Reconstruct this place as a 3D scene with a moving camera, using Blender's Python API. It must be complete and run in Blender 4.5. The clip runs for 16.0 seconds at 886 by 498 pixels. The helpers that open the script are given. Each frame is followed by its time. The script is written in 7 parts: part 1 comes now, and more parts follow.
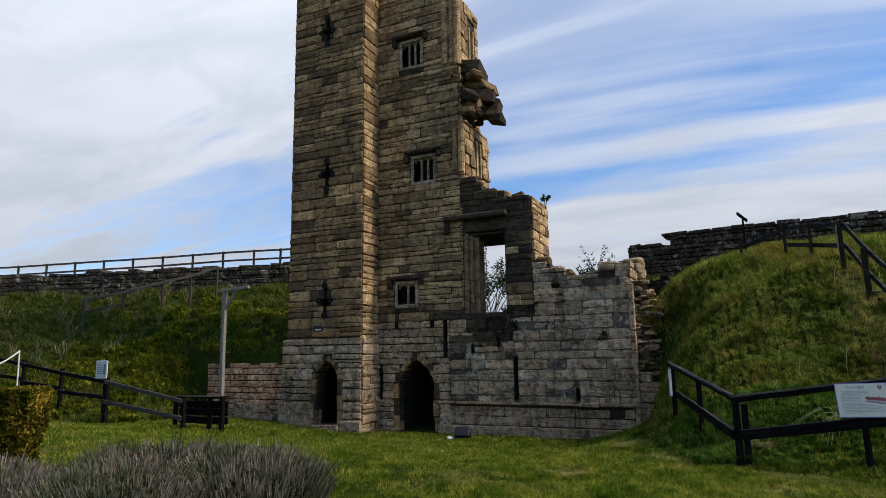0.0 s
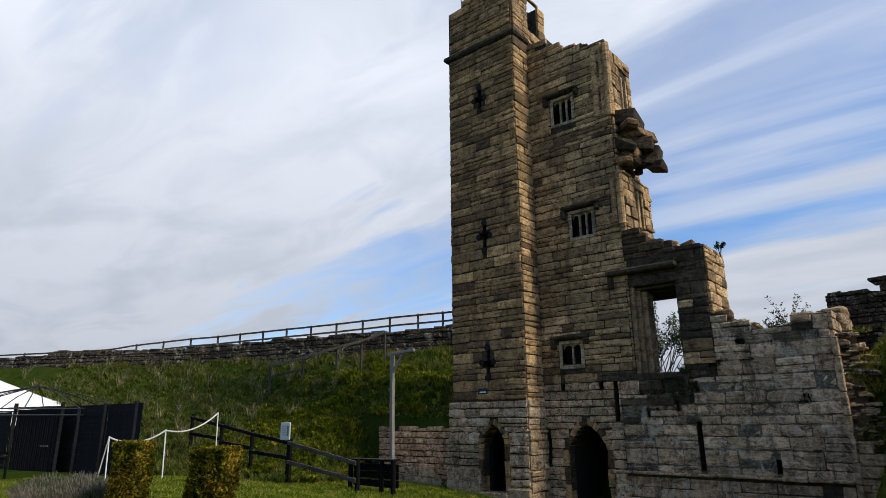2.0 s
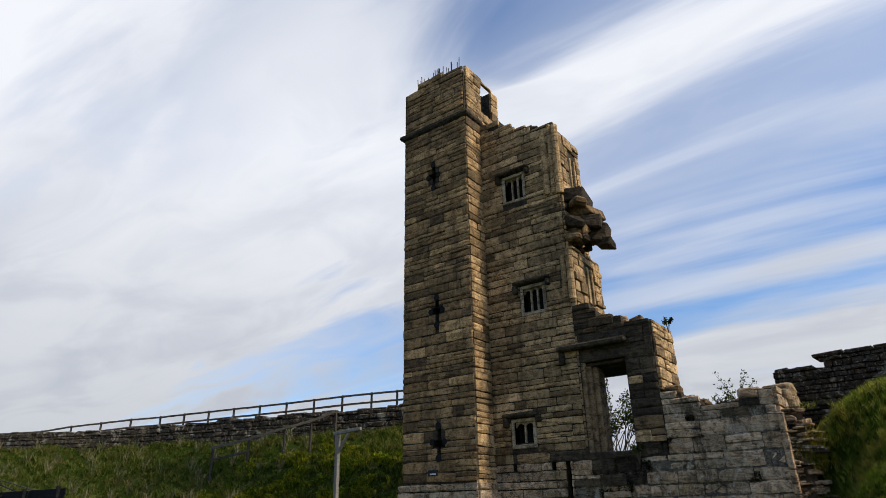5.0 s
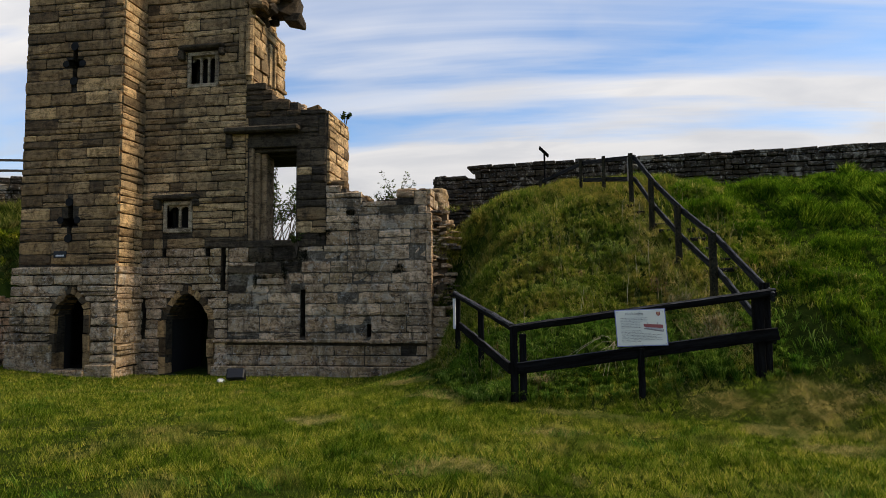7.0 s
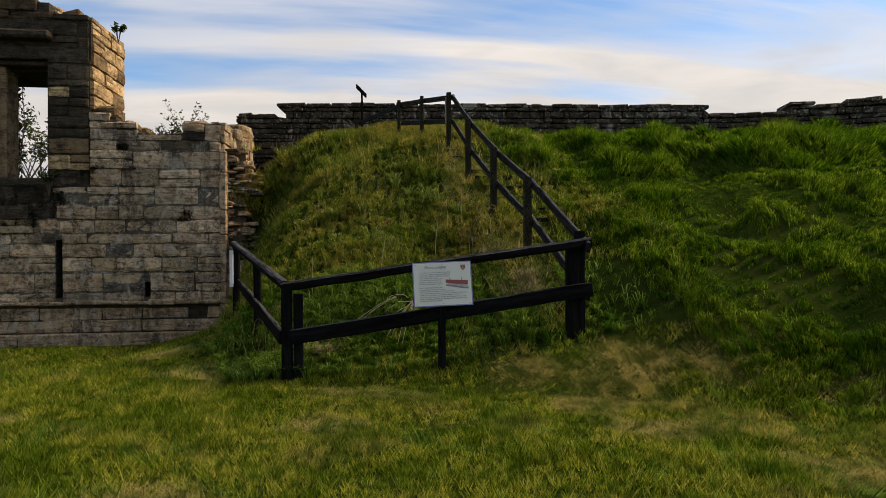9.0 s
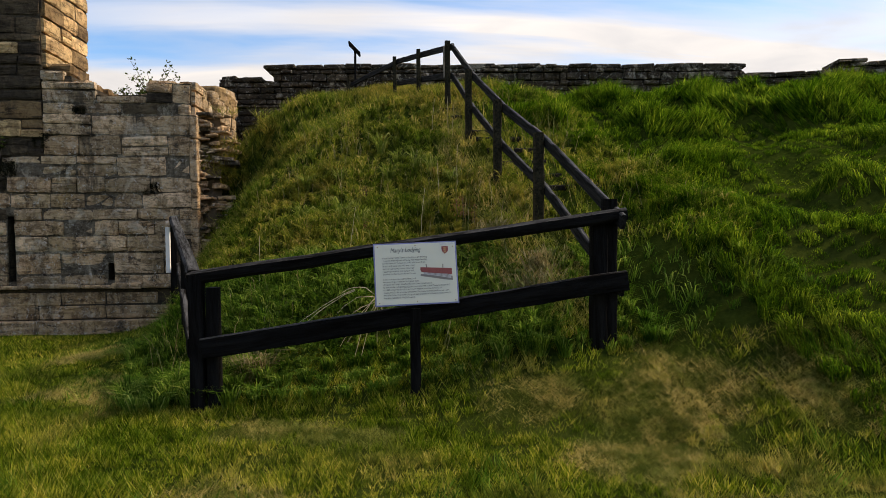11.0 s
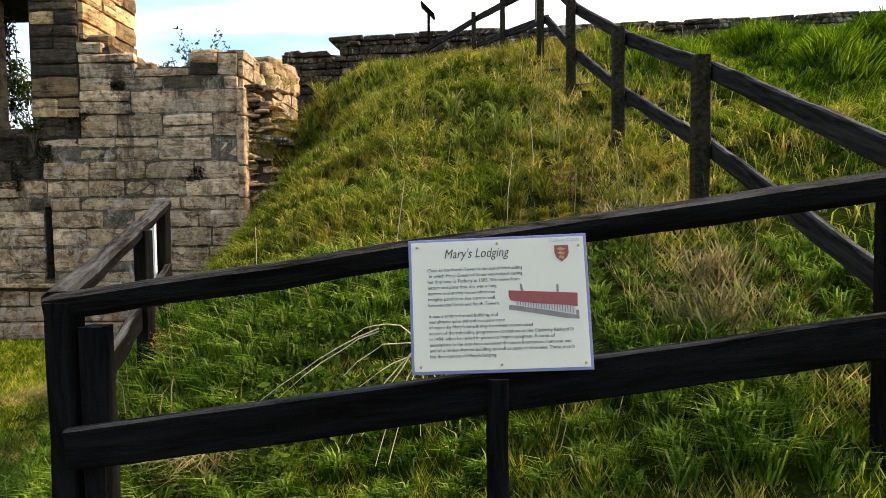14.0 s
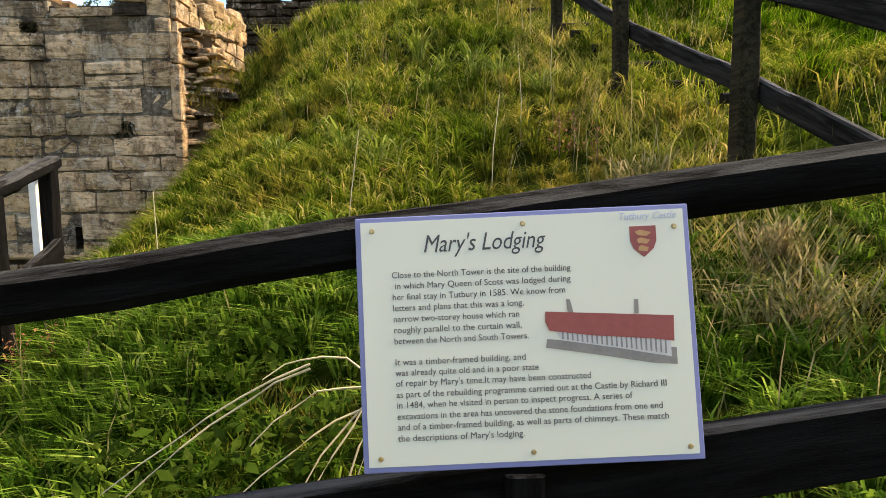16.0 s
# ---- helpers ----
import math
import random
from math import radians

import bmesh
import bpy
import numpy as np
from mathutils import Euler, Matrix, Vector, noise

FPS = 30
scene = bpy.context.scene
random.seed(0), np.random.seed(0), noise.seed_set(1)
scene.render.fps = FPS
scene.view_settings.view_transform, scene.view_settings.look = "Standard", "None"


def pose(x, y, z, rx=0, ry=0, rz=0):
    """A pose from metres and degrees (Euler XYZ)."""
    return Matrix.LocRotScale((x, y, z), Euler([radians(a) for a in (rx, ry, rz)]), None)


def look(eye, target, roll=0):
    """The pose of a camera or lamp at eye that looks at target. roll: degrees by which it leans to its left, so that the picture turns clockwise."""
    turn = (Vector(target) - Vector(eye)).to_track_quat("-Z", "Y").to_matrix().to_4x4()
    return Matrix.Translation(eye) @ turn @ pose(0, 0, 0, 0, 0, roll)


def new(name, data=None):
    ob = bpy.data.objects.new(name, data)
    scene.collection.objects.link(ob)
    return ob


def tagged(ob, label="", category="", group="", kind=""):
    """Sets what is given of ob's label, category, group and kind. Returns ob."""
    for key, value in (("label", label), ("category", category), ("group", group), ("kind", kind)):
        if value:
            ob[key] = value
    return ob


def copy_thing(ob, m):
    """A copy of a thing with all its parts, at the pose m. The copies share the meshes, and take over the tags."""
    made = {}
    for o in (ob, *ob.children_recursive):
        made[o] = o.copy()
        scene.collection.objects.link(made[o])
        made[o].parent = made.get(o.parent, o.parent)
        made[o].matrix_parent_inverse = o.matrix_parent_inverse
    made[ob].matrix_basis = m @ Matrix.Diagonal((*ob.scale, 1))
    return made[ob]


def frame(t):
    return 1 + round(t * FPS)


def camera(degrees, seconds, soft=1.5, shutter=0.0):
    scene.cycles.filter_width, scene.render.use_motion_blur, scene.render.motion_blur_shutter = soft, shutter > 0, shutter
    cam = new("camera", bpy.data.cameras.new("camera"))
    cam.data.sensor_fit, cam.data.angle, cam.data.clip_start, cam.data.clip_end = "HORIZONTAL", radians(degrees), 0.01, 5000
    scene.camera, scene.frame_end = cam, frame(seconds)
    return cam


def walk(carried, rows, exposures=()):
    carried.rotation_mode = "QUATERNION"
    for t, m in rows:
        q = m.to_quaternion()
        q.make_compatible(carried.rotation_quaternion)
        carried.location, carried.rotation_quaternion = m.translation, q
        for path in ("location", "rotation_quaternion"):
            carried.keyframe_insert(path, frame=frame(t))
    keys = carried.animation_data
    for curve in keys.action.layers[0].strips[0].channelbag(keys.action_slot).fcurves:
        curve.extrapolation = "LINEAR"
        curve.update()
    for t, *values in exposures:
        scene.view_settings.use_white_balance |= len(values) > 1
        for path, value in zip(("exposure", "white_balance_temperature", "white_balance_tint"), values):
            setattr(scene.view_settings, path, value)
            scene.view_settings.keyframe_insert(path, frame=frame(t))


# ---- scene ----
cam = camera(71.4, 16.0, soft=0.85)
PATH = [
    (0, (2.511, -0.852, 2.316), (1.675, 0.933, 2.656), -0.9),
    (0.5, (2.389, -0.724, 2.308), (1.388, 0.966, 2.686), -0.8),
    (1, (2.315, -0.655, 2.302), (1.203, 0.946, 2.75), -0.8),
    (1.5, (2.32, -0.66, 2.301), (1.132, 0.867, 2.807), -0.6),
    (2, (2.322, -0.661, 2.305), (1.085, 0.815, 2.844), -0.5),
    (2.5, (2.316, -0.621, 2.357), (1.078, 0.791, 3.044), -0.1),
    (3, (2.382, -0.63, 2.399), (1.211, 0.717, 3.301), -0.3),
    (3.2, (2.418, -0.639, 2.383), (1.275, 0.693, 3.342), -0.3),
    (5.3, (2.601, -0.002, 2.114), (1.54, 1.554, 2.787), -1.2),
    (5.5, (2.582, 0.13, 2.108), (1.59, 1.773, 2.668), -1.3),
    (6, (2.487, 0.471, 2.128), (1.748, 2.298, 2.467), -0.8),
    (6.5, (2.592, 0.879, 2.135), (2.077, 2.798, 2.365), -0.8),
    (7, (2.729, 1.404, 2.052), (2.429, 3.376, 2.2), -0.5),
    (7.5, (2.834, 1.832, 2.048), (2.805, 3.83, 2.139), -0.5),
    (8, (3.017, 2.361, 2.026), (3.134, 4.356, 2.094), -0.4),
    (8.5, (3.151, 2.745, 1.981), (3.338, 4.736, 2.007), -0.3),
    (8.7, (3.189, 2.897, 1.984), (3.425, 4.883, 1.999), -0.3),
    (10.8, (3.745, 4.767, 1.934), (3.978, 6.752, 1.862), -0.3),
    (11, (3.776, 4.963, 1.963), (3.966, 6.952, 1.89), -0.4),
    (11.5, (3.828, 5.347, 1.957), (3.886, 7.345, 1.889), -0.5),
    (12, (3.842, 5.793, 1.969), (3.858, 7.792, 1.896), -0.4),
    (12.5, (3.873, 6.216, 1.938), (3.9, 8.214, 1.865), -0.5),
    (13, (3.932, 6.62, 1.953), (3.883, 8.618, 1.878), -0.6),
    (13.5, (3.935, 6.934, 1.91), (3.815, 8.929, 1.834), -0.5),
    (14, (3.9, 7.386, 1.908), (3.822, 9.382, 1.813), -0.6),
    (14.5, (3.891, 7.742, 1.884), (3.847, 9.738, 1.767), -0.6),
    (15, (3.914, 8.028, 1.899), (3.861, 10.022, 1.758), -0.8),
    (15.5, (3.892, 8.25, 1.894), (3.863, 10.243, 1.722), -0.8),
    (16, (3.832, 8.393, 1.899), (3.875, 10.381, 1.686), -0.6),
]
EXPOSURES = [(0.0, 0.06, 6400, 10), (3.0, 0.0, 6450, 10), (6.0, 0.14, 6900, 10), (7.0, 0.24, 7300, 11), (8.0, 0.22, 8200, 12), (11.0, 0.50, 8000, 13), (12.0, 0.84, 8000, 13), (13.0, 1.18, 8200, 13), (14.5, 1.48, 8600, 12), (16.0, 1.54, 8900, 12)]
walk(cam, [(t, look(eye, target, roll)) for t, eye, target, roll in PATH], EXPOSURES)

# ------------------------------------------------------------------ light
SUN_ELEV, SUN_AZ = 43.0, 6.0          # degrees; azimuth measured from +x towards +y


def build_world():
    w = bpy.data.worlds.new("sky")
    w.use_nodes = True
    scene.world = w
    nt = w.node_tree
    nt.nodes.clear()
    N = nt.nodes.new
    out, bg = N("ShaderNodeOutputWorld"), N("ShaderNodeBackground")
    sky = N("ShaderNodeTexSky")
    sky.sky_type, sky.sun_disc = "NISHITA", False
    sky.sun_elevation, sky.sun_rotation = radians(SUN_ELEV), radians(90 - SUN_AZ)
    sky.air_density, sky.dust_density, sky.ozone_density = 1.0, 0.6, 2.0
    co, sep = N("ShaderNodeTexCoord"), N("ShaderNodeSeparateXYZ")
    nt.links.new(co.outputs["Generated"], sep.inputs[0])

    def math_node(op, a, b=None, clamp=False):
        n = N("ShaderNodeMath")
        n.operation, n.use_clamp = op, clamp
        for i, v in enumerate((a, b)):
            if v is None:
                continue
            if isinstance(v, (int, float)):
                n.inputs[i].default_value = v
            else:
                nt.links.new(v, n.inputs[i])
        return n.outputs[0]

    # clouds on a flat layer overhead, drawn out into streaks
    h = math_node("ADD", math_node("MAXIMUM", sep.outputs[2], 0.0), 0.13)
    px, py = math_node("DIVIDE", sep.outputs[0], h), math_node("DIVIDE", sep.outputs[1], h)
    comb = N("ShaderNodeCombineXYZ")
    nt.links.new(px, comb.inputs[0])
    nt.links.new(py, comb.inputs[1])

    def cloud(scale, stretch, turn, detail, lo, hi, off, warp):
        m = N("ShaderNodeMapping")
        m.inputs["Rotation"].default_value = (0, 0, radians(turn))
        m.inputs["Scale"].default_value = (1 / stretch, 1, 1)
        m.inputs["Location"].default_value = (off, off * 0.7, off * 1.3)
        nt.links.new(comb.outputs[0], m.inputs[0])
        n = N("ShaderNodeTexNoise")
        n.inputs["Scale"].default_value = scale
        n.inputs["Detail"].default_value = detail
        n.inputs["Roughness"].default_value = 0.52
        n.inputs["Distortion"].default_value = warp
        nt.links.new(m.outputs[0], n.inputs["Vector"])
        r = N("ShaderNodeMapRange")
        r.interpolation_type = "SMOOTHSTEP"
        r.inputs["From Min"].default_value, r.inputs["From Max"].default_value = lo, hi
        nt.links.new(n.outputs[0], r.inputs[0])
        return r.outputs[0]

    big = cloud(0.42, 2.0, 20, 5, 0.45, 0.62, 3.1, 0.3)
    streak = cloud(1.5, 4.2, 12, 8, 0.43, 0.63, 7.7, 0.7)
    wisp = cloud(3.4, 1.9, 24, 9, 0.34, 0.72, 1.9, 0.6)
    low = N("ShaderNodeMapRange")
    low.interpolation_type = "SMOOTHSTEP"
    low.inputs["From Min"].default_value, low.inputs["From Max"].default_value = 0.34, 0.03
    nt.links.new(sep.outputs[2], low.inputs[0])
    cover = math_node("ADD", math_node("MULTIPLY", big, 0.50), math_node("MULTIPLY", streak, 0.62))
    cover = math_node("ADD", cover, math_node("MULTIPLY", wisp, 0.24))
    cover = math_node("ADD", cover, math_node("MULTIPLY", low.outputs[0], 0.42))
    band = N("ShaderNodeMapRange")
    band.interpolation_type = "SMOOTHSTEP"
    band.inputs["From Min"].default_value, band.inputs["From Max"].default_value = 0.55, 0.25
    nt.links.new(sep.outputs[2], band.inputs[0])
    veil = math_node("ADD", math_node("MULTIPLY", cloud(1.25, 4.5, 6, 6, 0.40, 0.60, 4.3, 0.4), 0.80), 0.12)
    north = N("ShaderNodeMapRange")
    north.interpolation_type = "SMOOTHSTEP"
    north.inputs["From Min"].default_value, north.inputs["From Max"].default_value = -0.75, -0.15
    nt.links.new(sep.outputs[0], north.inputs[0])
    veil = math_node("MULTIPLY", veil, north.outputs[0])
    cover = math_node("ADD", cover, math_node("MULTIPLY", veil, band.outputs[0]))
    # a broad bank of cloud towards the west
    dot = N("ShaderNodeVectorMath")
    dot.operation = "DOT_PRODUCT"
    dot.inputs[1].default_value = Vector((-0.80, 0.28, 0.55)).normalized()
    nt.links.new(co.outputs["Generated"], dot.inputs[0])
    west = N("ShaderNodeMapRange")
    west.interpolation_type = "SMOOTHSTEP"
    west.inputs["From Min"].default_value, west.inputs["From Max"].default_value = 0.80, 0.94
    wob = math_node("ADD", dot.outputs["Value"], math_node("MULTIPLY", math_node("SUBTRACT", wisp, 0.5), 0.06))
    nt.links.new(math_node("ADD", wob, math_node("MULTIPLY", math_node("SUBTRACT", streak, 0.5), 0.06)), west.inputs[0])
    cover = math_node("ADD", cover, math_node("MULTIPLY", west.outputs[0], 0.68))
    cover = math_node("MINIMUM", math_node("SUBTRACT", cover, 0.19), 0.96, True)
    tint = N("ShaderNodeMixRGB")
    tint.inputs[1].default_value, tint.inputs[2].default_value = (10.0, 10.42, 11.25, 1), (8.1, 8.65, 9.75, 1)
    nt.links.new(wisp, tint.inputs[0])
    blue = N("ShaderNodeMixRGB")
    blue.blend_type = "MULTIPLY"
    blue.inputs[0].default_value, blue.inputs[2].default_value = 1.0, (1.05, 1.48, 1.90, 1)
    nt.links.new(sky.outputs[0], blue.inputs[1])
    mix = N("ShaderNodeMixRGB")
    nt.links.new(cover, mix.inputs[0])
    nt.links.new(blue.outputs[0], mix.inputs[1])
    dim = N("ShaderNodeMapRange")
    dim.inputs["From Min"].default_value, dim.inputs["From Max"].default_value = 0.04, 0.52
    dim.inputs["To Min"].default_value, dim.inputs["To Max"].default_value = 0.57, 0.97
    nt.links.new(sep.outputs[2], dim.inputs[0])
    haze = N("ShaderNodeMixRGB")
    haze.blend_type, haze.inputs[0].default_value = "MULTIPLY", 1.0
    nt.links.new(tint.outputs[0], haze.inputs[1])
    nt.links.new(dim.outputs[0], haze.inputs[2])
    nt.links.new(haze.outputs[0], mix.inputs[2])
    nt.links.new(mix.outputs[0], bg.inputs[0])
    bg.inputs[1].default_value = 0.092
    nt.links.new(bg.outputs[0], out.inputs[0])
    sun = new("sun", bpy.data.lights.new("sun", "SUN"))
    sun.data.energy, sun.data.angle, sun.data.color = 3.6, radians(9.0), (1.0, 0.90, 0.76)
    a, e = radians(SUN_AZ), radians(SUN_ELEV)
    to_sun = Vector((math.cos(e) * math.cos(a), math.cos(e) * math.sin(a), math.sin(e)))
    sun.matrix_world = look(to_sun * 60, (0, 0, 0))


build_world()


# ------------------------------------------------------------------ materials
def ramp(nt, fac, stops):
    r = nt.nodes.new("ShaderNodeValToRGB")
    els = r.color_ramp.elements
    while len(els) < len(stops):
        els.new(0.5)
    for e, (p, c) in zip(els, stops):
        e.position, e.color = p, (*c, 1)
    nt.links.new(fac, r.inputs[0])
    return r.outputs[0]


def tex_noise(nt, vec, scale, detail=5, rough=0.6, warp=0.0):
    n = nt.nodes.new("ShaderNodeTexNoise")
    n.inputs["Scale"].default_value, n.inputs["Detail"].default_value = scale, detail
    n.inputs["Roughness"].default_value, n.inputs["Distortion"].default_value = rough, warp
    if vec is not None:
        nt.links.new(vec, n.inputs["Vector"])
    return n.outputs[0]


def mixc(nt, fac, a, b, mode="MIX"):
    m = nt.nodes.new("ShaderNodeMixRGB")
    m.blend_type = mode
    for i, v in enumerate((fac, a, b)):
        if isinstance(v, (int, float)):
            m.inputs[i].default_value = v
        elif isinstance(v, tuple):
            m.inputs[i].default_value = (*v, 1)
        else:
            nt.links.new(v, m.inputs[i])
    return m.outputs[0]


def remap(nt, v, lo, hi, a=0.0, b=1.0):
    r = nt.nodes.new("ShaderNodeMapRange")
    r.interpolation_type = "SMOOTHSTEP"
    for k, x in (("From Min", lo), ("From Max", hi), ("To Min", a), ("To Max", b)):
        r.inputs[k].default_value = x
    nt.links.new(v, r.inputs[0])
    return r.outputs[0]


def surface(name, rough=0.9, metal=0.0, spec=0.3):
    m = bpy.data.materials.new(name)
    m.use_nodes = True
    nt = m.node_tree
    b = nt.nodes["Principled BSDF"]
    b.inputs["Roughness"].default_value, b.inputs["Metallic"].default_value = rough, metal
    b.inputs["Specular IOR Level"].default_value = spec
    pos = nt.nodes.new("ShaderNodeNewGeometry")
    return m, nt, b, pos


def add_bump(nt, b, height, strength, dist):
    n = nt.nodes.new("ShaderNodeBump")
    n.inputs["Strength"].default_value, n.inputs["Distance"].default_value = strength, dist
    nt.links.new(height, n.inputs["Height"])
    nt.links.new(n.outputs[0], b.inputs["Normal"])


def stretched(nt, pos, sx, sy, sz):
    m = nt.nodes.new("ShaderNodeMapping")
    m.inputs["Scale"].default_value = (sx, sy, sz)
    nt.links.new(pos, m.inputs[0])
    return m.outputs[0]


def stone_material(name, palette, stain, lichen=0.0, per_object=False, streaks=0.5, blot=0.5):
    m, nt, b, geo = surface(name, 0.93, 0, 0.2)
    p = geo.outputs["Position"]
    if per_object:
        rnd = nt.nodes.new("ShaderNodeObjectInfo").outputs["Random"]
    else:
        rnd = geo.outputs["Random Per Island"]
    base = ramp(nt, rnd, [(i / (len(palette) - 1), c) for i, c in enumerate(palette)])
    grain = tex_noise(nt, p, 26, 6, 0.7)
    bedding = tex_noise(nt, stretched(nt, p, 2, 2, 16), 1.6, 4, 0.6, 0.8)
    base = mixc(nt, remap(nt, bedding, 0.35, 0.7, 0, 0.2 if lichen > 0.3 else 0.45), base, mixc(nt, 0.5, base, (0.20, 0.155, 0.095)))
    base = mixc(nt, remap(nt, grain, 0.3, 0.75, 0, 0.3), base, mixc(nt, 1.0, base, (0.62, 0.60, 0.58), "MULTIPLY"))
    crack = tex_noise(nt, stretched(nt, p, 1.3, 1.3, 11), 1.2, 6, 0.7, 1.2)
    base = mixc(nt, remap(nt, crack, 0.575, 0.63, 0, 0.30 if lichen > 0.3 else 0.75), base, (0.040, 0.032, 0.022))
    pit = tex_noise(nt, p, 5.0, 6, 0.75, 0.6)
    base = mixc(nt, remap(nt, pit, 0.38, 0.58, 0.0, 0.9), mixc(nt, 1.0, base, (0.54, 0.50, 0.46), "MULTIPLY"), mixc(nt, 1.0, base, (1.28, 1.26, 1.22), "MULTIPLY"))
    blotch = tex_noise(nt, p, 0.55, 6, 0.65, 0.6)
    base = mixc(nt, remap(nt, blotch, 0.47, 0.62, 0, blot), base, stain)
    drip = tex_noise(nt, stretched(nt, p, 1.6, 1.6, 0.22), 1.5, 5, 0.65, 0.4)
    base = mixc(nt, remap(nt, drip, 0.50, 0.68, 0, streaks), base, (0.030, 0.025, 0.019))
    gap = tex_noise(nt, stretched(nt, p, 0.9, 0.9, 5.0), 1.9, 7, 0.72, 0.8)
    base = mixc(nt, remap(nt, gap, 0.55, 0.61, 0, 0.65), base, mixc(nt, 1.0, base, (0.26, 0.22, 0.18), "MULTIPLY"))
    if lichen > 0.3:
        algae = tex_noise(nt, stretched(nt, p, 1, 1, 0.6), 0.8, 6, 0.7, 0.8)
        base = mixc(nt, remap(nt, algae, 0.50, 0.64, 0, 0.5), base, mixc(nt, 1.0, base, (0.62, 0.60, 0.38), "MULTIPLY"))
        bed = tex_noise(nt, stretched(nt, p, 1.2, 1.2, 3.6), 1.4, 9, 0.8, 1.2)
        base = mixc(nt, remap(nt, bed, 0.56, 0.60, 0, 0.75), base, (0.030, 0.025, 0.018))
        run = tex_noise(nt, stretched(nt, p, 1.4, 1.4, 0.35), 0.9, 6, 0.7, 0.5)
        base = mixc(nt, remap(nt, run, 0.55, 0.66, 0, 0.75), base, (0.050, 0.042, 0.030))
    if lichen:
        mott = tex_noise(nt, p, 3.2, 7, 0.75, 1.0)
        base = mixc(nt, remap(nt, mott, 0.53, 0.60, 0, 0.7), base, mixc(nt, 1.0, base, (0.30, 0.26, 0.22), "MULTIPLY"))
        pale = tex_noise(nt, p, 1.7, 7, 0.75, 0.8)
        base = mixc(nt, remap(nt, pale, 0.54, 0.62, 0, 0.4), base, (0.62, 0.54, 0.41))
        li = tex_noise(nt, p, 11, 6, 0.8, 0.9)
        base = mixc(nt, remap(nt, li, 0.57, 0.62, 0, lichen), base, (0.64, 0.62, 0.56))
    nt.links.new(base, b.inputs["Base Color"])
    rough_h = mixc(nt, 0.5, tex_noise(nt, p, 9, 8, 0.7, 0.3), grain)
    add_bump(nt, b, mixc(nt, 0.45, mixc(nt, 0.5, rough_h, pit), crack), 1.0, 0.10)
    return m


def toned(palette, k, power=1.0):
    top = max(max(c) for c in palette)
    return [tuple(v * f * (max(c) / top) ** (power - 1) for v, f in zip(c, k)) for c in palette]


M_TURRET = stone_material("turret_sandstone", toned([(0.153, 0.095, 0.041), (0.367, 0.222, 0.089), (0.261, 0.165, 0.070), (0.489, 0.310, 0.132), (0.115, 0.071, 0.034), (0.336, 0.208, 0.087), (0.214, 0.139, 0.069), (0.414, 0.266, 0.116)], (1.52, 1.50, 1.58), 1.3), (0.115, 0.073, 0.035))
M_WALL = stone_material("tower_sandstone", toned([(0.515, 0.361, 0.168), (0.156, 0.104, 0.049), (0.570, 0.409, 0.205), (0.442, 0.308, 0.148), (0.106, 0.070, 0.034), (0.534, 0.387, 0.189), (0.276, 0.189, 0.090), (0.497, 0.343, 0.164), (0.386, 0.273, 0.135)], (1.40, 1.34, 1.38), 1.2), (0.152, 0.111, 0.059), streaks=0.45, blot=0.5)
M_WALLS = stone_material("tower_sandstone_blocks", toned([(0.515, 0.361, 0.168), (0.156, 0.104, 0.049), (0.570, 0.409, 0.205), (0.442, 0.308, 0.148), (0.106, 0.070, 0.034), (0.534, 0.387, 0.189), (0.276, 0.189, 0.090), (0.497, 0.343, 0.164), (0.386, 0.273, 0.135)], (1.40, 1.34, 1.38), 1.2), (0.152, 0.111, 0.059), 0.0, True, streaks=0.45, blot=0.5)
M_LOW = stone_material("weathered_grey_sandstone", toned([(0.683, 0.525, 0.305), (0.289, 0.217, 0.128), (0.789, 0.610, 0.372), (0.578, 0.421, 0.238), (0.394, 0.305, 0.186), (0.737, 0.561, 0.341), (0.500, 0.342, 0.186)], (1.04, 0.98, 1.03), 1.1), (0.236, 0.177, 0.094), 0.55, True, streaks=0.55)
M_LOWJ = stone_material("grey_sandstone_blocks", toned([(0.645, 0.498, 0.290), (0.273, 0.206, 0.122), (0.744, 0.580, 0.354), (0.546, 0.400, 0.227), (0.372, 0.289, 0.178), (0.694, 0.533, 0.325), (0.471, 0.325, 0.178)], (1.05, 0.98, 1.02), 1.1), (0.213, 0.161, 0.085), 0.55, streaks=0.55)
CURTAIN_TONES = [(0.050, 0.039, 0.026), (0.080, 0.062, 0.042), (0.036, 0.028, 0.020), (0.104, 0.082, 0.056), (0.062, 0.046, 0.031)]
M_CURTAIN = stone_material("curtain_wall_rubble", CURTAIN_TONES, (0.026, 0.022, 0.015), 0.5)
M_CURTAINS = stone_material("curtain_wall_blocks", CURTAIN_TONES, (0.026, 0.022, 0.015), 0.5, True)
M_RETAIN = stone_material("retaining_wall_stone", toned([(0.521, 0.316, 0.177), (0.663, 0.474, 0.286), (0.427, 0.259, 0.146), (0.601, 0.389, 0.232)], (1.35, 1.2, 1.12)), (0.379, 0.259, 0.152), 0.1)
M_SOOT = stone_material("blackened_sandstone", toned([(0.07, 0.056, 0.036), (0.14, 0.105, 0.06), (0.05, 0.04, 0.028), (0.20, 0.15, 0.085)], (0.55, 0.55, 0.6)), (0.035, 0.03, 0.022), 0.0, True)
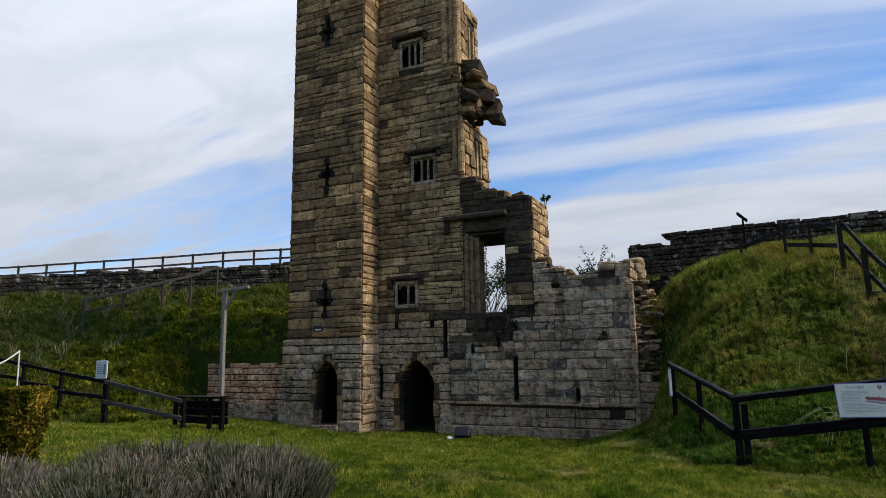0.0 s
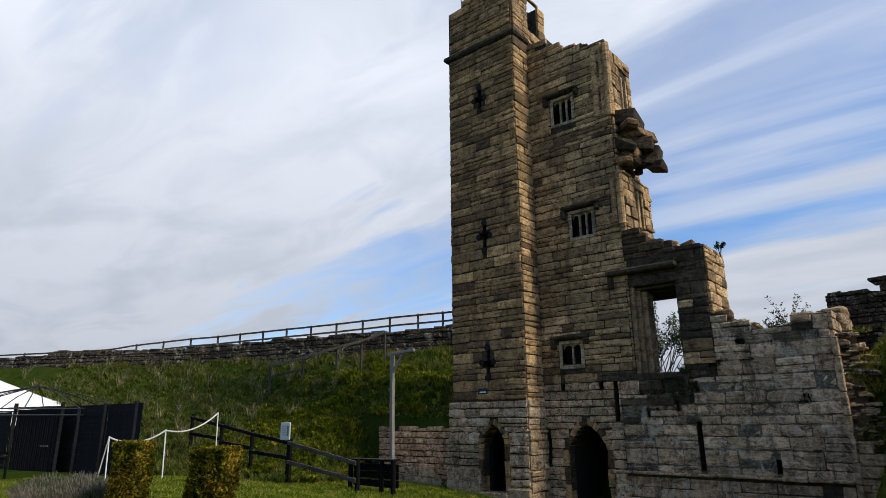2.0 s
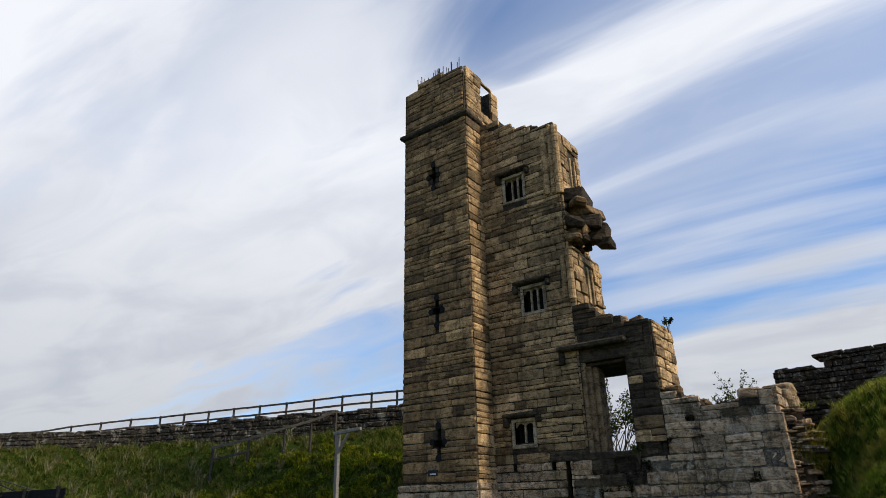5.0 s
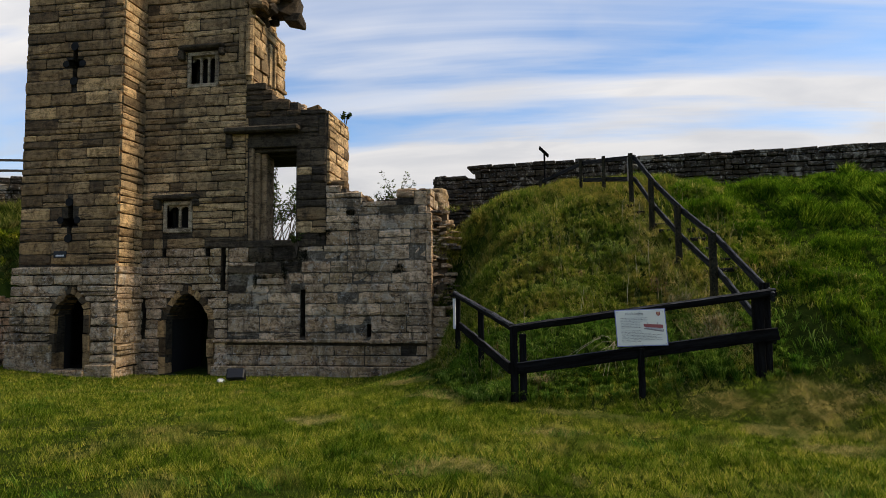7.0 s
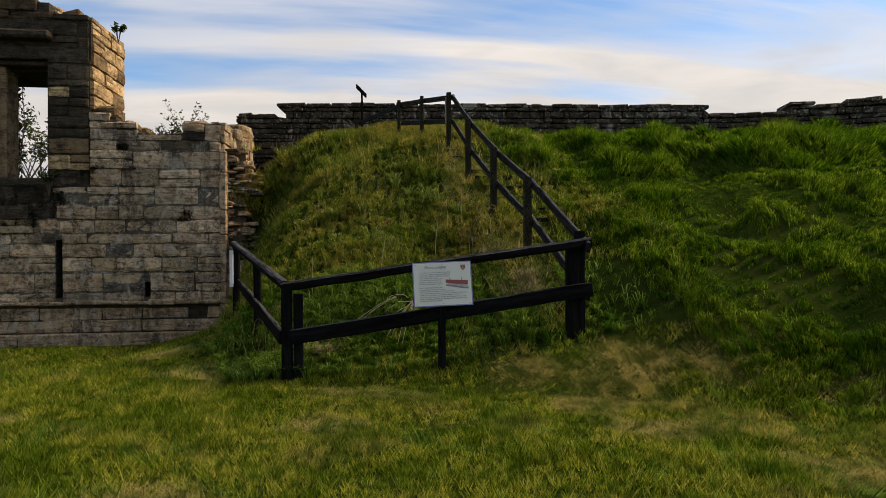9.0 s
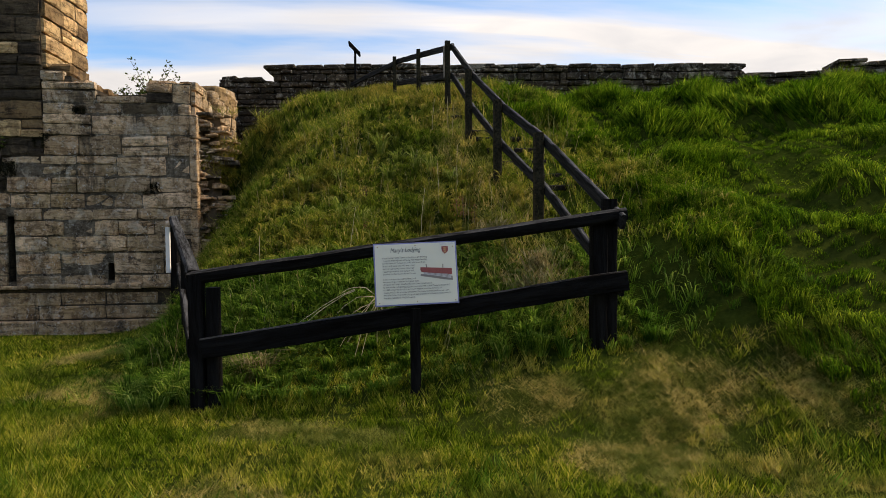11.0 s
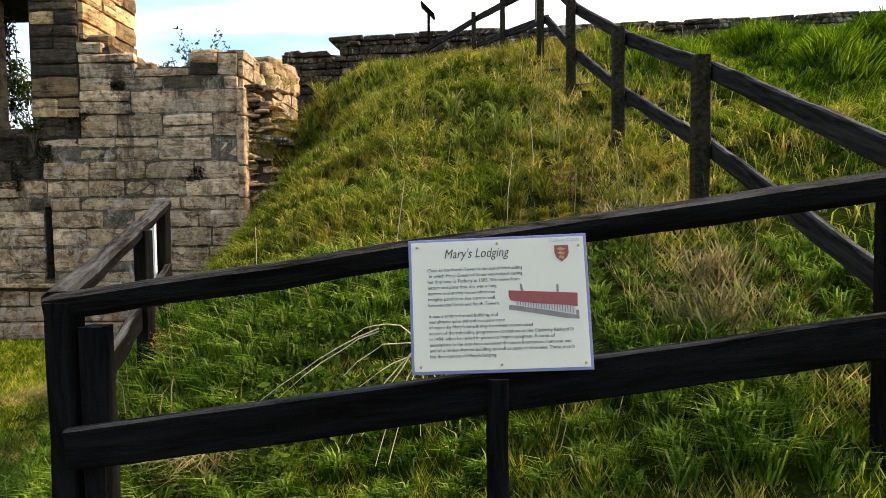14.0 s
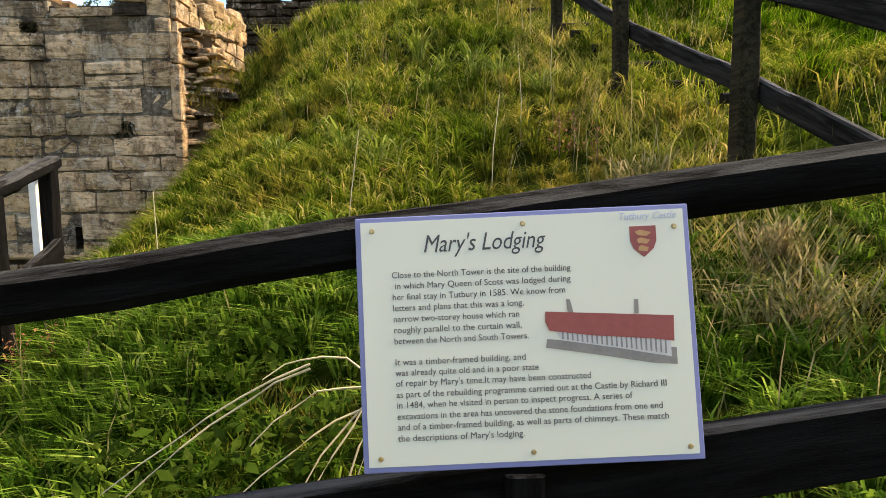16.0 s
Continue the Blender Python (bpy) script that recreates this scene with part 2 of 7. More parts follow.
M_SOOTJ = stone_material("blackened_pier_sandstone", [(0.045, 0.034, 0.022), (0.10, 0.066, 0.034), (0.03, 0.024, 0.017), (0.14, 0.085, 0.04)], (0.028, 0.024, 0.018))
M_CORE = stone_material("mortar_core", [(0.050, 0.040, 0.028), (0.050, 0.040, 0.028)], (0.02, 0.017, 0.012))
M_MORTAR = stone_material("old_lime_mortar", [(0.16, 0.135, 0.10), (0.16, 0.135, 0.10)], (0.06, 0.05, 0.038), 0.4, streaks=0.55)
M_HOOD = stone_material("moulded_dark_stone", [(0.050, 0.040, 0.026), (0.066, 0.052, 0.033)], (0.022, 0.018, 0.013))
M_JAMB = stone_material("tan_jamb_stone", [(0.30, 0.20, 0.105), (0.36, 0.25, 0.14)], (0.12, 0.085, 0.05))
M_TRIM = stone_material("window_dressing_stone", [(0.46, 0.38, 0.26), (0.52, 0.43, 0.30)], (0.25, 0.20, 0.13))


def timber(name, dark, pale, wear, stretch=(2, 2, 2)):
    m, nt, b, geo = surface(name, 0.88, 0, 0.03)
    p = nt.nodes.new("ShaderNodeTexCoord").outputs["Object"]
    g = tex_noise(nt, stretched(nt, p, *stretch), 5, 7, 0.65, 0.6)
    fine = tex_noise(nt, stretched(nt, p, *[s * 3 for s in stretch]), 12, 6, 0.7)
    col = mixc(nt, remap(nt, g, 0.35, 0.75), dark, pale)
    col = mixc(nt, remap(nt, fine, 0.45, 0.8, 0, 0.5), col, mixc(nt, 1.0, col, (0.45, 0.43, 0.42), "MULTIPLY"))
    patch = tex_noise(nt, stretched(nt, p, *[s * 1.4 for s in stretch]), 2.2, 6, 0.75, 0.5)
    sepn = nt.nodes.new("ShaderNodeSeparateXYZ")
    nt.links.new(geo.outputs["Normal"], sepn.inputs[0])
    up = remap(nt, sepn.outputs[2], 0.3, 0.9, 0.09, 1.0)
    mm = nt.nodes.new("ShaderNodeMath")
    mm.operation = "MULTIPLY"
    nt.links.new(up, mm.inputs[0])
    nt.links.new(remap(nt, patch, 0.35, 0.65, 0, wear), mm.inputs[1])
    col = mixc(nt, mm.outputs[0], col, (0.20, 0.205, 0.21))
    nt.links.new(col, b.inputs["Base Color"])
    add_bump(nt, b, mixc(nt, 0.5, g, fine), 1.0, 0.035)
    return m


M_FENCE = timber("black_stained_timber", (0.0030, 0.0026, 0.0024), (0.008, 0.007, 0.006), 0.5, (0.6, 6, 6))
M_POST = timber("black_stained_post", (0.010, 0.009, 0.009), (0.030, 0.026, 0.022), 0.35, (6, 6, 0.6))
M_GREYWOOD = timber("weathered_grey_timber", (0.20, 0.18, 0.15), (0.34, 0.31, 0.26), 0.5, (6, 6, 0.6))
M_RAILGREY = timber("weathered_brown_rail", (0.045, 0.038, 0.030), (0.12, 0.105, 0.085), 0.6, (0.6, 6, 6))
M_HANDRAIL = timber("weathered_tan_handrail", (0.09, 0.075, 0.055), (0.20, 0.17, 0.13), 0.6, (0.6, 6, 6))
M_OLIVEPOST = timber("mossy_olive_post", (0.014, 0.013, 0.008), (0.065, 0.056, 0.032), 0.4, (6, 6, 0.6))
M_SCUFFED = timber("scuffed_grey_rail", (0.006, 0.006, 0.006), (0.036, 0.036, 0.036), 0.7, (0.6, 6, 6))
M_DARKFENCE = timber("dark_painted_panel", (0.013, 0.013, 0.014), (0.028, 0.028, 0.030), 0.1, (5, 5, 0.5))


def ground_material():
    m, nt, b, geo = surface("grass_ground", 1.0, 0, 0.0)
    p = geo.outputs["Position"]
    big, mid, fine = tex_noise(nt, p, 0.35, 5, 0.6, 0.5), tex_noise(nt, p, 1.7, 6, 0.65, 0.4), tex_noise(nt, p, 22, 6, 0.75)
    col = ramp(nt, fine, [(0.25, (0.006, 0.011, 0.002)), (0.5, (0.020, 0.034, 0.005)), (0.75, (0.055, 0.072, 0.011))])
    col = mixc(nt, remap(nt, mid, 0.42, 0.66, 0, 0.6), col, (0.045, 0.062, 0.010))
    col = mixc(nt, remap(nt, big, 0.50, 0.66, 0, 0.5), col, (0.040, 0.050, 0.010))
    nt.links.new(col, b.inputs["Base Color"])
    add_bump(nt, b, mixc(nt, 0.5, mid, fine), 1.0, 0.06)
    return m


def blade_material(name, stops, dry, dry_lo, dry_hi, dry_amount, scale=0.9, dark_at=0.45):
    m, nt, b, geo = surface(name, 0.85, 0, 0.05)
    p = geo.outputs["Position"]
    col = ramp(nt, geo.outputs["Random Per Island"], stops)
    patch = tex_noise(nt, p, scale, 5, 0.6, 0.4)
    col = mixc(nt, remap(nt, patch, dry_lo, dry_hi, 0, dry_amount), col, dry)
    # darker green patches; the bank's lower dark_at also paints its shaded hollows
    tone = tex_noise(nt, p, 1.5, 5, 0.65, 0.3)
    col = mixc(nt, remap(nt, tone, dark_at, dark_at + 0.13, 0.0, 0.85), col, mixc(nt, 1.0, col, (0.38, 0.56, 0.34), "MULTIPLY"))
    # shade in the gaps between tufts, put into the blade colour as noise
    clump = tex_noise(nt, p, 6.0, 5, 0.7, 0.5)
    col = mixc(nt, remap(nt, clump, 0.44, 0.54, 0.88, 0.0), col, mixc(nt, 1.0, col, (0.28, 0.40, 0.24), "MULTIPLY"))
    nt.links.new(col, b.inputs["Base Color"])
    tr = nt.nodes.new("ShaderNodeBsdfTranslucent")
    nt.links.new(col, tr.inputs[0])
    mx = nt.nodes.new("ShaderNodeMixShader")
    mx.inputs[0].default_value = 0.48
    nt.links.new(b.outputs[0], mx.inputs[1])
    nt.links.new(tr.outputs[0], mx.inputs[2])
    nt.links.new(mx.outputs[0], nt.nodes["Material Output"].inputs[0])
    return m


def flat(name, colour, rough=0.6, metal=0.0, vary=0.15, scale=8.0):
    m, nt, b, geo = surface(name, rough, metal, 0.4)
    n = tex_noise(nt, geo.outputs["Position"], scale, 6, 0.65)
    col = mixc(nt, remap(nt, n, 0.35, 0.7, 0, vary), colour, mixc(nt, 1.0, colour, (0.5, 0.5, 0.5), "MULTIPLY"))
    nt.links.new(col, b.inputs["Base Color"])
    return m


M_GROUND = ground_material()
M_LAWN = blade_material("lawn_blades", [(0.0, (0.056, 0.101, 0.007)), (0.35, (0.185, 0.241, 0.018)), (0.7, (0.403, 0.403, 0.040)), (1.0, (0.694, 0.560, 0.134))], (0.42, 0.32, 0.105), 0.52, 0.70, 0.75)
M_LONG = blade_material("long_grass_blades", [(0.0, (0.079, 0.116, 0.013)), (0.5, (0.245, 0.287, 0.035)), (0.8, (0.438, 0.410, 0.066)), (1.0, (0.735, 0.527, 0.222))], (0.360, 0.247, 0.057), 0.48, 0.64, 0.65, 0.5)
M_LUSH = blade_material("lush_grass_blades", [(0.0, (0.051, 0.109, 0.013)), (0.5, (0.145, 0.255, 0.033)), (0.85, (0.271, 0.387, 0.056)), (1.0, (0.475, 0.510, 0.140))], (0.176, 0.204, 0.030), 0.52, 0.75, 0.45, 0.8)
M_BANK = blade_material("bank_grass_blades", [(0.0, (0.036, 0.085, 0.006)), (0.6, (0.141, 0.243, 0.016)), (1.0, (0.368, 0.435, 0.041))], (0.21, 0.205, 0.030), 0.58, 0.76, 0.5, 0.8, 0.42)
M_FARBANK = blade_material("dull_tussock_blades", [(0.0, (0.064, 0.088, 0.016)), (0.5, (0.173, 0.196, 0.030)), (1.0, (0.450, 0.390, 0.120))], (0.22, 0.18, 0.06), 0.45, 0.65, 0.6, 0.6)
M_COVER = blade_material("yellow_green_ground_leaves", [(0.0, (0.108, 0.144, 0.012)), (0.5, (0.408, 0.396, 0.036)), (1.0, (0.744, 0.624, 0.072))], (0.16, 0.17, 0.02), 0.5, 0.7, 0.5, 0.9)
M_DRY = blade_material("dry_grass_stems", [(0.0, (0.34, 0.27, 0.14)), (0.5, (0.44, 0.37, 0.21)), (1.0, (0.28, 0.20, 0.10))], (0.40, 0.33, 0.18), 0.5, 0.7, 0.5)
M_STRAWGRASS = blade_material("trodden_yellow_grass", [(0.0, (0.20, 0.19, 0.035)), (0.5, (0.46, 0.36, 0.11)), (1.0, (0.68, 0.54, 0.23))], (0.34, 0.28, 0.08), 0.5, 0.7, 0.5)
M_TUFT = blade_material("broad_tuft_blades", [(0.0, (0.114, 0.157, 0.022)), (0.6, (0.214, 0.263, 0.045)), (1.0, (0.342, 0.356, 0.112))], (0.30, 0.30, 0.05), 0.5, 0.7, 0.3, 0.9, 0.6)
M_RUST = flat("rusty_seed_heads", (0.20, 0.085, 0.035), 0.9, 0, 0.4, 30)
M_DEADIVY = blade_material("dead_ivy_leaves", [(0.0, (0.018, 0.016, 0.010)), (1.0, (0.075, 0.062, 0.038))], (0.035, 0.03, 0.02), 0.5, 0.7, 0.5)
M_STRAW = flat("bleached_straw", (0.46, 0.40, 0.25), 0.7, 0, 0.3, 20)
M_WEED = blade_material("weed_leaves", [(0.0, (0.035, 0.065, 0.010)), (0.6, (0.075, 0.125, 0.018)), (1.0, (0.13, 0.18, 0.030))], (0.10, 0.12, 0.02), 0.5, 0.7, 0.3)
M_LEAF = blade_material("shrub_leaves", [(0.0, (0.035, 0.055, 0.014)), (0.6, (0.08, 0.11, 0.025)), (1.0, (0.17, 0.19, 0.06))], (0.12, 0.12, 0.04), 0.5, 0.7, 0.4)
M_HEDGE = blade_material("golden_hedge_leaves", [(0.0, (0.047, 0.041, 0.007)), (0.5, (0.243, 0.173, 0.019)), (1.0, (0.702, 0.486, 0.054))], (0.250, 0.144, 0.030), 0.45, 0.7, 0.55, 3.0)
M_LAV = blade_material("lavender_stalks", [(0.0, (0.173, 0.132, 0.103)), (0.5, (0.277, 0.216, 0.172)), (1.0, (0.380, 0.308, 0.241))], (0.259, 0.215, 0.138), 0.5, 0.7, 0.5, 2.0)
M_LAVBASE = blade_material("lavender_foliage", [(0.0, (0.060, 0.059, 0.036)), (1.0, (0.140, 0.128, 0.080))], (0.090, 0.076, 0.048), 0.5, 0.7, 0.5, 2.0)
M_TWIG = flat("bare_twig", (0.10, 0.075, 0.05), 0.85)
# near-black for the shade inside openings, not a stone's own colour
M_VOID = flat("opening_shade_black", (0.008, 0.007, 0.006), 1.0)
M_EARTH = flat("bare_brown_earth", (0.115, 0.080, 0.045), 1.0, 0, 0.8, 6)
M_IRON = flat("black_iron", (0.018, 0.018, 0.020), 0.5, 0.3)
M_WHITE = flat("white_paint", (0.72, 0.70, 0.66), 0.6, 0, 0.25)
M_CANVAS = flat("cream_canvas", (0.80, 0.78, 0.72), 0.8, 0, 0.12, 1.5)
M_ROPE = flat("pale_rope", (0.62, 0.58, 0.50), 0.9, 0, 0.3, 40)
M_BOARD = flat("laminated_board_face", (0.60, 0.60, 0.50), 0.28, 0, 0.05, 3)
M_BLUE = flat("board_blue_border", (0.16, 0.18, 0.36), 0.35, 0, 0.1)
M_INK = flat("black_ink", (0.055, 0.055, 0.058), 0.5, 0, 0.0)
M_GREYINK = flat("pale_blue_ink", (0.36, 0.40, 0.52), 0.5, 0, 0.0)
M_RED = flat("faded_red_print", (0.27, 0.058, 0.052), 0.45, 0, 0.3, 60)
M_PRINT = flat("faded_grey_print", (0.22, 0.20, 0.18), 0.45, 0, 0.4, 60)
M_PALEPRINT = flat("pale_print", (0.50, 0.48, 0.46), 0.45, 0, 0.2, 80)
M_GOLD = flat("dull_gold_print", (0.45, 0.24, 0.10), 0.45, 0, 0.3, 90)
M_BRASS = flat("brass_screw", (0.40, 0.31, 0.16), 0.35, 0.9, 0.2)
M_SIGN = flat("notice_panel", (0.58, 0.62, 0.58), 0.4, 0, 0.2)


# ------------------------------------------------------------------ mesh helpers
def link(name, me, mat, parent=None, label=""):
    ob = new(name, me)
    if mat is not None and not me.materials:
        me.materials.append(mat)
    if parent is not None:
        ob.parent = parent
    if label:
        ob["label"] = label
    return ob


def part(name, bm, mat, parent, label=""):
    me = bpy.data.meshes.new(name)
    bmesh.ops.recalc_face_normals(bm, faces=bm.faces)
    bm.to_mesh(me)
    bm.free()
    return link(name, me, mat, parent, label)


def thing(name, label, category, group="", kind="", at=(0, 0, 0)):
    ob = new(name)
    ob.location = at
    ob.empty_display_size = 0.2
    return tagged(ob, label, category, group, kind)


def add_box(bm, lo, hi, bevel=0.0, m=None, jit=0.0, rng=None):
    c = [(a + b) / 2 for a, b in zip(lo, hi)]
    s = [abs(b - a) for a, b in zip(lo, hi)]
    vs = bmesh.ops.create_cube(bm, size=1)["verts"]
    for v in vs:
        v.co = Vector((c[0] + v.co.x * s[0], c[1] + v.co.y * s[1], c[2] + v.co.z * s[2]))
        if jit:
            v.co += Vector([rng.uniform(-jit, jit) for _ in range(3)])
    if bevel:
        es = list({e for v in vs for e in v.link_edges})
        r = bmesh.ops.bevel(bm, geom=es, offset=bevel, segments=1, affect="EDGES", profile=0.5)
        vs = list({v for f in r["faces"] for v in f.verts} | {v for v in vs if v.is_valid})
    if m is not None:
        bmesh.ops.transform(bm, matrix=m, verts=vs)
    return vs


def add_beam(bm, p0, p1, w, h, bevel=0.006, up=(0, 0, 1)):
    """A squared timber from p0 to p1, w wide across, h high."""
    p0, p1 = Vector(p0), Vector(p1)
    d = p1 - p0
    x = d.normalized()
    y = Vector(up).cross(x)
    if y.length < 1e-4:
        y = Vector((0, 1, 0)).cross(x)
    y.normalize()
    z = x.cross(y)
    m = Matrix((x, y, z)).transposed().to_4x4()
    m.translation = (p0 + p1) / 2
    L = d.length
    add_box(bm, (-L / 2, -w / 2, -h / 2), (L / 2, w / 2, h / 2), bevel, m)


def beam(name, p0, p1, w, h, mat, parent, bevel=0.008, label="", wob=0.006, seed=0, up=(0, 0, 1)):
    """A timber with its grain along local x and a slightly uneven run, as a part of its own."""
    p0, p1 = Vector(p0), Vector(p1)
    d = p1 - p0
    x = d.normalized()
    y = Vector(up).cross(x)
    if y.length < 1e-4:
        y = Vector((0, 1, 0)).cross(x)
    y.normalize()
    z = x.cross(y)
    m = Matrix((x, y, z)).transposed().to_4x4()
    m.translation = (p0 + p1) / 2
    L, rng = d.length, random.Random(seed * 7 + int(abs(p0.x) * 91))
    n = max(2, int(L / 0.22))
    bm = bmesh.new()
    c = min(bevel, w * 0.3, h * 0.3)
    prof = [(-w / 2 + c, -h / 2), (w / 2 - c, -h / 2), (w / 2, -h / 2 + c), (w / 2, h / 2 - c), (w / 2 - c, h / 2), (-w / 2 + c, h / 2), (-w / 2, h / 2 - c), (-w / 2, -h / 2 + c)]
    rings = []
    for i in range(n + 1):
        a, b, s = rng.uniform(-wob, wob), rng.uniform(-wob, wob), 1 + rng.uniform(-0.04, 0.04)
        rings.append([bm.verts.new((-L / 2 + L * i / n, py * s + a, pz * s + b)) for py, pz in prof])
    for r0, r1 in zip(rings, rings[1:]):
        for k in range(8):
            bm.faces.new((r0[k], r0[(k + 1) % 8], r1[(k + 1) % 8], r1[k]))
    bm.faces.new(rings[0][::-1])
    bm.faces.new(rings[-1])
    ob = part(name, bm, mat, parent, label)
    ob.matrix_basis = m
    return ob


def add_tube(bm, pts, r0, r1=None, sides=6):
    r1 = r0 if r1 is None else r1
    pts = [Vector(p) for p in pts]
    rings = []
    for i, p in enumerate(pts):
        d = (pts[min(i + 1, len(pts) - 1)] - pts[max(i - 1, 0)]).normalized()
        a = d.orthogonal().normalized()
        b = d.cross(a)
        r = r0 + (r1 - r0) * i / max(1, len(pts) - 1)
        rings.append([bm.verts.new(p + (a * math.cos(k * math.tau / sides) + b * math.sin(k * math.tau / sides)) * r) for k in range(sides)])
    for q, s in zip(rings, rings[1:]):
        for k in range(sides):
            j = min(range(sides), key=lambda i: (s[i].co - q[0].co).length) if k == 0 else j
            bm.faces.new((q[k], q[(k + 1) % sides], s[(k + 1 + j) % sides], s[(k + j) % sides]))
    bm.faces.new(rings[0][::-1])
    bm.faces.new(rings[-1])


def raw_mesh(name, co, faces_flat, sizes):
    """A mesh straight from arrays."""
    me = bpy.data.meshes.new(name)
    me.vertices.add(len(co))
    me.vertices.foreach_set("co", np.ascontiguousarray(co, dtype=np.float32).ravel())
    me.loops.add(len(faces_flat))
    me.loops.foreach_set("vertex_index", np.ascontiguousarray(faces_flat, dtype=np.int32))
    me.polygons.add(len(sizes))
    starts = np.concatenate(([0], np.cumsum(sizes)[:-1])).astype(np.int32)
    me.polygons.foreach_set("loop_start", starts)
    me.update(calc_edges=True)
    return me


# ------------------------------------------------------------------ terrain
LATTICE = np.random.default_rng(77).random((509, 509))


def lattice(x, y, cell, seed):
    """Smooth value noise in -1..1."""
    x, y = np.asarray(x, float) / cell, np.asarray(y, float) / cell
    i, j = np.floor(x), np.floor(y)
    u, v = x - i, y - j
    u, v = u * u * (3 - 2 * u), v * v * (3 - 2 * v)

    def h(a, b):
        return LATTICE[(a.astype(int) + seed * 37) % 509, (b.astype(int) + seed * 91) % 509] * 2 - 1
    return (h(i, j) * (1 - u) + h(i + 1, j) * u) * (1 - v) + (h(i, j + 1) * (1 - u) + h(i + 1, j + 1) * u) * v


def smooth(a, b, x):
    t = np.clip((x - a) / (b - a), 0, 1)
    return t * t * (3 - 2 * t)


def curtain_y(x):
    """The line of the curtain wall, seen from above."""
    return np.interp(x, [-60, -40, -33, -17.5, -1, 14.7, 19, 34], [4.5, 15.0, 19.0, 23.9, 24.4, 22.9, 21.9, 13.0])


def height(x, y, rough=True):
    x, y = np.asarray(x, float), np.asarray(y, float)
    # lawn, falling towards the foot of the tower
    fall = smooth(6.5, 17.6, y) * smooth(1.6, -2.2, x)
    z = 0.60 + 0.25 * smooth(2.0, -2.0, y) - 0.90 * fall * (1 - 0.40 * smooth(-9.0, -15.5, x))
    # bank up to the curtain wall on the right, with the steep mound beside the tower
    toe = np.interp(x, [1.8, 4.0, 5.6, 30], [9.75, 9.15, 8.55, -6.5])
    u = (y - toe) / (22.2 - toe)
    front = 5.15 * np.interp(u, [0, 0.05, 0.34, 0.57, 0.84, 1.0, 1.1, 3], [0, 0.06, 0.385, 0.72, 0.89, 0.99, 1.0, 1.0])
    front = front - 0.32 * smooth(0.36, 0.64, u) * smooth(5.6, 7.5, x)
    edge = x - np.interp(y, [0, 9.3, 12.6, 15.5, 18.6, 19.4, 20.2], [3.6, 2.1, 0.95, 0.40, 0.30, -0.3, -1.7])
    right = front * (1 - np.exp(-np.clip(edge, 0, 50) / np.interp(y, [13, 16, 19, 21], [0.95, 1.15, 1.4, 1.5])))
    # bank on the left
    cy = curtain_y(x)
    d = y - (cy - 10.4)
    left = 5.5 * np.interp(d / 9.6, [0, 0.15, 0.82, 1.0, 3], [0, 0.093, 0.80, 1.0, 1.0])
    left = left * smooth(-12.9, -13.4, x) * np.where(y < 18.3, smooth(-17.0, -18.4, x) + 0 * x, 1)
    behind = 3.9 * smooth(21.3, 23.0, y) * smooth(-13.6, -12.8, x) * smooth(0.2, -1.0, x)
    bank = np.maximum(np.maximum(right, left), behind)
    z = z + np.clip(bank, 0, 9) * 1.0
    # beyond the wall the castle hill drops away
    z = z - 14.0 * smooth(1.5, 26.0, y - cy) * smooth(-75, -55, x)
    if rough:
        w = np.clip(bank * 0.8, 0, 1)
        hum = lattice(x, y, 0.95, 1) * np.where(x > 5.9, 1.1, 0.7) + lattice(x, y, 0.5, 2) * np.where(x > 5.9, 0.65, 0.35) + lattice(x, y, 2.3, 3) * 0.5
        z = z + hum * (0.028 + 0.13 * w * np.where(x > 5.9, 1.25, 0.8))
        z = z + 0.16 * np.clip(lattice(x, y, 0.62, 6) + 0.35 * lattice(x, y, 1.9, 7), 0, 1) * w * np.where(x > 5.9, 1.0, 0.45)
    return z


def hz(x, y):
    return float(height(np.array([x]), np.array([y]))[0])


def axis(lo, hi, step, far, n):
    near = np.arange(lo, hi + 1e-6, step)
    g = np.geomspace(1, far, n)
    return np.concatenate(((lo - g)[::-1], near, hi + g))


def build_ground():
    xs, ys = axis(-44, 26, 0.24, 900, 26), axis(-6, 32, 0.2, 900, 26)
    X, Y = np.meshgrid(xs, ys)
    co = np.stack((X, Y, height(X, Y)), -1).reshape(-1, 3)
    nx, ny = len(xs), len(ys)
    i = (np.arange(ny - 1)[:, None] * nx + np.arange(nx - 1)[None, :]).ravel()
    f = np.stack((i, i + 1, i + nx + 1, i + nx), -1).ravel()
    me = raw_mesh("ground", co, f, np.full(len(i), 4))
    me.polygons.foreach_set("use_smooth", np.ones(len(i), dtype=bool))
    tagged(link("ground", me, M_GROUND), "rough green grass lawn rising into steep grassy banks", "ground", kind="structure")


build_ground()


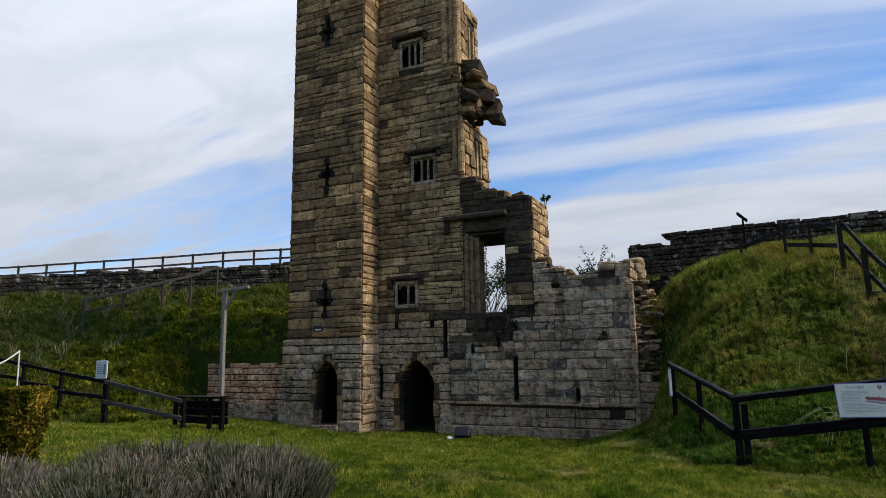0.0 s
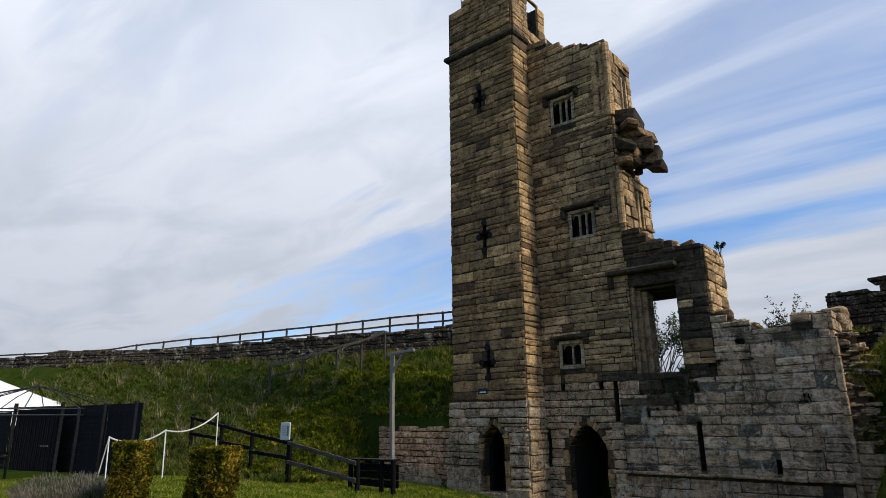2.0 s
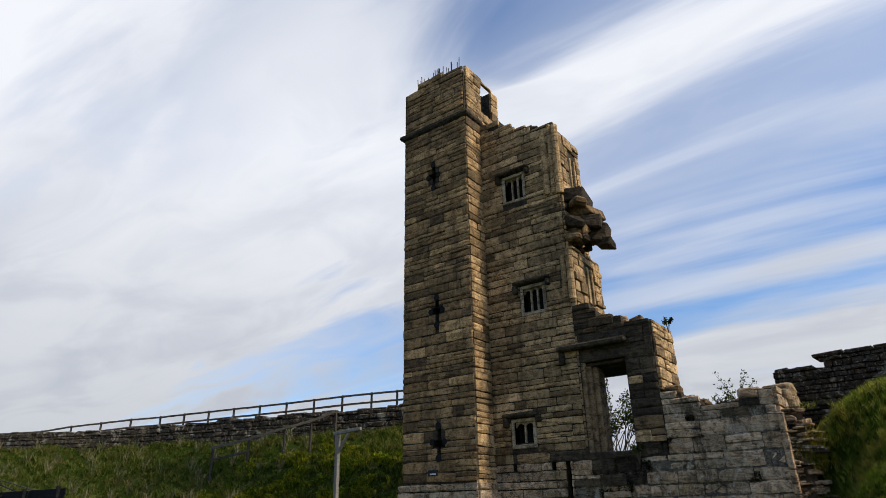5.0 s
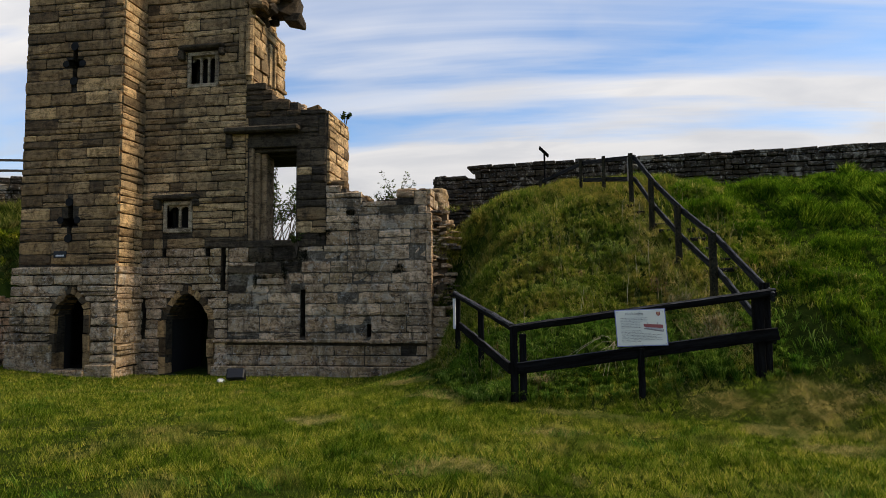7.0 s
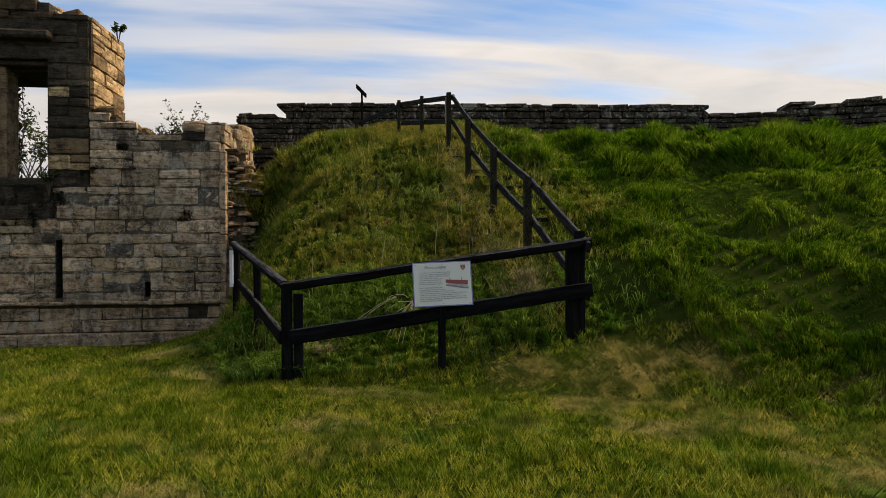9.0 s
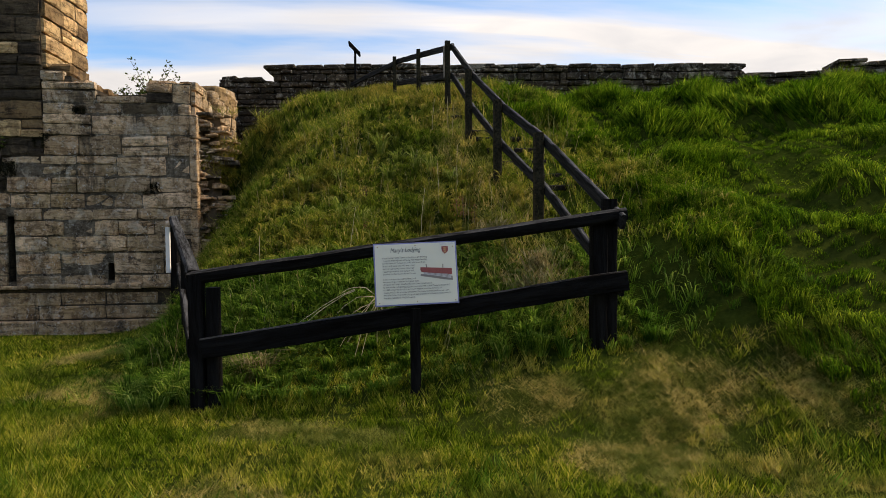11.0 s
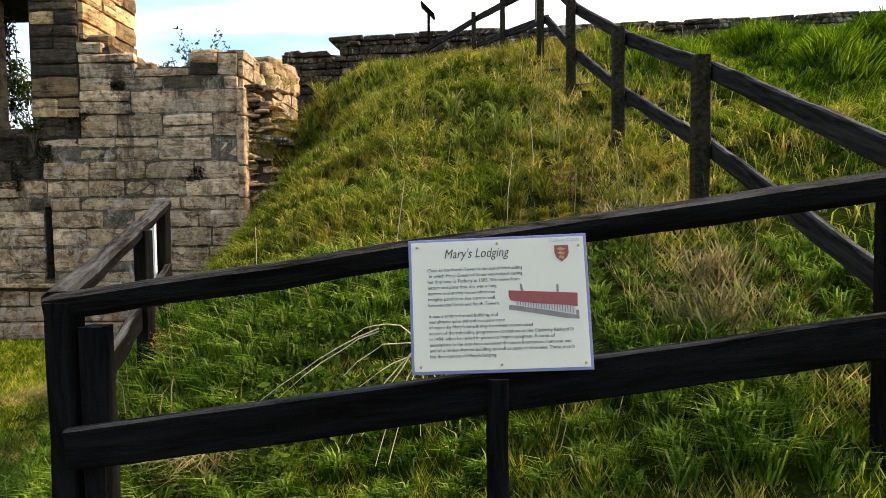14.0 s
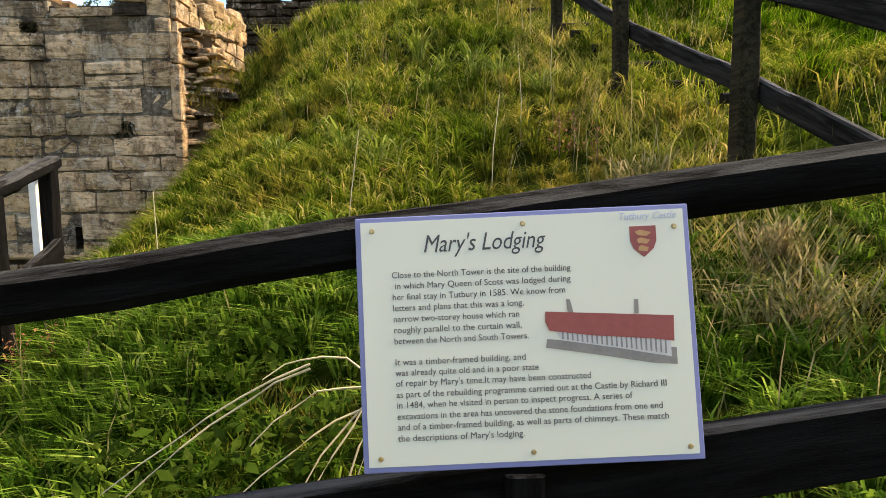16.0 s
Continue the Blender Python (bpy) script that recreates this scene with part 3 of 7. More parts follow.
# ------------------------------------------------------------------ masonry
def unit_stones():
    """A few worn blocks one unit in size, front towards -y, that all the facing stones share."""
    out = []
    for k in range(6):
        rng = random.Random(40 + k)
        bm = bmesh.new()
        nx, nz = 5, 4
        grid = []
        for i in range(nx):
            col = []
            for j in range(nz):
                edge = i in (0, nx - 1) or j in (0, nz - 1)
                x, z = (-0.5, -0.36, 0.0, 0.36, 0.5)[i], (-0.5, -0.25, 0.25, 0.5)[j]
                if i not in (0, nx - 1):
                    x += rng.uniform(-0.1, 0.1)
                y = -0.5 + (rng.uniform(0.02, 0.16) if edge else rng.uniform(-0.12, 0.07))
                if i in (0, nx - 1) and j in (0, nz - 1):
                    x *= 0.99
                    z *= rng.uniform(0.90, 0.97)
                    y += 0.05
                col.append(bm.verts.new((x, y, z + (rng.uniform(-0.07, 0.02) * (1 if z > 0 else -1) if edge else 0))))
            grid.append(col)
        for i in range(nx - 1):
            for j in range(nz - 1):
                bm.faces.new((grid[i][j], grid[i + 1][j], grid[i + 1][j + 1], grid[i][j + 1]))
        rim = [grid[i][0] for i in range(nx)] + [grid[nx - 1][j] for j in range(1, nz)] + [grid[i][nz - 1] for i in range(nx - 2, -1, -1)] + [grid[0][j] for j in range(nz - 2, 0, -1)]
        back = [bm.verts.new((v.co.x, 0.5, v.co.z)) for v in rim]
        for a in range(len(rim)):
            b = (a + 1) % len(rim)
            bm.faces.new((rim[b], rim[a], back[a], back[b]))
        me = bpy.data.meshes.new("stone")
        bmesh.ops.recalc_face_normals(bm, faces=bm.faces)
        bm.to_mesh(me)
        bm.free()
        out.append(me)
    return out


STONES = unit_stones()


def stone_arrays():
    out = []
    for me in STONES:
        co = np.zeros(len(me.vertices) * 3)
        me.vertices.foreach_get("co", co)
        out.append((co.reshape(-1, 3), [tuple(p.vertices) for p in me.polygons]))
    return out


STONE_ARR = stone_arrays()


def free_spans(u0, u1, v0, v1, holes):
    """What is left of u0..u1 at the course v0..v1 beside the holes; a hole is (u0, u1, v0, v1) or a test by height."""
    spans = [(u0, u1)]
    for h in holes:
        r = h(v0, v1)
        if r is None:
            continue
        nxt = []
        for a, b in spans:
            if r[1] <= a or r[0] >= b:
                nxt.append((a, b))
            else:
                if r[0] - a > 0.05:
                    nxt.append((a, r[0]))
                if b - r[1] > 0.05:
                    nxt.append((r[1], b))
        spans = nxt
    return spans


def rect_hole(a, b, lo, hi):
    return lambda v0, v1: (a, b) if v0 < hi - 0.04 and v1 > lo + 0.04 else None


def arch_hole(c, half, lo, spring, top):
    def f(v0, v1):
        v = (v0 + v1) / 2
        if v < lo or v > top:
            return None
        w = half if v < spring else half * (1 - ((v - spring) / (top - spring)) ** 1.6) ** 0.8
        return (c - w, c + w)
    return f


def courses(u0, u1, v0, v1, ch, sl, rng, holes=(), top=None, joint=0.017):
    """Stones laid in courses: (u centre, v centre, length, height)."""
    out, v = [], v0
    while v < v1 - 0.06:
        h = min(rng.uniform(*ch), v1 - v)
        if v1 - v - h < 0.1:
            h = v1 - v
        for a, b in free_spans(u0, u1, v, v + h, holes):
            u = a
            while u < b - 0.03:
                L = rng.uniform(*sl) * (0.75 + h)
                if b - u - L < sl[0] * 0.6:
                    L = b - u
                mid = u + L / 2
                hh = h
                if top is not None:
                    t = top(mid)
                    if v >= t - 0.05:
                        u += L
                        continue
                    hh = min(h, t - v + rng.uniform(-0.05, 0.08))
                if hh > 0.30 and rng.random() < 0.22:
                    k = rng.uniform(0.35, 0.65) * hh
                    out.append((mid, v + k / 2, L - joint, k - joint))
                    out.append((mid, v + k + (hh - k) / 2, L - joint, hh - k - joint))
                elif hh > 0.07:
                    out.append((mid, v + hh / 2, L - joint, hh - joint))
                u += L
        v += h
    return out


def lay(stones, place, depth, rng, rough):
    """Joined facing stones; place(u, v) gives the origin, and the u and outward directions."""
    cos, faces, sizes, n = [], [], [], 0
    for u, v, L, h in stones:
        arr, fs = STONE_ARR[rng.randrange(len(STONE_ARR))]
        o, du, dn = place(u, v)
        d = depth + rng.uniform(-rough, rough)
        flip = -1 if rng.random() < 0.5 else 1
        tilt = rng.uniform(-0.02, 0.02)
        L, h = L * rng.uniform(0.98, 1.0), h * rng.uniform(0.95, 1.0)
        p = o + np.outer(arr[:, 0] * L, du) + np.outer(arr[:, 2] * h * flip + arr[:, 0] * L * tilt, (0, 0, 1)) - np.outer((arr[:, 1] - 0.5) * d, dn)
        cos.append(p)
        for f in fs:
            ff = f if flip > 0 else f[::-1]
            faces.extend(i + n for i in ff)
            sizes.append(len(f))
        n += len(arr)
    me = raw_mesh("facing_masonry", np.concatenate(cos), faces, np.array(sizes))
    me.polygons.foreach_set("use_smooth", np.zeros(len(sizes), dtype=bool))
    return me


def facing(name, stones, place, depth, mat, parent, seed, rough=0.02, label=""):
    ob = link(name, lay(stones, place, depth, random.Random(seed), rough), mat, parent, label)
    ob["kind"] = "stuff"
    return ob


def single_stones(stones, place, depth, mats, parent, seed, rough=0.02):
    rng = random.Random(seed)
    for u, v, L, h in stones:
        me = rng.choice(STONES)
        if not me.materials:
            me.materials.append(mats)
        ob = new("stone", me)
        ob.material_slots[0].link = "OBJECT"
        ob.material_slots[0].material = mats
        ob.parent = parent
        o, du, dn = place(u, v)
        d = depth + rng.uniform(-rough, rough)
        m = Matrix((Vector(du), Vector(-np.array(dn)), Vector((0, 0, 1)))).transposed().to_4x4()
        m.translation = Vector(o) + Vector(dn) * d / 2
        ob.matrix_basis = m @ Matrix.Rotation(rng.uniform(-0.03, 0.03), 4, "Y") @ Matrix.Diagonal((L * rng.uniform(0.96, 1.0), d, h * rng.uniform(0.93, 1.02), 1))


def rows_core(u0, u1, v0, v1, holes, top, step=0.13):
    """Row by row boxes (u0, u1, v0, v1) of the wall's body."""
    out, n = [], int(round((v1 - v0) / step))
    for i in range(n):
        a, b = v0 + (v1 - v0) * i / n, v0 + (v1 - v0) * (i + 1) / n
        for s, e in free_spans(u0, u1, a, b, holes):
            if top is None:
                out.append((s, e, a, b))
                continue
            xs = np.arange(s, e, 0.12)
            run = None
            for x in list(xs) + [e]:
                ok = x < e and top(min(x + 0.06, e)) > b - 0.03
                if ok and run is None:
                    run = x
                if not ok and run is not None:
                    out.append((run, min(x, e), a, b))
                    run = None
    # join equal rows
    out.sort(key=lambda r: (round(r[0], 3), round(r[1], 3), r[2]))
    res = []
    for r in out:
        if res and abs(res[-1][0] - r[0]) < 1e-4 and abs(res[-1][1] - r[1]) < 1e-4 and abs(res[-1][3] - r[2]) < 1e-4:
            res[-1] = (r[0], r[1], res[-1][2], r[3])
        else:
            res.append(r)
    return res


def boxes_part(name, boxes, mat, parent, label=""):
    co, f = [], []
    for lo, hi in boxes:
        n = len(co)
        co += [(x, y, z) for x in (lo[0], hi[0]) for y in (lo[1], hi[1]) for z in (lo[2], hi[2])]
        f += [(n, n + 1, n + 3, n + 2), (n + 4, n + 6, n + 7, n + 5), (n, n + 4, n + 5, n + 1), (n + 2, n + 3, n + 7, n + 6), (n, n + 2, n + 6, n + 4), (n + 1, n + 5, n + 7, n + 3)]
    me = bpy.data.meshes.new(name)
    me.from_pydata(co, [], f)
    return link(name, me, mat, parent, label)


# ------------------------------------------------------------------ the ruined tower
TX0, TX1, TY, WY, WX1, THICK = -12.88, -9.58, 18.04, 19.10, -0.42, 2.0
CREST_X = [-9.6, -8.62, -8.6, -8.02, -8.0, -7.77, -7.75, -6.92, -6.9, -6.12, -6.1, -5.5, -5.48, -4.47, -4.45, -3.52, -3.5, -2.95, -2.9, -2.32, -2.3, -1.97, -1.95, -1.27, -1.25, -0.4]
CREST_Z = [17.5, 17.5, 17.15, 17.0, 16.7, 16.65, 16.75, 16.5, 16.45, 16.1, 8.75, 8.55, 8.3, 8.0, 7.8, 7.7, 5.5, 5.3, 5.1, 4.95, 4.7, 4.6, 4.85, 4.95, 5.2, 5.1]


def crest(x):
    return float(np.interp(x, CREST_X, CREST_Z))


def front_place(y):
    return lambda u, v: (np.array((u, y, v)), np.array((1.0, 0, 0)), np.array((0, -1.0, 0)))


def side_place(x):
    return lambda u, v: (np.array((x, u, v)), np.array((0, 1.0, 0)), np.array((1.0, 0, 0)))


TOWER = thing("ruined_tower", "tall roofless sandstone castle tower with broken walls and weathered blocks", "ruin", at=(0, 0, 0))

DOOR_B = (-7.94, 0.70, -0.32, 1.35, 2.20)
DOOR_A = (-10.98, 0.50, -0.12, 1.55, 2.20)
BIG = (-6.0, -4.46, 3.75, 6.62)
SMALL = [(-8.33, 4.55, 0.72, 0.74), (-7.58, 9.22, 0.80, 0.90), (-8.07, 13.98, 0.78, 1.0)]
CROSS = [(-11.20, 4.44), (-11.20, 9.28), (-11.28, 15.24)]
SLOTS = [(-6.77, 0.16, 2.25, 3.5), (-4.21, 0.15, 0.86, 2.2), (-9.40, 0.16, 0.86, 1.95), (-8.74, 0.15, 3.3, 3.6), (-7.29, 0.15, 3.28, 3.52), (-2.17, 0.13, 0.90, 1.20)]

through_holes = [arch_hole(*DOOR_B), rect_hole(-6.45, -4.46, 3.75, 6.45)]
front_holes = [arch_hole(DOOR_B[0], DOOR_B[1], DOOR_B[2], DOOR_B[3], DOOR_B[4]), rect_hole(BIG[0], BIG[1], BIG[2], BIG[3])]
front_holes += [rect_hole(c - w / 2, c + w / 2, z - h / 2, z + h / 2) for c, z, w, h in SMALL]
front_holes += [rect_hole(c - w / 2, c + w / 2, lo, hi) for c, w, lo, hi in SLOTS]
stone_holes = [arch_hole(DOOR_B[0], DOOR_B[1] + 0.20, DOOR_B[2], DOOR_B[3], DOOR_B[4] + 0.22), rect_hole(BIG[0] - 0.02, BIG[1] + 0.02, BIG[2], BIG[3] + 0.75)]
stone_holes += [rect_hole(c - w / 2 - 0.14, c + w / 2 + 0.14, z - h / 2 - 0.12, z + h / 2 + 0.14) for c, z, w, h in SMALL]
stone_holes += [rect_hole(c - w / 2, c + w / 2, lo, hi) for c, w, lo, hi in SLOTS]
turret_holes = [arch_hole(*DOOR_A)]
for cx, cz in CROSS:
    turret_holes += [rect_hole(cx - 0.085, cx + 0.085, cz - 0.62, cz + 0.52), rect_hole(cx - 0.28, cx + 0.28, cz - 0.16, cz + 0.06)]
turret_stone_holes = [arch_hole(DOOR_A[0], DOOR_A[1] + 0.16, DOOR_A[2], DOOR_A[3], DOOR_A[4] + 0.2)] + turret_holes[1:]


def build_tower():
    # bodies of the walls: a front leaf with all openings, a back leaf with those that go through
    b = [((s, WY - 0.018, lo), (e, WY + 0.45, hi)) for s, e, lo, hi in rows_core(TX1, WX1, -0.6, 17.5, front_holes, crest)]
    boxes_part("wall_front_leaf", b, M_CORE, TOWER)
    b = [((s, WY - 0.032, lo), (e, WY - 0.019, hi)) for s, e, lo, hi in rows_core(-6.6, WX1 - 0.02, 0.70, 5.2, stone_holes, lambda x: min(3.5 if x < -3.5 else 9.0, crest(x)) - 0.05)]
    boxes_part("mortar_bed", b, M_MORTAR, TOWER)
    b = [((s, WY + 0.45, lo), (e, WY + THICK, hi)) for s, e, lo, hi in rows_core(TX1, WX1, -0.6, 17.5, through_holes, lambda x: crest(x) - 0.02)]
    boxes_part("wall_back_leaf", b, M_CORE, TOWER)
    ragged = lambda x: 20.25 + 0.22 * math.sin(x * 2.1) + 0.1 * math.sin(x * 7.3)
    b = [((s, TY - 0.015, lo), (e, TY + 0.5, hi)) for s, e, lo, hi in rows_core(TX0, TX1 - 0.03, -0.6, 20.3, turret_holes, ragged)]
    boxes_part("turret_front_leaf", b, M_CORE, TOWER)
    side_holes = [rect_hole(19.3, 20.1, 18.45, 19.9)]
    b = [((TX1 - 0.5, s, lo), (TX1 - 0.03, e, hi)) for s, e, lo, hi in rows_core(TY + 0.5, 20.7, -0.6, 20.2, side_holes, lambda y: 20.3 if y < 19.0 else 20.0)]
    boxes_part("turret_side_leaf", b, M_CORE, TOWER)
    boxes_part("turret_far_leaf", [((TX0, TY + 0.5, -0.6), (TX0 + 0.5, 20.7, 20.1)), ((TX0 + 0.5, 20.2, -0.6), (TX1 - 0.5, 20.7, 18.3)), ((TX0 + 0.5, 20.2, 19.9), (TX1 - 0.5, 20.7, 20.1))], M_CORE, TOWER)
    # closed rooms added behind the two doorways, near-black to hold their shade
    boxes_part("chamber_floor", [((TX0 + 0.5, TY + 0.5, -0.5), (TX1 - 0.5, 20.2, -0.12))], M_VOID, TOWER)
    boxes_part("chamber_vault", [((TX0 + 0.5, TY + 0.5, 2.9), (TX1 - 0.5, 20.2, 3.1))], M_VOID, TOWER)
    boxes_part("chamber_shade_lining", [((TX0 + 0.5, 20.05, -0.12), (TX1 - 0.5, 20.19, 2.9))], M_VOID, TOWER)
    boxes_part("chamber_shade_lining", [((TX0 + 0.5, TY + 0.5, -0.12), (TX0 + 0.6, 20.05, 2.9))], M_VOID, TOWER)
    boxes_part("chamber_shade_lining", [((TX1 - 0.6, TY + 0.5, -0.12), (TX1 - 0.5, 20.05, 2.9))], M_VOID, TOWER)
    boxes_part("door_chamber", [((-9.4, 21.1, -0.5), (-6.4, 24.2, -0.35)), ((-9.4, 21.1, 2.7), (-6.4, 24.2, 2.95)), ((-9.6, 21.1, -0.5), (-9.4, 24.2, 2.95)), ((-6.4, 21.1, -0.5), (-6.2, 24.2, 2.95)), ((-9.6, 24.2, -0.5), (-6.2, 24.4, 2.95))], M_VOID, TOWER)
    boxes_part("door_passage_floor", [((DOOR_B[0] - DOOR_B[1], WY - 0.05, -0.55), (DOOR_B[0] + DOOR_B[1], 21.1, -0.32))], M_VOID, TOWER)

    # near-black sheets added along the passage sides to paint their shade
    for (c, half, lo, spring, topz), y0, y1 in ((DOOR_B, WY + 0.3, 21.1), (DOOR_A, TY + 0.25, TY + 0.5)):
        for s in (-1, 1):
            boxes_part("doorway_shade_sheet", [((c + s * (half - 0.01) - 0.012, y0, lo), (c + s * (half - 0.01) + 0.012, y1, spring))], M_VOID, TOWER)
    rng = random.Random(5)
    # turret facing
    tur = courses(TX0, TX1, 3.05, 17.55, (0.15, 0.42), (0.4, 1.25), rng, turret_stone_holes)
    tur += courses(TX0 + 0.06, TX1 - 0.06, 17.78, 20.4, (0.3, 0.48), (0.55, 1.2), rng, [], ragged)
    facing("facing_masonry", tur, front_place(TY + 0.06), 0.12, M_TURRET, TOWER, 1, 0.022)
    low = courses(TX0 - 0.15, TX1 + 0.05, -0.4, 3.0, (0.16, 0.46), (0.35, 1.1), rng, turret_stone_holes)
    facing("facing_masonry", low, front_place(TY + 0.05), 0.20, M_LOWJ, TOWER, 2, 0.03)
    side = courses(TY - 0.05, WY, 0.2, 17.55, (0.24, 0.44), (0.5, 0.9), rng, [])
    side += courses(WY, 20.7, 17.3, 17.55, (0.24, 0.3), (0.4, 0.8), rng, [])
    side += courses(TY + 0.05, 20.7, 17.78, 20.3, (0.3, 0.48), (0.5, 0.9), rng, [rect_hole(19.28, 20.12, 18.45, 19.92)], lambda y: 20.3 if y < 19.2 else 20.1)
    facing("facing_masonry", side, side_place(TX1 - 0.06), 0.12, M_WALL, TOWER, 3, 0.02)
    side = courses(TY - 0.12, WY, -0.4, 3.0, (0.28, 0.5), (0.4, 0.9), rng, [])
    facing("facing_masonry", side, side_place(TX1 - 0.04), 0.16, M_LOWJ, TOWER, 33, 0.03)
    # main wall facing, upper part
    up = courses(TX1, -6.1, 3.55, 17.5, (0.15, 0.42), (0.4, 1.25), rng, stone_holes, crest)
    up += courses(-6.1, -3.5, 3.55, 8.8, (0.15, 0.42), (0.35, 1.0), rng, stone_holes, crest)
    near = [s for s in up if s[1] < 7.2]
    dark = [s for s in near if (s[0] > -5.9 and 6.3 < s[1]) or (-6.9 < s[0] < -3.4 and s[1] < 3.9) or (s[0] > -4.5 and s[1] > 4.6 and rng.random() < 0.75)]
    single_stones([s for s in near if s not in dark], front_place(WY + 0.06), 0.12, M_WALLS, TOWER, 4, 0.025)
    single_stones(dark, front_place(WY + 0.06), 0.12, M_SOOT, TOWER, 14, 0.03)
    top = [s for s in up if s[1] >= 7.2]
    facing("facing_masonry", [s for s in top if s[0] < -6.0], front_place(WY + 0.06), 0.12, M_WALL, TOWER, 4, 0.025)
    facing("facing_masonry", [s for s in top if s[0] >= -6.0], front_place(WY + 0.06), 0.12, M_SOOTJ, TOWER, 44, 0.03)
    lowl = courses(TX1, -6.6, -0.4, 3.55, (0.15, 0.44), (0.35, 1.1), rng, stone_holes)
    single_stones(lowl, front_place(WY + 0.05), 0.13, M_LOW, TOWER, 5, 0.03)
    # broken side of the upper wall, with its moulded window jamb, and the pier's side
    s = courses(WY, WY + THICK, 8.7, 16.0, (0.26, 0.46), (0.4, 0.8), rng, [rect_hole(20.0, 20.75, 9.0, 10.4), rect_hole(20.0, 20.75, 13.1, 15.2)])
    facing("facing_masonry", s, side_place(-6.16), 0.14, M_WALL, TOWER, 6, 0.04)
    boxes_part("broken_jamb", [((-6.2, WY + 0.06, 8.3), (-5.94, WY + 2.4, 10.9))], M_CORE, TOWER)
    s = courses(-6.15, -5.90, 8.5, 10.9, (0.2, 0.42), (0.3, 0.5), rng, [])
    facing("facing_masonry", s, front_place(WY + 0.06), 0.12, M_WALL, TOWER, 61, 0.03)
    s = courses(WY, WY + 2.4, 8.5, 10.9, (0.2, 0.42), (0.3, 0.8), rng, [rect_hole(20.0, 20.75, 9.0, 10.4)])
    facing("facing_masonry", s, side_place(-5.97), 0.13, M_WALL, TOWER, 62, 0.05)
    s = courses(WY, WY + THICK, 5.4, 7.7, (0.24, 0.42), (0.4, 0.8), rng, [])
    facing("facing_masonry", s, side_place(-3.55), 0.13, M_WALL, TOWER, 7, 0.02)
    s = courses(WY, WY + 3.8, -0.2, 5.2, (0.26, 0.44), (0.4, 0.8), rng, [])
    facing("facing_masonry", s, side_place(WX1 - 0.05), 0.14, M_LOWJ, TOWER, 8, 0.06)
    boxes_part("wall_return", [((WX1 - 1.3, WY + THICK, -0.4), (WX1 - 0.03, WY + 3.9, 5.1))], M_CORE, TOWER)

    # string course round the turret
    bm = bmesh.new()
    prof = [(0.0, 17.50), (0.16, 17.60), (0.20, 17.68), (0.18, 17.80), (0.0, 17.88)]
    for a, c, n in ((Vector((TX0 - 0.02, TY + 0.02, 0)), Vector((TX1 + 0.02, TY + 0.02, 0)), Vector((0, -1, 0))), (Vector((TX1 - 0.02, TY, 0)), Vector((TX1 - 0.02, 19.1, 0)), Vector((1, 0, 0)))):
        k = 9
        rings = []
        for i in range(k + 1):
            q = a.lerp(c, i / k)
            e = (-0.16 if i == 0 else (0.16 if i == k and n.y else 0))
            d = (c - a).normalized()
            rings.append([bm.verts.new(q + n * (o + (rng.uniform(-0.02, 0.02) if o else 0)) + d * e * (o / 0.2) + Vector((0, 0, z))) for o, z in prof])
        for r0, r1 in zip(rings, rings[1:]):
            for j in range(len(prof) - 1):
                bm.faces.new((r0[j], r1[j], r1[j + 1], r0[j + 1]))
    part("string_course", bm, M_HOOD, TOWER, "dark moulded stone string course")

    # door arches: wedge stones round each pointed opening
    for (c, half, lo, spring, topz), y, wide in ((DOOR_B, WY, 0.22), (DOOR_A, TY - 0.1, 0.18)):
        def edge_at(t, extra):
            # t 0..1 up the left side to the point, 1..2 down the right
            s = t if t <= 1 else 2 - t
            total = spring - lo
            if s < 0.45:
                zz, w = lo + total * s / 0.45, half + extra
            else:
                q = (s - 0.45) / 0.55
                zz = spring + (topz + extra - spring) * q
                w = (half + extra) * max(0.0, 1 - q ** 1.6) ** 0.8
            return c + (-w if t <= 1 else w), zz
        ts = [0.0, 0.15, 0.30, 0.45, 0.58, 0.70, 0.82, 0.92, 1.0]
        ts += [2 - t for t in ts[-2::-1]]
        for i in range(len(ts) - 1):
            bm = bmesh.new()
            e = 0.006
            quad = [edge_at(ts[i] + e, 0.0), edge_at(ts[i] + e, wide), edge_at(ts[i + 1] - e, wide), edge_at(ts[i + 1] - e, 0.0)]
            j = rng.uniform(-0.05, 0.06)
            quad = [(qx + rng.uniform(-0.025, 0.025), qz + rng.uniform(-0.025, 0.025)) for qx, qz in quad]
            fr = [bm.verts.new((x, y - 0.06 - j, z)) for x, z in quad]
            bk = [bm.verts.new((x, y + 0.55, z)) for x, z in quad]
            bm.faces.new(fr)
            bm.faces.new(bk[::-1])
            for k in range(4):
                bm.faces.new((fr[k], bk[k], bk[(k + 1) % 4], fr[(k + 1) % 4]))
            part("arch_stone", bm, M_SOOTJ if i % 3 == 1 else M_TURRET, TOWER)

    # big window: stepped jamb, lintel and hood
    bm = bmesh.new()
    add_box(bm, (BIG[0] - 0.02, WY - 0.02, BIG[2]), (BIG[0] + 0.14, WY + 0.3, BIG[3]), 0.02)
    part("window_jamb", bm, M_JAMB, TOWER, "tan stepped window jamb")
    bm = bmesh.new()
    add_box(bm, (BIG[0] + 0.14, WY + 0.12, BIG[2]), (BIG[0] + 0.28, WY + 0.45, BIG[3] - 0.05), 0.02)
    part("window_jamb", bm, M_JAMB, TOWER, "tan stepped window jamb")
    bm = bmesh.new()
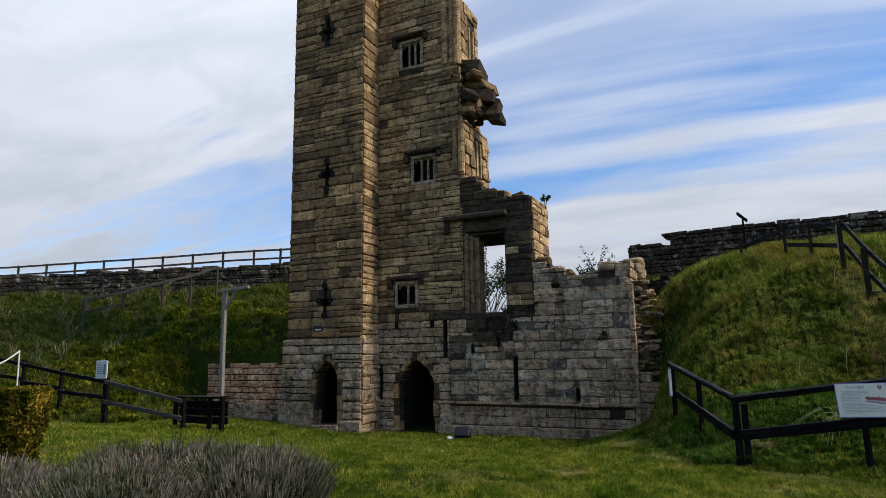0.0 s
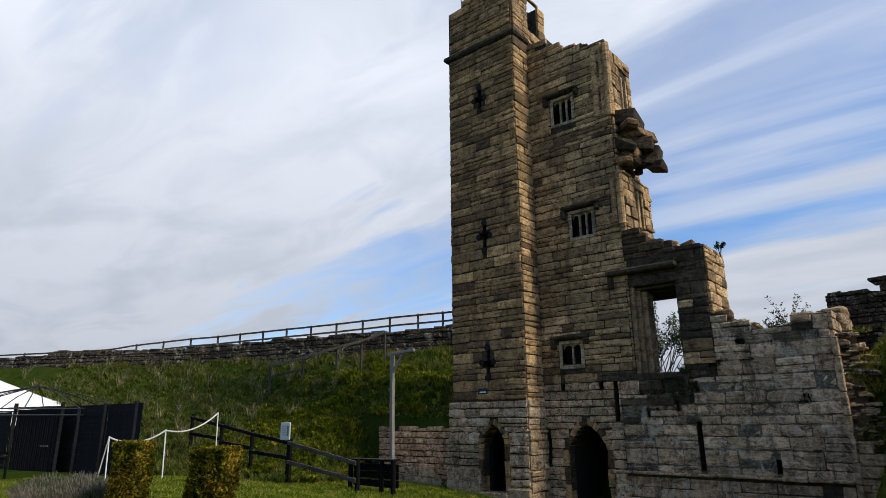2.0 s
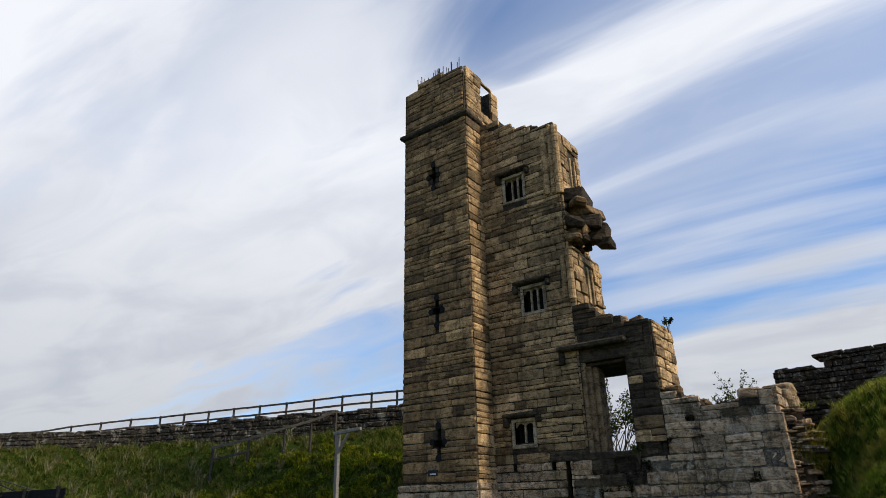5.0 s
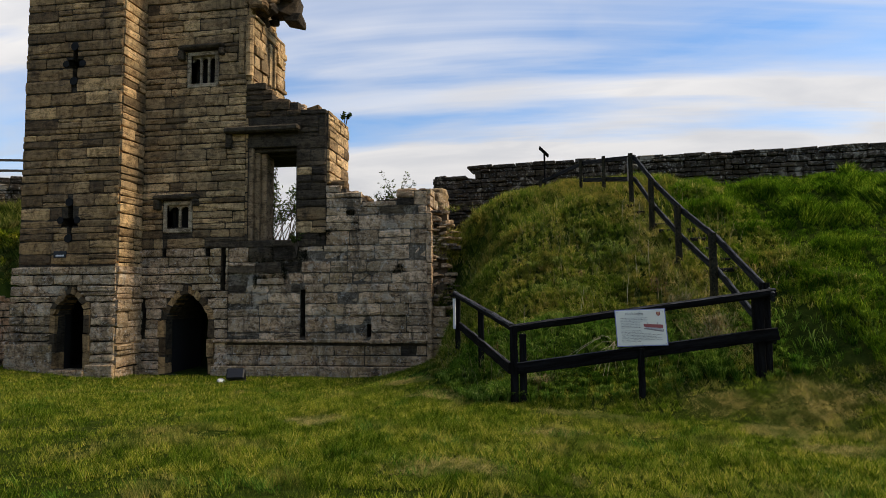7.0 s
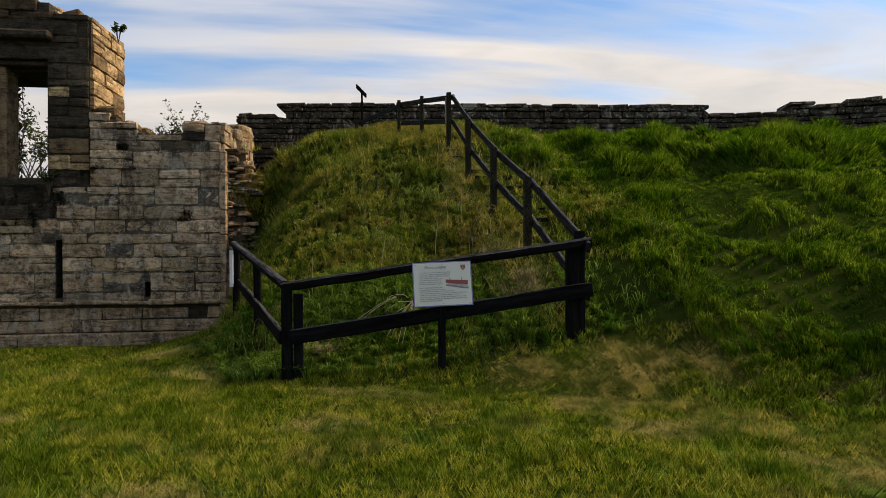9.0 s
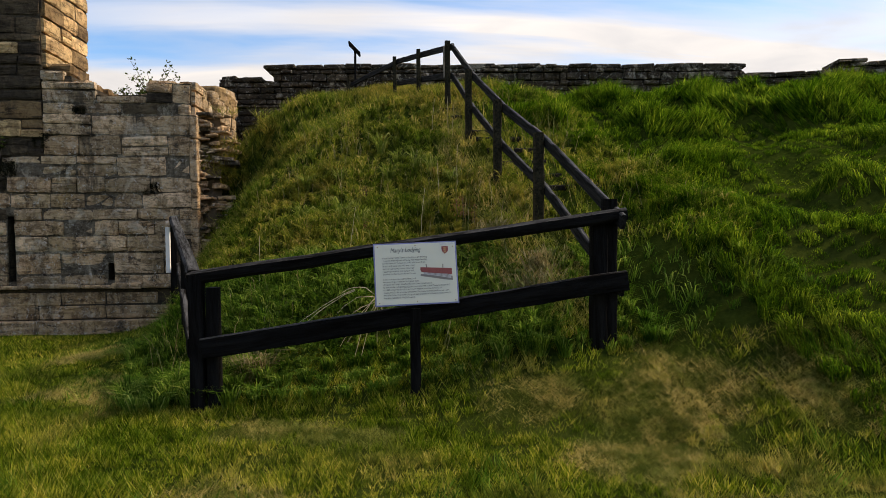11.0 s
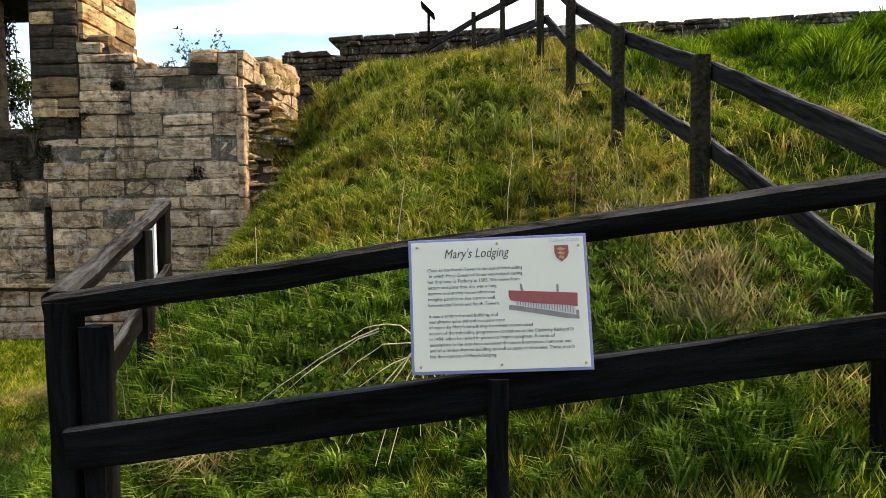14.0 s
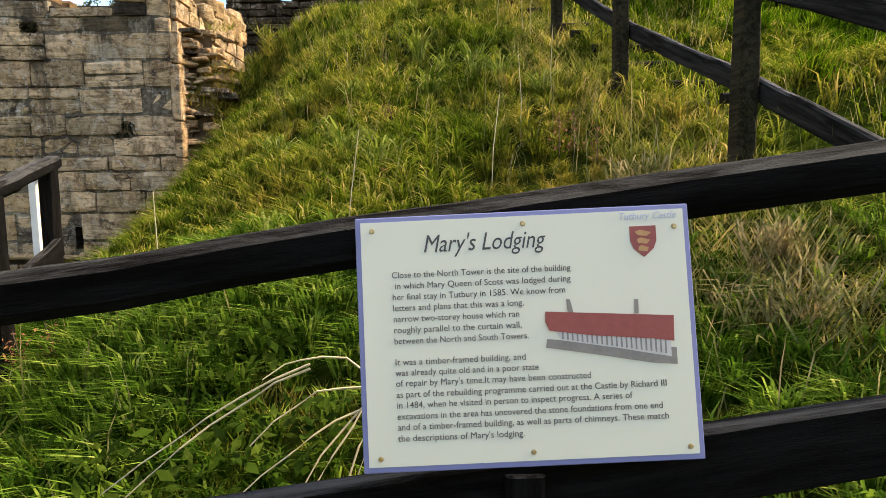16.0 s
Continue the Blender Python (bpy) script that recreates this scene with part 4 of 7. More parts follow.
    add_box(bm, (BIG[0] + 0.28, WY + 0.26, BIG[2]), (BIG[0] + 0.46, WY + 0.8, BIG[3] - 0.12), 0.02)
    part("window_jamb", bm, M_JAMB, TOWER, "tan stepped window jamb")
    bm = bmesh.new()
    add_box(bm, (BIG[0] - 0.25, WY - 0.04, BIG[3]), (BIG[1] + 0.4, WY + 0.5, BIG[3] + 0.30), 0.02)
    add_box(bm, (BIG[0] - 0.05, WY + 0.10, BIG[3] - 0.12), (BIG[1] + 0.02, WY + 0.6, BIG[3] - 0.01), 0.02)
    part("window_lintel", bm, M_HOOD, TOWER, "dark weathered stone lintel")
    bm = bmesh.new()
    add_box(bm, (BIG[0] - 0.72, WY - 0.32, 7.06), (BIG[1] + 0.15, WY + 0.1, 7.25), 0.045)
    add_box(bm, (BIG[0] - 0.72, WY - 0.19, 6.62), (BIG[0] - 0.52, WY + 0.1, 7.09), 0.04)
    part("hood_mould", bm, M_HOOD, TOWER, "dark stone hood mould")
    bm = bmesh.new()
    add_box(bm, (BIG[0] - 0.3, WY - 0.06, BIG[2] - 0.22), (BIG[1] + 0.3, WY + 0.5, BIG[2]), 0.03)
    part("window_sill", bm, M_HOOD, TOWER, "dark broken window sill")
    # reveal stones take the dark hood stone, deepening the recess's shade by colour
    for k in range(7):
        z0 = 3.8 + k * 0.38
        bm = bmesh.new()
        add_box(bm, (-4.56 + rng.uniform(-0.05, 0.05), WY + 0.5, z0), (-4.44, WY + 1.9, z0 + 0.37), 0.03)
        part("reveal_stone", bm, M_HOOD, TOWER)
        bm = bmesh.new()
        add_box(bm, (-6.5, WY + 0.46, z0), (-6.36 + rng.uniform(-0.05, 0.08), WY + 1.95, z0 + 0.37), 0.03)
        part("reveal_stone", bm, M_HOOD, TOWER)
    # small mullioned windows with hoods
    for c, z, w, h in SMALL:
        fr = bmesh.new()
        t = 0.13
        for lo, hi in (((c - w / 2 - t, z - h / 2 - t), (c + w / 2 + t, z - h / 2)), ((c - w / 2 - t, z + h / 2), (c + w / 2 + t, z + h / 2 + t)), ((c - w / 2 - t, z - h / 2), (c - w / 2, z + h / 2)), ((c + w / 2, z - h / 2), (c + w / 2 + t, z + h / 2))):
            add_box(fr, (lo[0], WY - 0.055, lo[1]), (hi[0], WY + 0.3, hi[1]), 0.02)
        f = part("window_frame", fr, M_TRIM, TOWER, "pale dressed stone window frame")
        for k in range(2 if w > 0.75 else 1):
            x = c + ((k - 0.5) * w / 3 if w > 0.75 else 0)
            bm = bmesh.new()
            add_box(bm, (x - 0.035, WY + 0.06, z - h / 2), (x + 0.035, WY + 0.16, z + h / 2 - 0.12), 0.012)
            part("mullion", bm, M_TRIM, f)
        n = 3 if w > 0.75 else 2
        for k in range(n):
            bm = bmesh.new()
            cx, half = c - w / 2 + (k + 0.5) * w / n, w / n / 2 * 0.98
            z0, z1 = z + h / 2 - 0.17, z + h / 2
            pts = [(cx - half, z1), (cx + half, z1), (cx + half, z0)] + [(cx + half * 0.86 * math.cos(a), z0 + 0.13 * math.sin(a) ** 0.8) for a in (0.3, 0.8, 1.3, 1.57, 1.84, 2.34, 2.84)] + [(cx - half, z0)]
            fr = [bm.verts.new((x, WY + 0.07, zz)) for x, zz in pts]
            bk = [bm.verts.new((x, WY + 0.15, zz)) for x, zz in pts]
            bm.faces.new(fr)
            bm.faces.new(bk[::-1])
            for q in range(len(pts)):
                bm.faces.new((fr[q], bk[q], bk[(q + 1) % len(pts)], fr[(q + 1) % len(pts)]))
            part("window_head", bm, M_TRIM, f)
        bm = bmesh.new()
        add_box(bm, (c - w / 2 - 0.38, WY - 0.25, z + h / 2 + 0.16), (c + w / 2 + 0.36, WY + 0.1, z + h / 2 + 0.32), 0.05, None, 0.03, rng)
        add_box(bm, (c - w / 2 - 0.38, WY - 0.23, z + h / 2 - 0.16), (c - w / 2 - 0.19, WY + 0.1, z + h / 2 + 0.17), 0.04)
        add_box(bm, (c + w / 2 + 0.19, WY - 0.23, z + h / 2 - 0.06), (c + w / 2 + 0.36, WY + 0.1, z + h / 2 + 0.17), 0.04)
        part("hood_mould", bm, M_HOOD, TOWER, "dark stone hood mould")
        # near-black plate stands in for the shade behind the window
        boxes_part("window_shade_plate", [((c - w / 2, WY + 0.42, z - h / 2), (c + w / 2, WY + 0.46, z + h / 2))], M_VOID, TOWER)
    for cx, cz in CROSS:
        # slit shade is painted: a near-black plate behind, black discs as end holes
        boxes_part("slit_shade_plate", [((cx - 0.32, TY + 0.47, cz - 0.7), (cx + 0.32, TY + 0.5, cz + 0.6))], M_VOID, TOWER)
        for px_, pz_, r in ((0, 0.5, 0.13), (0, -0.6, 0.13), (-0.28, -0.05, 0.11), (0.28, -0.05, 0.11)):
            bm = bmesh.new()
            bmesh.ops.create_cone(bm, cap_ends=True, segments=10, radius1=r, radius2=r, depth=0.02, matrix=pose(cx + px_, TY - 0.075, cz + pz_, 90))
            part("slit_end_shade_disc", bm, M_VOID, TOWER)
    # moulded panels on the broken side
    for zlo, zhi, dx in ((9.0, 10.4, 0.2), (13.1, 15.2, 0.0)):
        bm = bmesh.new()
        for k in range(4):
            add_box(bm, (-6.2, 20.02 + k * 0.19, zlo), (-6.10 + dx + 0.05 * (k % 2), 20.12 + k * 0.19, zhi), 0.02)
        part("moulded_shaft", bm, M_WALL, TOWER, "carved vertical mouldings of a lost window")
    # rounded wall shafts at the broken corner, in drums
    for x, r, z0, z1 in ((-6.62, 0.13, 13.2, 15.9), (-6.32, 0.10, 13.2, 16.2), (-6.10, 0.15, 13.1, 16.1), (-6.02, 0.13, 8.9, 10.7), (-6.28, 0.10, 9.0, 10.6)):
        z = z0
        while z < z1:
            L = min(rng.uniform(0.35, 0.55), z1 - z + 0.05)
            bm = bmesh.new()
            add_tube(bm, [(x, WY - 0.02, z + 0.008), (x, WY - 0.02, z + 0.03), (x, WY - 0.02, z + L - 0.03), (x, WY - 0.02, z + L - 0.008)], r * rng.uniform(0.94, 1.04), sides=10)
            part("shaft_drum", bm, M_WALL, TOWER)
            z += L
    for k in range(26):
        z = rng.uniform(10.9, 13.1)
        x, y = -6.05 + rng.uniform(-0.35, 0.75) * (1 - abs(z - 12.2) / 2.4), rng.uniform(19.2, 20.5)
        s = rng.uniform(0.14, 0.32)
        bm = bmesh.new()
        add_box(bm, (-s, -s, -s * 0.6), (s, s, s * 0.6), s * 0.3, pose(x, y, z, rng.uniform(-25, 25), rng.uniform(-25, 25), rng.uniform(0, 90)), s * 0.25, rng)
        part("broken_corbel_stone", bm, M_SOOTJ if k % 3 else M_TURRET, TOWER)
    # broken corbels projecting from the side
    for (x, y, z, sx, sy, sz, rot) in ((-5.75, 19.75, 12.55, 0.9, 1.1, 0.5, 6), (-5.6, 20.1, 12.05, 1.1, 1.3, 0.45, -8), (-5.45, 20.0, 11.55, 1.2, 1.0, 0.5, 14), (-5.15, 20.3, 11.15, 0.75, 0.8, 0.75, 20), (-5.65, 19.6, 11.15, 0.8, 0.6, 0.4, -12), (-5.0, 20.35, 10.78, 0.6, 0.7, 0.3, 5), (-5.9, 19.55, 10.85, 0.6, 0.8, 0.35, 0)):
        bm = bmesh.new()
        add_box(bm, (-sx / 2, -sy / 2, -sz / 2), (sx / 2, sy / 2, sz / 2), 0.04, pose(x - 0.12, y, z + 0.42, rng.uniform(-6, 6), rot * 0.6, rot), 0.11, rng)
        part("corbel", bm, M_SOOTJ if rot > 0 else M_TURRET, TOWER, "broken weathered corbel stone")
    # loose stones stepping down at the broken edges
    for k in range(64):
        x = rng.uniform(-6.0, -0.5) if k < 50 else rng.uniform(-9.3, -6.3)
        L, h = rng.uniform(0.16, 0.5), rng.uniform(0.08, 0.22)
        y0 = WY + rng.uniform(0.0, 1.2)
        z = min(crest(x - L / 2), crest(x + L / 2)) - 0.03
        bm = bmesh.new()
        add_box(bm, (-L / 2, 0, 0), (L / 2, rng.uniform(0.2, 0.5), h), 0.035, pose(x, y0, z, rng.uniform(-5, 5), rng.uniform(-8, 8), rng.uniform(-20, 20)), 0.035, rng)
        part("coping_stone", bm, M_TURRET if k % 3 else M_LOWJ, TOWER, "dark loose coping stone")
    for x, z, L, h in ((-1.05, 4.86, 0.62, 0.36), (-0.55, 4.86, 0.42, 0.30), (-1.72, 4.62, 0.55, 0.26), (-2.75, 4.95, 0.55, 0.24), (-3.15, 5.25, 0.5, 0.28)):
        bm = bmesh.new()
        add_box(bm, (-L / 2, 0, 0), (L / 2, 0.55, h), 0.06, pose(x, WY + 0.04, z, 0, rng.uniform(-4, 4), rng.uniform(-6, 6)), 0.03, rng)
        part("coping_stone", bm, M_LOWJ if h > 0.29 else M_TURRET, TOWER, "rounded weathered block left on the broken wall top")
    for k in range(36):
        f = (k % 18) / 17
        L, h = rng.uniform(0.28, 0.55), rng.uniform(0.24, 0.36)
        z = 4.72 + 0.42 * f + (0.30 + 0.08 * math.sin(k * 2.4) if k > 17 else 0.0)
        bm = bmesh.new()
        add_box(bm, (-L / 2, -0.26, 0), (L / 2, 0.26, h), 0.045, pose(-0.50 - 0.25 * f + rng.uniform(-0.1, 0.15), 20.5 + 2.9 * f, z, rng.uniform(-5, 5), rng.uniform(-5, 5), rng.uniform(60, 100)), 0.035, rng)
        part("return_wall_stone", bm, M_WALL if k % 2 else M_LOWJ, TOWER, "tan broken stone of the wall returning to the curtain")
    # plinth of the lower wall, cut back under an overhanging ledge course
    x = -7.02
    while x < -0.5:
        L = min(rng.uniform(0.55, 1.25), -0.43 - x)
        if -0.43 - x - L < 0.3:
            L = -0.43 - x
        bm = bmesh.new()
        add_box(bm, (x + 0.008, WY - 0.19 + rng.uniform(-0.03, 0.02), 0.67), (x + L - 0.008, WY + 0.02, 0.74 + rng.uniform(0.0, 0.05)), 0.025, None, 0.018, rng)
        part("ledge_stone", bm, M_LOWJ, TOWER, "pale worn ledge stone over the plinth")
        x += L
    for z0, z1, out, nm in ((0.30, 0.585, 0.03, "plinth_stone"), (0.0, 0.29, 0.04, "plinth_stone"), (-0.6, -0.015, 0.26, "plinth_foot_stone")):
        x = -7.02
        while x < -0.5:
            L = min(rng.uniform(0.6, 1.7), -0.45 - x)
            if -0.45 - x - L < 0.35:
                L = -0.45 - x
            bm = bmesh.new()
            add_box(bm, (x + 0.006, WY - out + rng.uniform(-0.012, 0.012), z0), (x + L - 0.006, WY + 0.02, z1 + rng.uniform(-0.012, 0.006)), 0.02, None, 0.012, rng)
            part(nm, bm, M_LOWJ, TOWER)
            x += L
    # dressed strip where the wall ends
    z = -0.3
    while z < 4.4:
        h = rng.uniform(0.5, 0.95)
        bm = bmesh.new()
        add_box(bm, (WX1 - 0.02, WY - 0.12, z + 0.006), (WX1 + 0.14, WY + 0.3, min(z + h, 4.45) - 0.006), 0.02, None, 0.012, rng)
        part("end_jamb_stone", bm, M_LOWJ, TOWER, "pale upright dressed stone at the wall end")
        z += h
    bm = bmesh.new()
    add_box(bm, (-13.08, TY - 0.24, -0.5), (-11.55, TY + 0.02, 0.68), 0.03, None, 0.01, rng)
    part("plinth", bm, M_LOWJ, TOWER)
    bm = bmesh.new()
    add_box(bm, (-10.42, TY - 0.22, -0.5), (-9.5, TY + 0.02, 0.10), 0.03, None, 0.01, rng)
    part("plinth", bm, M_LOWJ, TOWER)
    bm = bmesh.new()
    add_box(bm, (-11.55, TY - 0.28, -0.4), (-10.4, TY + 0.3, -0.07), 0.03, None, 0.02, rng)
    part("door_step", bm, M_LOWJ, TOWER, "worn pale stone doorstep")
    # small notice on the turret
    bm = bmesh.new()
    add_box(bm, (-11.66, TY - 0.09, 3.26), (-11.24, TY - 0.05, 3.46), 0.006)
    nb = part("notice_plate", bm, M_IRON, TOWER, "small dark metal notice plate")
    bm = bmesh.new()
    add_box(bm, (-11.58, TY - 0.094, 3.30), (-11.30, TY - 0.09, 3.35))
    part("pale_strip", bm, M_WHITE, nb)


build_tower()


def build_rubble():
    """Broken toothing and earth where the wall runs into the mound."""
    rng = random.Random(21)

    def reach(z):
        return 0.28 + 0.55 * math.exp(-((z - 3.75) / 0.75) ** 2) + 0.62 * math.exp(-((z - 2.15) / 0.6) ** 2) + 0.3 * math.exp(-((z - 0.4) / 0.9) ** 2)
    bm = bmesh.new()
    rows = []
    for j in range(28):
        z = -0.4 + j * 0.18
        row = []
        for i in range(6):
            x = WX1 - 0.12 + i * 0.13
            q = noise.noise((x * 2.3, z * 2.3, 1.7)) * 0.22 + noise.noise((x * 6, z * 6, 4.1)) * 0.08
            row.append(bm.verts.new((x, WY + 0.16 + 0.30 * i * 0.13 + q + 0.05 * max(0.0, z - 3.5), min(z, 4.55 + 0.1 * q))))
        rows.append(row)
    for a, b in zip(rows, rows[1:]):
        for i in range(5):
            bm.faces.new((a[i], a[i + 1], b[i + 1], b[i]))
    part("earth_core", bm, M_EARTH, TOWER, "bare brown earth behind broken masonry")
    for k in range(130):
        z = rng.choice((rng.gauss(3.75, 0.4), rng.gauss(2.1, 0.38), rng.uniform(0.2, 4.5)))
        z = min(4.5, max(0.1, z))
        x = WX1 + rng.uniform(-0.1, reach(z))
        y = WY + 0.16 + (x - WX1) * 0.30 + rng.uniform(-0.02, 0.14)
        L, d, h = rng.uniform(0.16, 0.46), rng.uniform(0.22, 0.4), rng.uniform(0.035, 0.11)
        bm = bmesh.new()
        add_box(bm, (-L / 2, -d / 2, -h / 2), (L / 2, d / 2, h / 2), 0.016, pose(x, y, z, rng.uniform(-6, 6), rng.uniform(-7, 7), rng.uniform(-22, 22)), 0.022, rng)
        part("rubble_stone", bm, M_CURTAIN if rng.random() < 0.2 else M_LOWJ, TOWER)
    for k, (z, L) in enumerate(((-0.15, 0.95), (0.17, 0.80), (0.48, 0.92), (0.80, 0.70), (1.10, 0.80), (1.41, 0.5))):
        bm = bmesh.new()
        add_box(bm, (WX1 + 0.0, WY - 0.02 + 0.02 * (k % 2), z), (WX1 + L, WY + 0.6, z + 0.30), 0.03, None, 0.02, rng)
        part("quoin_stone", bm, M_LOWJ, TOWER)
    boxes_part("rubble_core", [((WX1 - 0.1, WY + 0.5, -0.3), (WX1 + 0.3, WY + 2.5, 4.3))], M_CORE, TOWER)


build_rubble()


# ------------------------------------------------------------------ curtain walls
def curtain(name, x0, x1, top, base, seed, label, thick=0.9, ch=(0.14, 0.3), sl=(0.22, 0.6), singles=(0, 0)):
    ob = thing(name, label, "wall", kind="structure")
    rng = random.Random(seed)
    xs = np.arange(x0, x1 + 0.01, 1.5)
    boxes = []
    pts = [(x, float(curtain_y(x))) for x in xs] + [(x1, float(curtain_y(x1)))]
    cum = np.concatenate(([0], np.cumsum([math.dist(a, b) for a, b in zip(pts, pts[1:])])))
    px, py = np.array([p[0] for p in pts]), np.array([p[1] for p in pts])

    def at(u):
        return np.interp(u, cum, px), np.interp(u, cum, py)

    def topu(u):
        return top(float(at(u)[0]))

    def place(u, v):
        x, y = at(u)
        xa, ya = at(u + 0.2)
        xb, yb = at(u - 0.2)
        d = np.array((xa - xb, ya - yb, 0.0))
        d /= np.linalg.norm(d)
        return np.array((x, y, v)), d, np.array((d[1], -d[0], 0.0))
    st = courses(0, cum[-1], base, base + 3.2, ch, sl, rng, [], topu, 0.02)
    lone = [q for q in st if singles[0] < at(q[0])[0] < singles[1] and q[1] > 5.6][:290]
    single_stones(lone, place, 0.16, M_CURTAINS, ob, seed + 5, 0.06)
    picked = set(lone)
    facing("facing_masonry", [q for q in st if q not in picked], place, 0.16, M_CURTAIN, ob, seed, 0.06)
    bm = bmesh.new()
    prev = None
    n = int(cum[-1] / 0.4)
    for i in range(n + 1):
        u = min(cum[-1] * i / n, cum[-1] - 0.001)
        o, d, nn = place(u, 0)
        t = topu(u) - 0.03 + rng.uniform(-0.03, 0.03)
        ring = [bm.verts.new((o[0] + nn[0] * a, o[1] + nn[1] * a, z)) for a, z in ((0.0, base - 4), (0.0, t), (-thick, t - 0.03), (-thick, base - 4))]
        if prev:
            for k in range(4):
                bm.faces.new((prev[k], prev[(k + 1) % 4], ring[(k + 1) % 4], ring[k]))
        else:
            bm.faces.new(ring[::-1])
        prev = ring
    bm.faces.new(prev)
    part("wall_core", bm, M_CORE, ob)
    # coping slabs along the top
    u = 0.05
    while u < cum[-1] - 0.3:
        L = rng.uniform(0.45, 1.0)
        o, d, nn = place(u + L / 2, 0)
        t = topu(u + L / 2)
        bm = bmesh.new()
        m = Matrix((Vector(d), Vector(-nn), Vector((0, 0, 1)))).transposed().to_4x4()
        m.translation = Vector((o[0], o[1], t))
        add_box(bm, (-L / 2 + 0.01, -0.16, -0.06), (L / 2 - 0.01, thick + 0.05, rng.uniform(0.04, 0.10)), 0.025, m, 0.02, rng)
        part("coping_slab", bm, M_CURTAIN, ob)
        u += L
    return ob


curtain("wall_curtain_east", -1.1, 24.0, lambda x: 6.45 if x < 0.55 else (6.80 - 0.004 * x if x < 14.7 else (6.45 if x < 17.2 else 6.75 + 0.05 * math.sin(x * 3))), 4.6, 31, "low dark lichened rubble curtain wall along the bank top", ch=(0.10, 0.24), sl=(0.18, 0.55), singles=(-1.1, 11.5))
curtain("wall_curtain_west", -46.0, -12.95, lambda x: float(np.interp(x, [-46, -38, -33, -25, -13], [6.50, 6.62, 6.80, 6.90, 6.95])) + 0.05 * math.sin(x * 1.3) + 0.06 * math.sin(x * 3.1) + (0.16 if -42.2 < x < -38.5 else 0), 5.0, 32, "dark rubble curtain wall with white lichen on the bank top", ch=(0.12, 0.28), sl=(0.2, 0.6), singles=(-27, -13))


def build_retaining():
    ob = thing("retaining_wall", "low reddish brown rubble stone retaining wall beside the tower", "wall")
    rng = random.Random(8)
    st = courses(-17.0, -13.05, -0.35, 2.15, (0.15, 0.28), (0.25, 0.6), rng, [], lambda x: 2.1 + 0.08 * math.sin(x * 4), 0.02)
    facing("facing_masonry", st, front_place(18.25), 0.14, M_RETAIN, ob, 9, 0.05)
    boxes_part("wall_core", [((-17.05, 18.22, -0.5), (-13.0, 18.8, 2.08))], M_CORE, ob)
    for k, (x, z, L, h) in enumerate(((-15.2, 0.15, 0.8, 0.3), (-14.5, 0.12, 0.7, 0.34), (-13.8, 0.1, 0.8, 0.3), (-15.0, 0.48, 0.7, 0.26), (-14.2, 0.5, 0.8, 0.28))):
        bm = bmesh.new()
        add_box(bm, (x - L / 2, 17.95, z - h / 2 - 0.1), (x + L / 2, 18.2, z + h / 2), 0.04, None, 0.03, rng)
        part("footing_stone", bm, M_LOWJ, ob)


build_retaining()


# ------------------------------------------------------------------ fences beside the mound
def post(name, x, y, top, w, d, parent, mat=None, seed=0, lean=(0, 0), deep=0.25, label=""):
    base = hz(x, y) - deep
    return beam(name, (x - lean[0], y - lean[1], base), (x, y, top), w, d, mat or M_POST_X, parent, 0.008, label, 0.004, seed, (0, 1, 0))


M_POST_X = M_FENCE


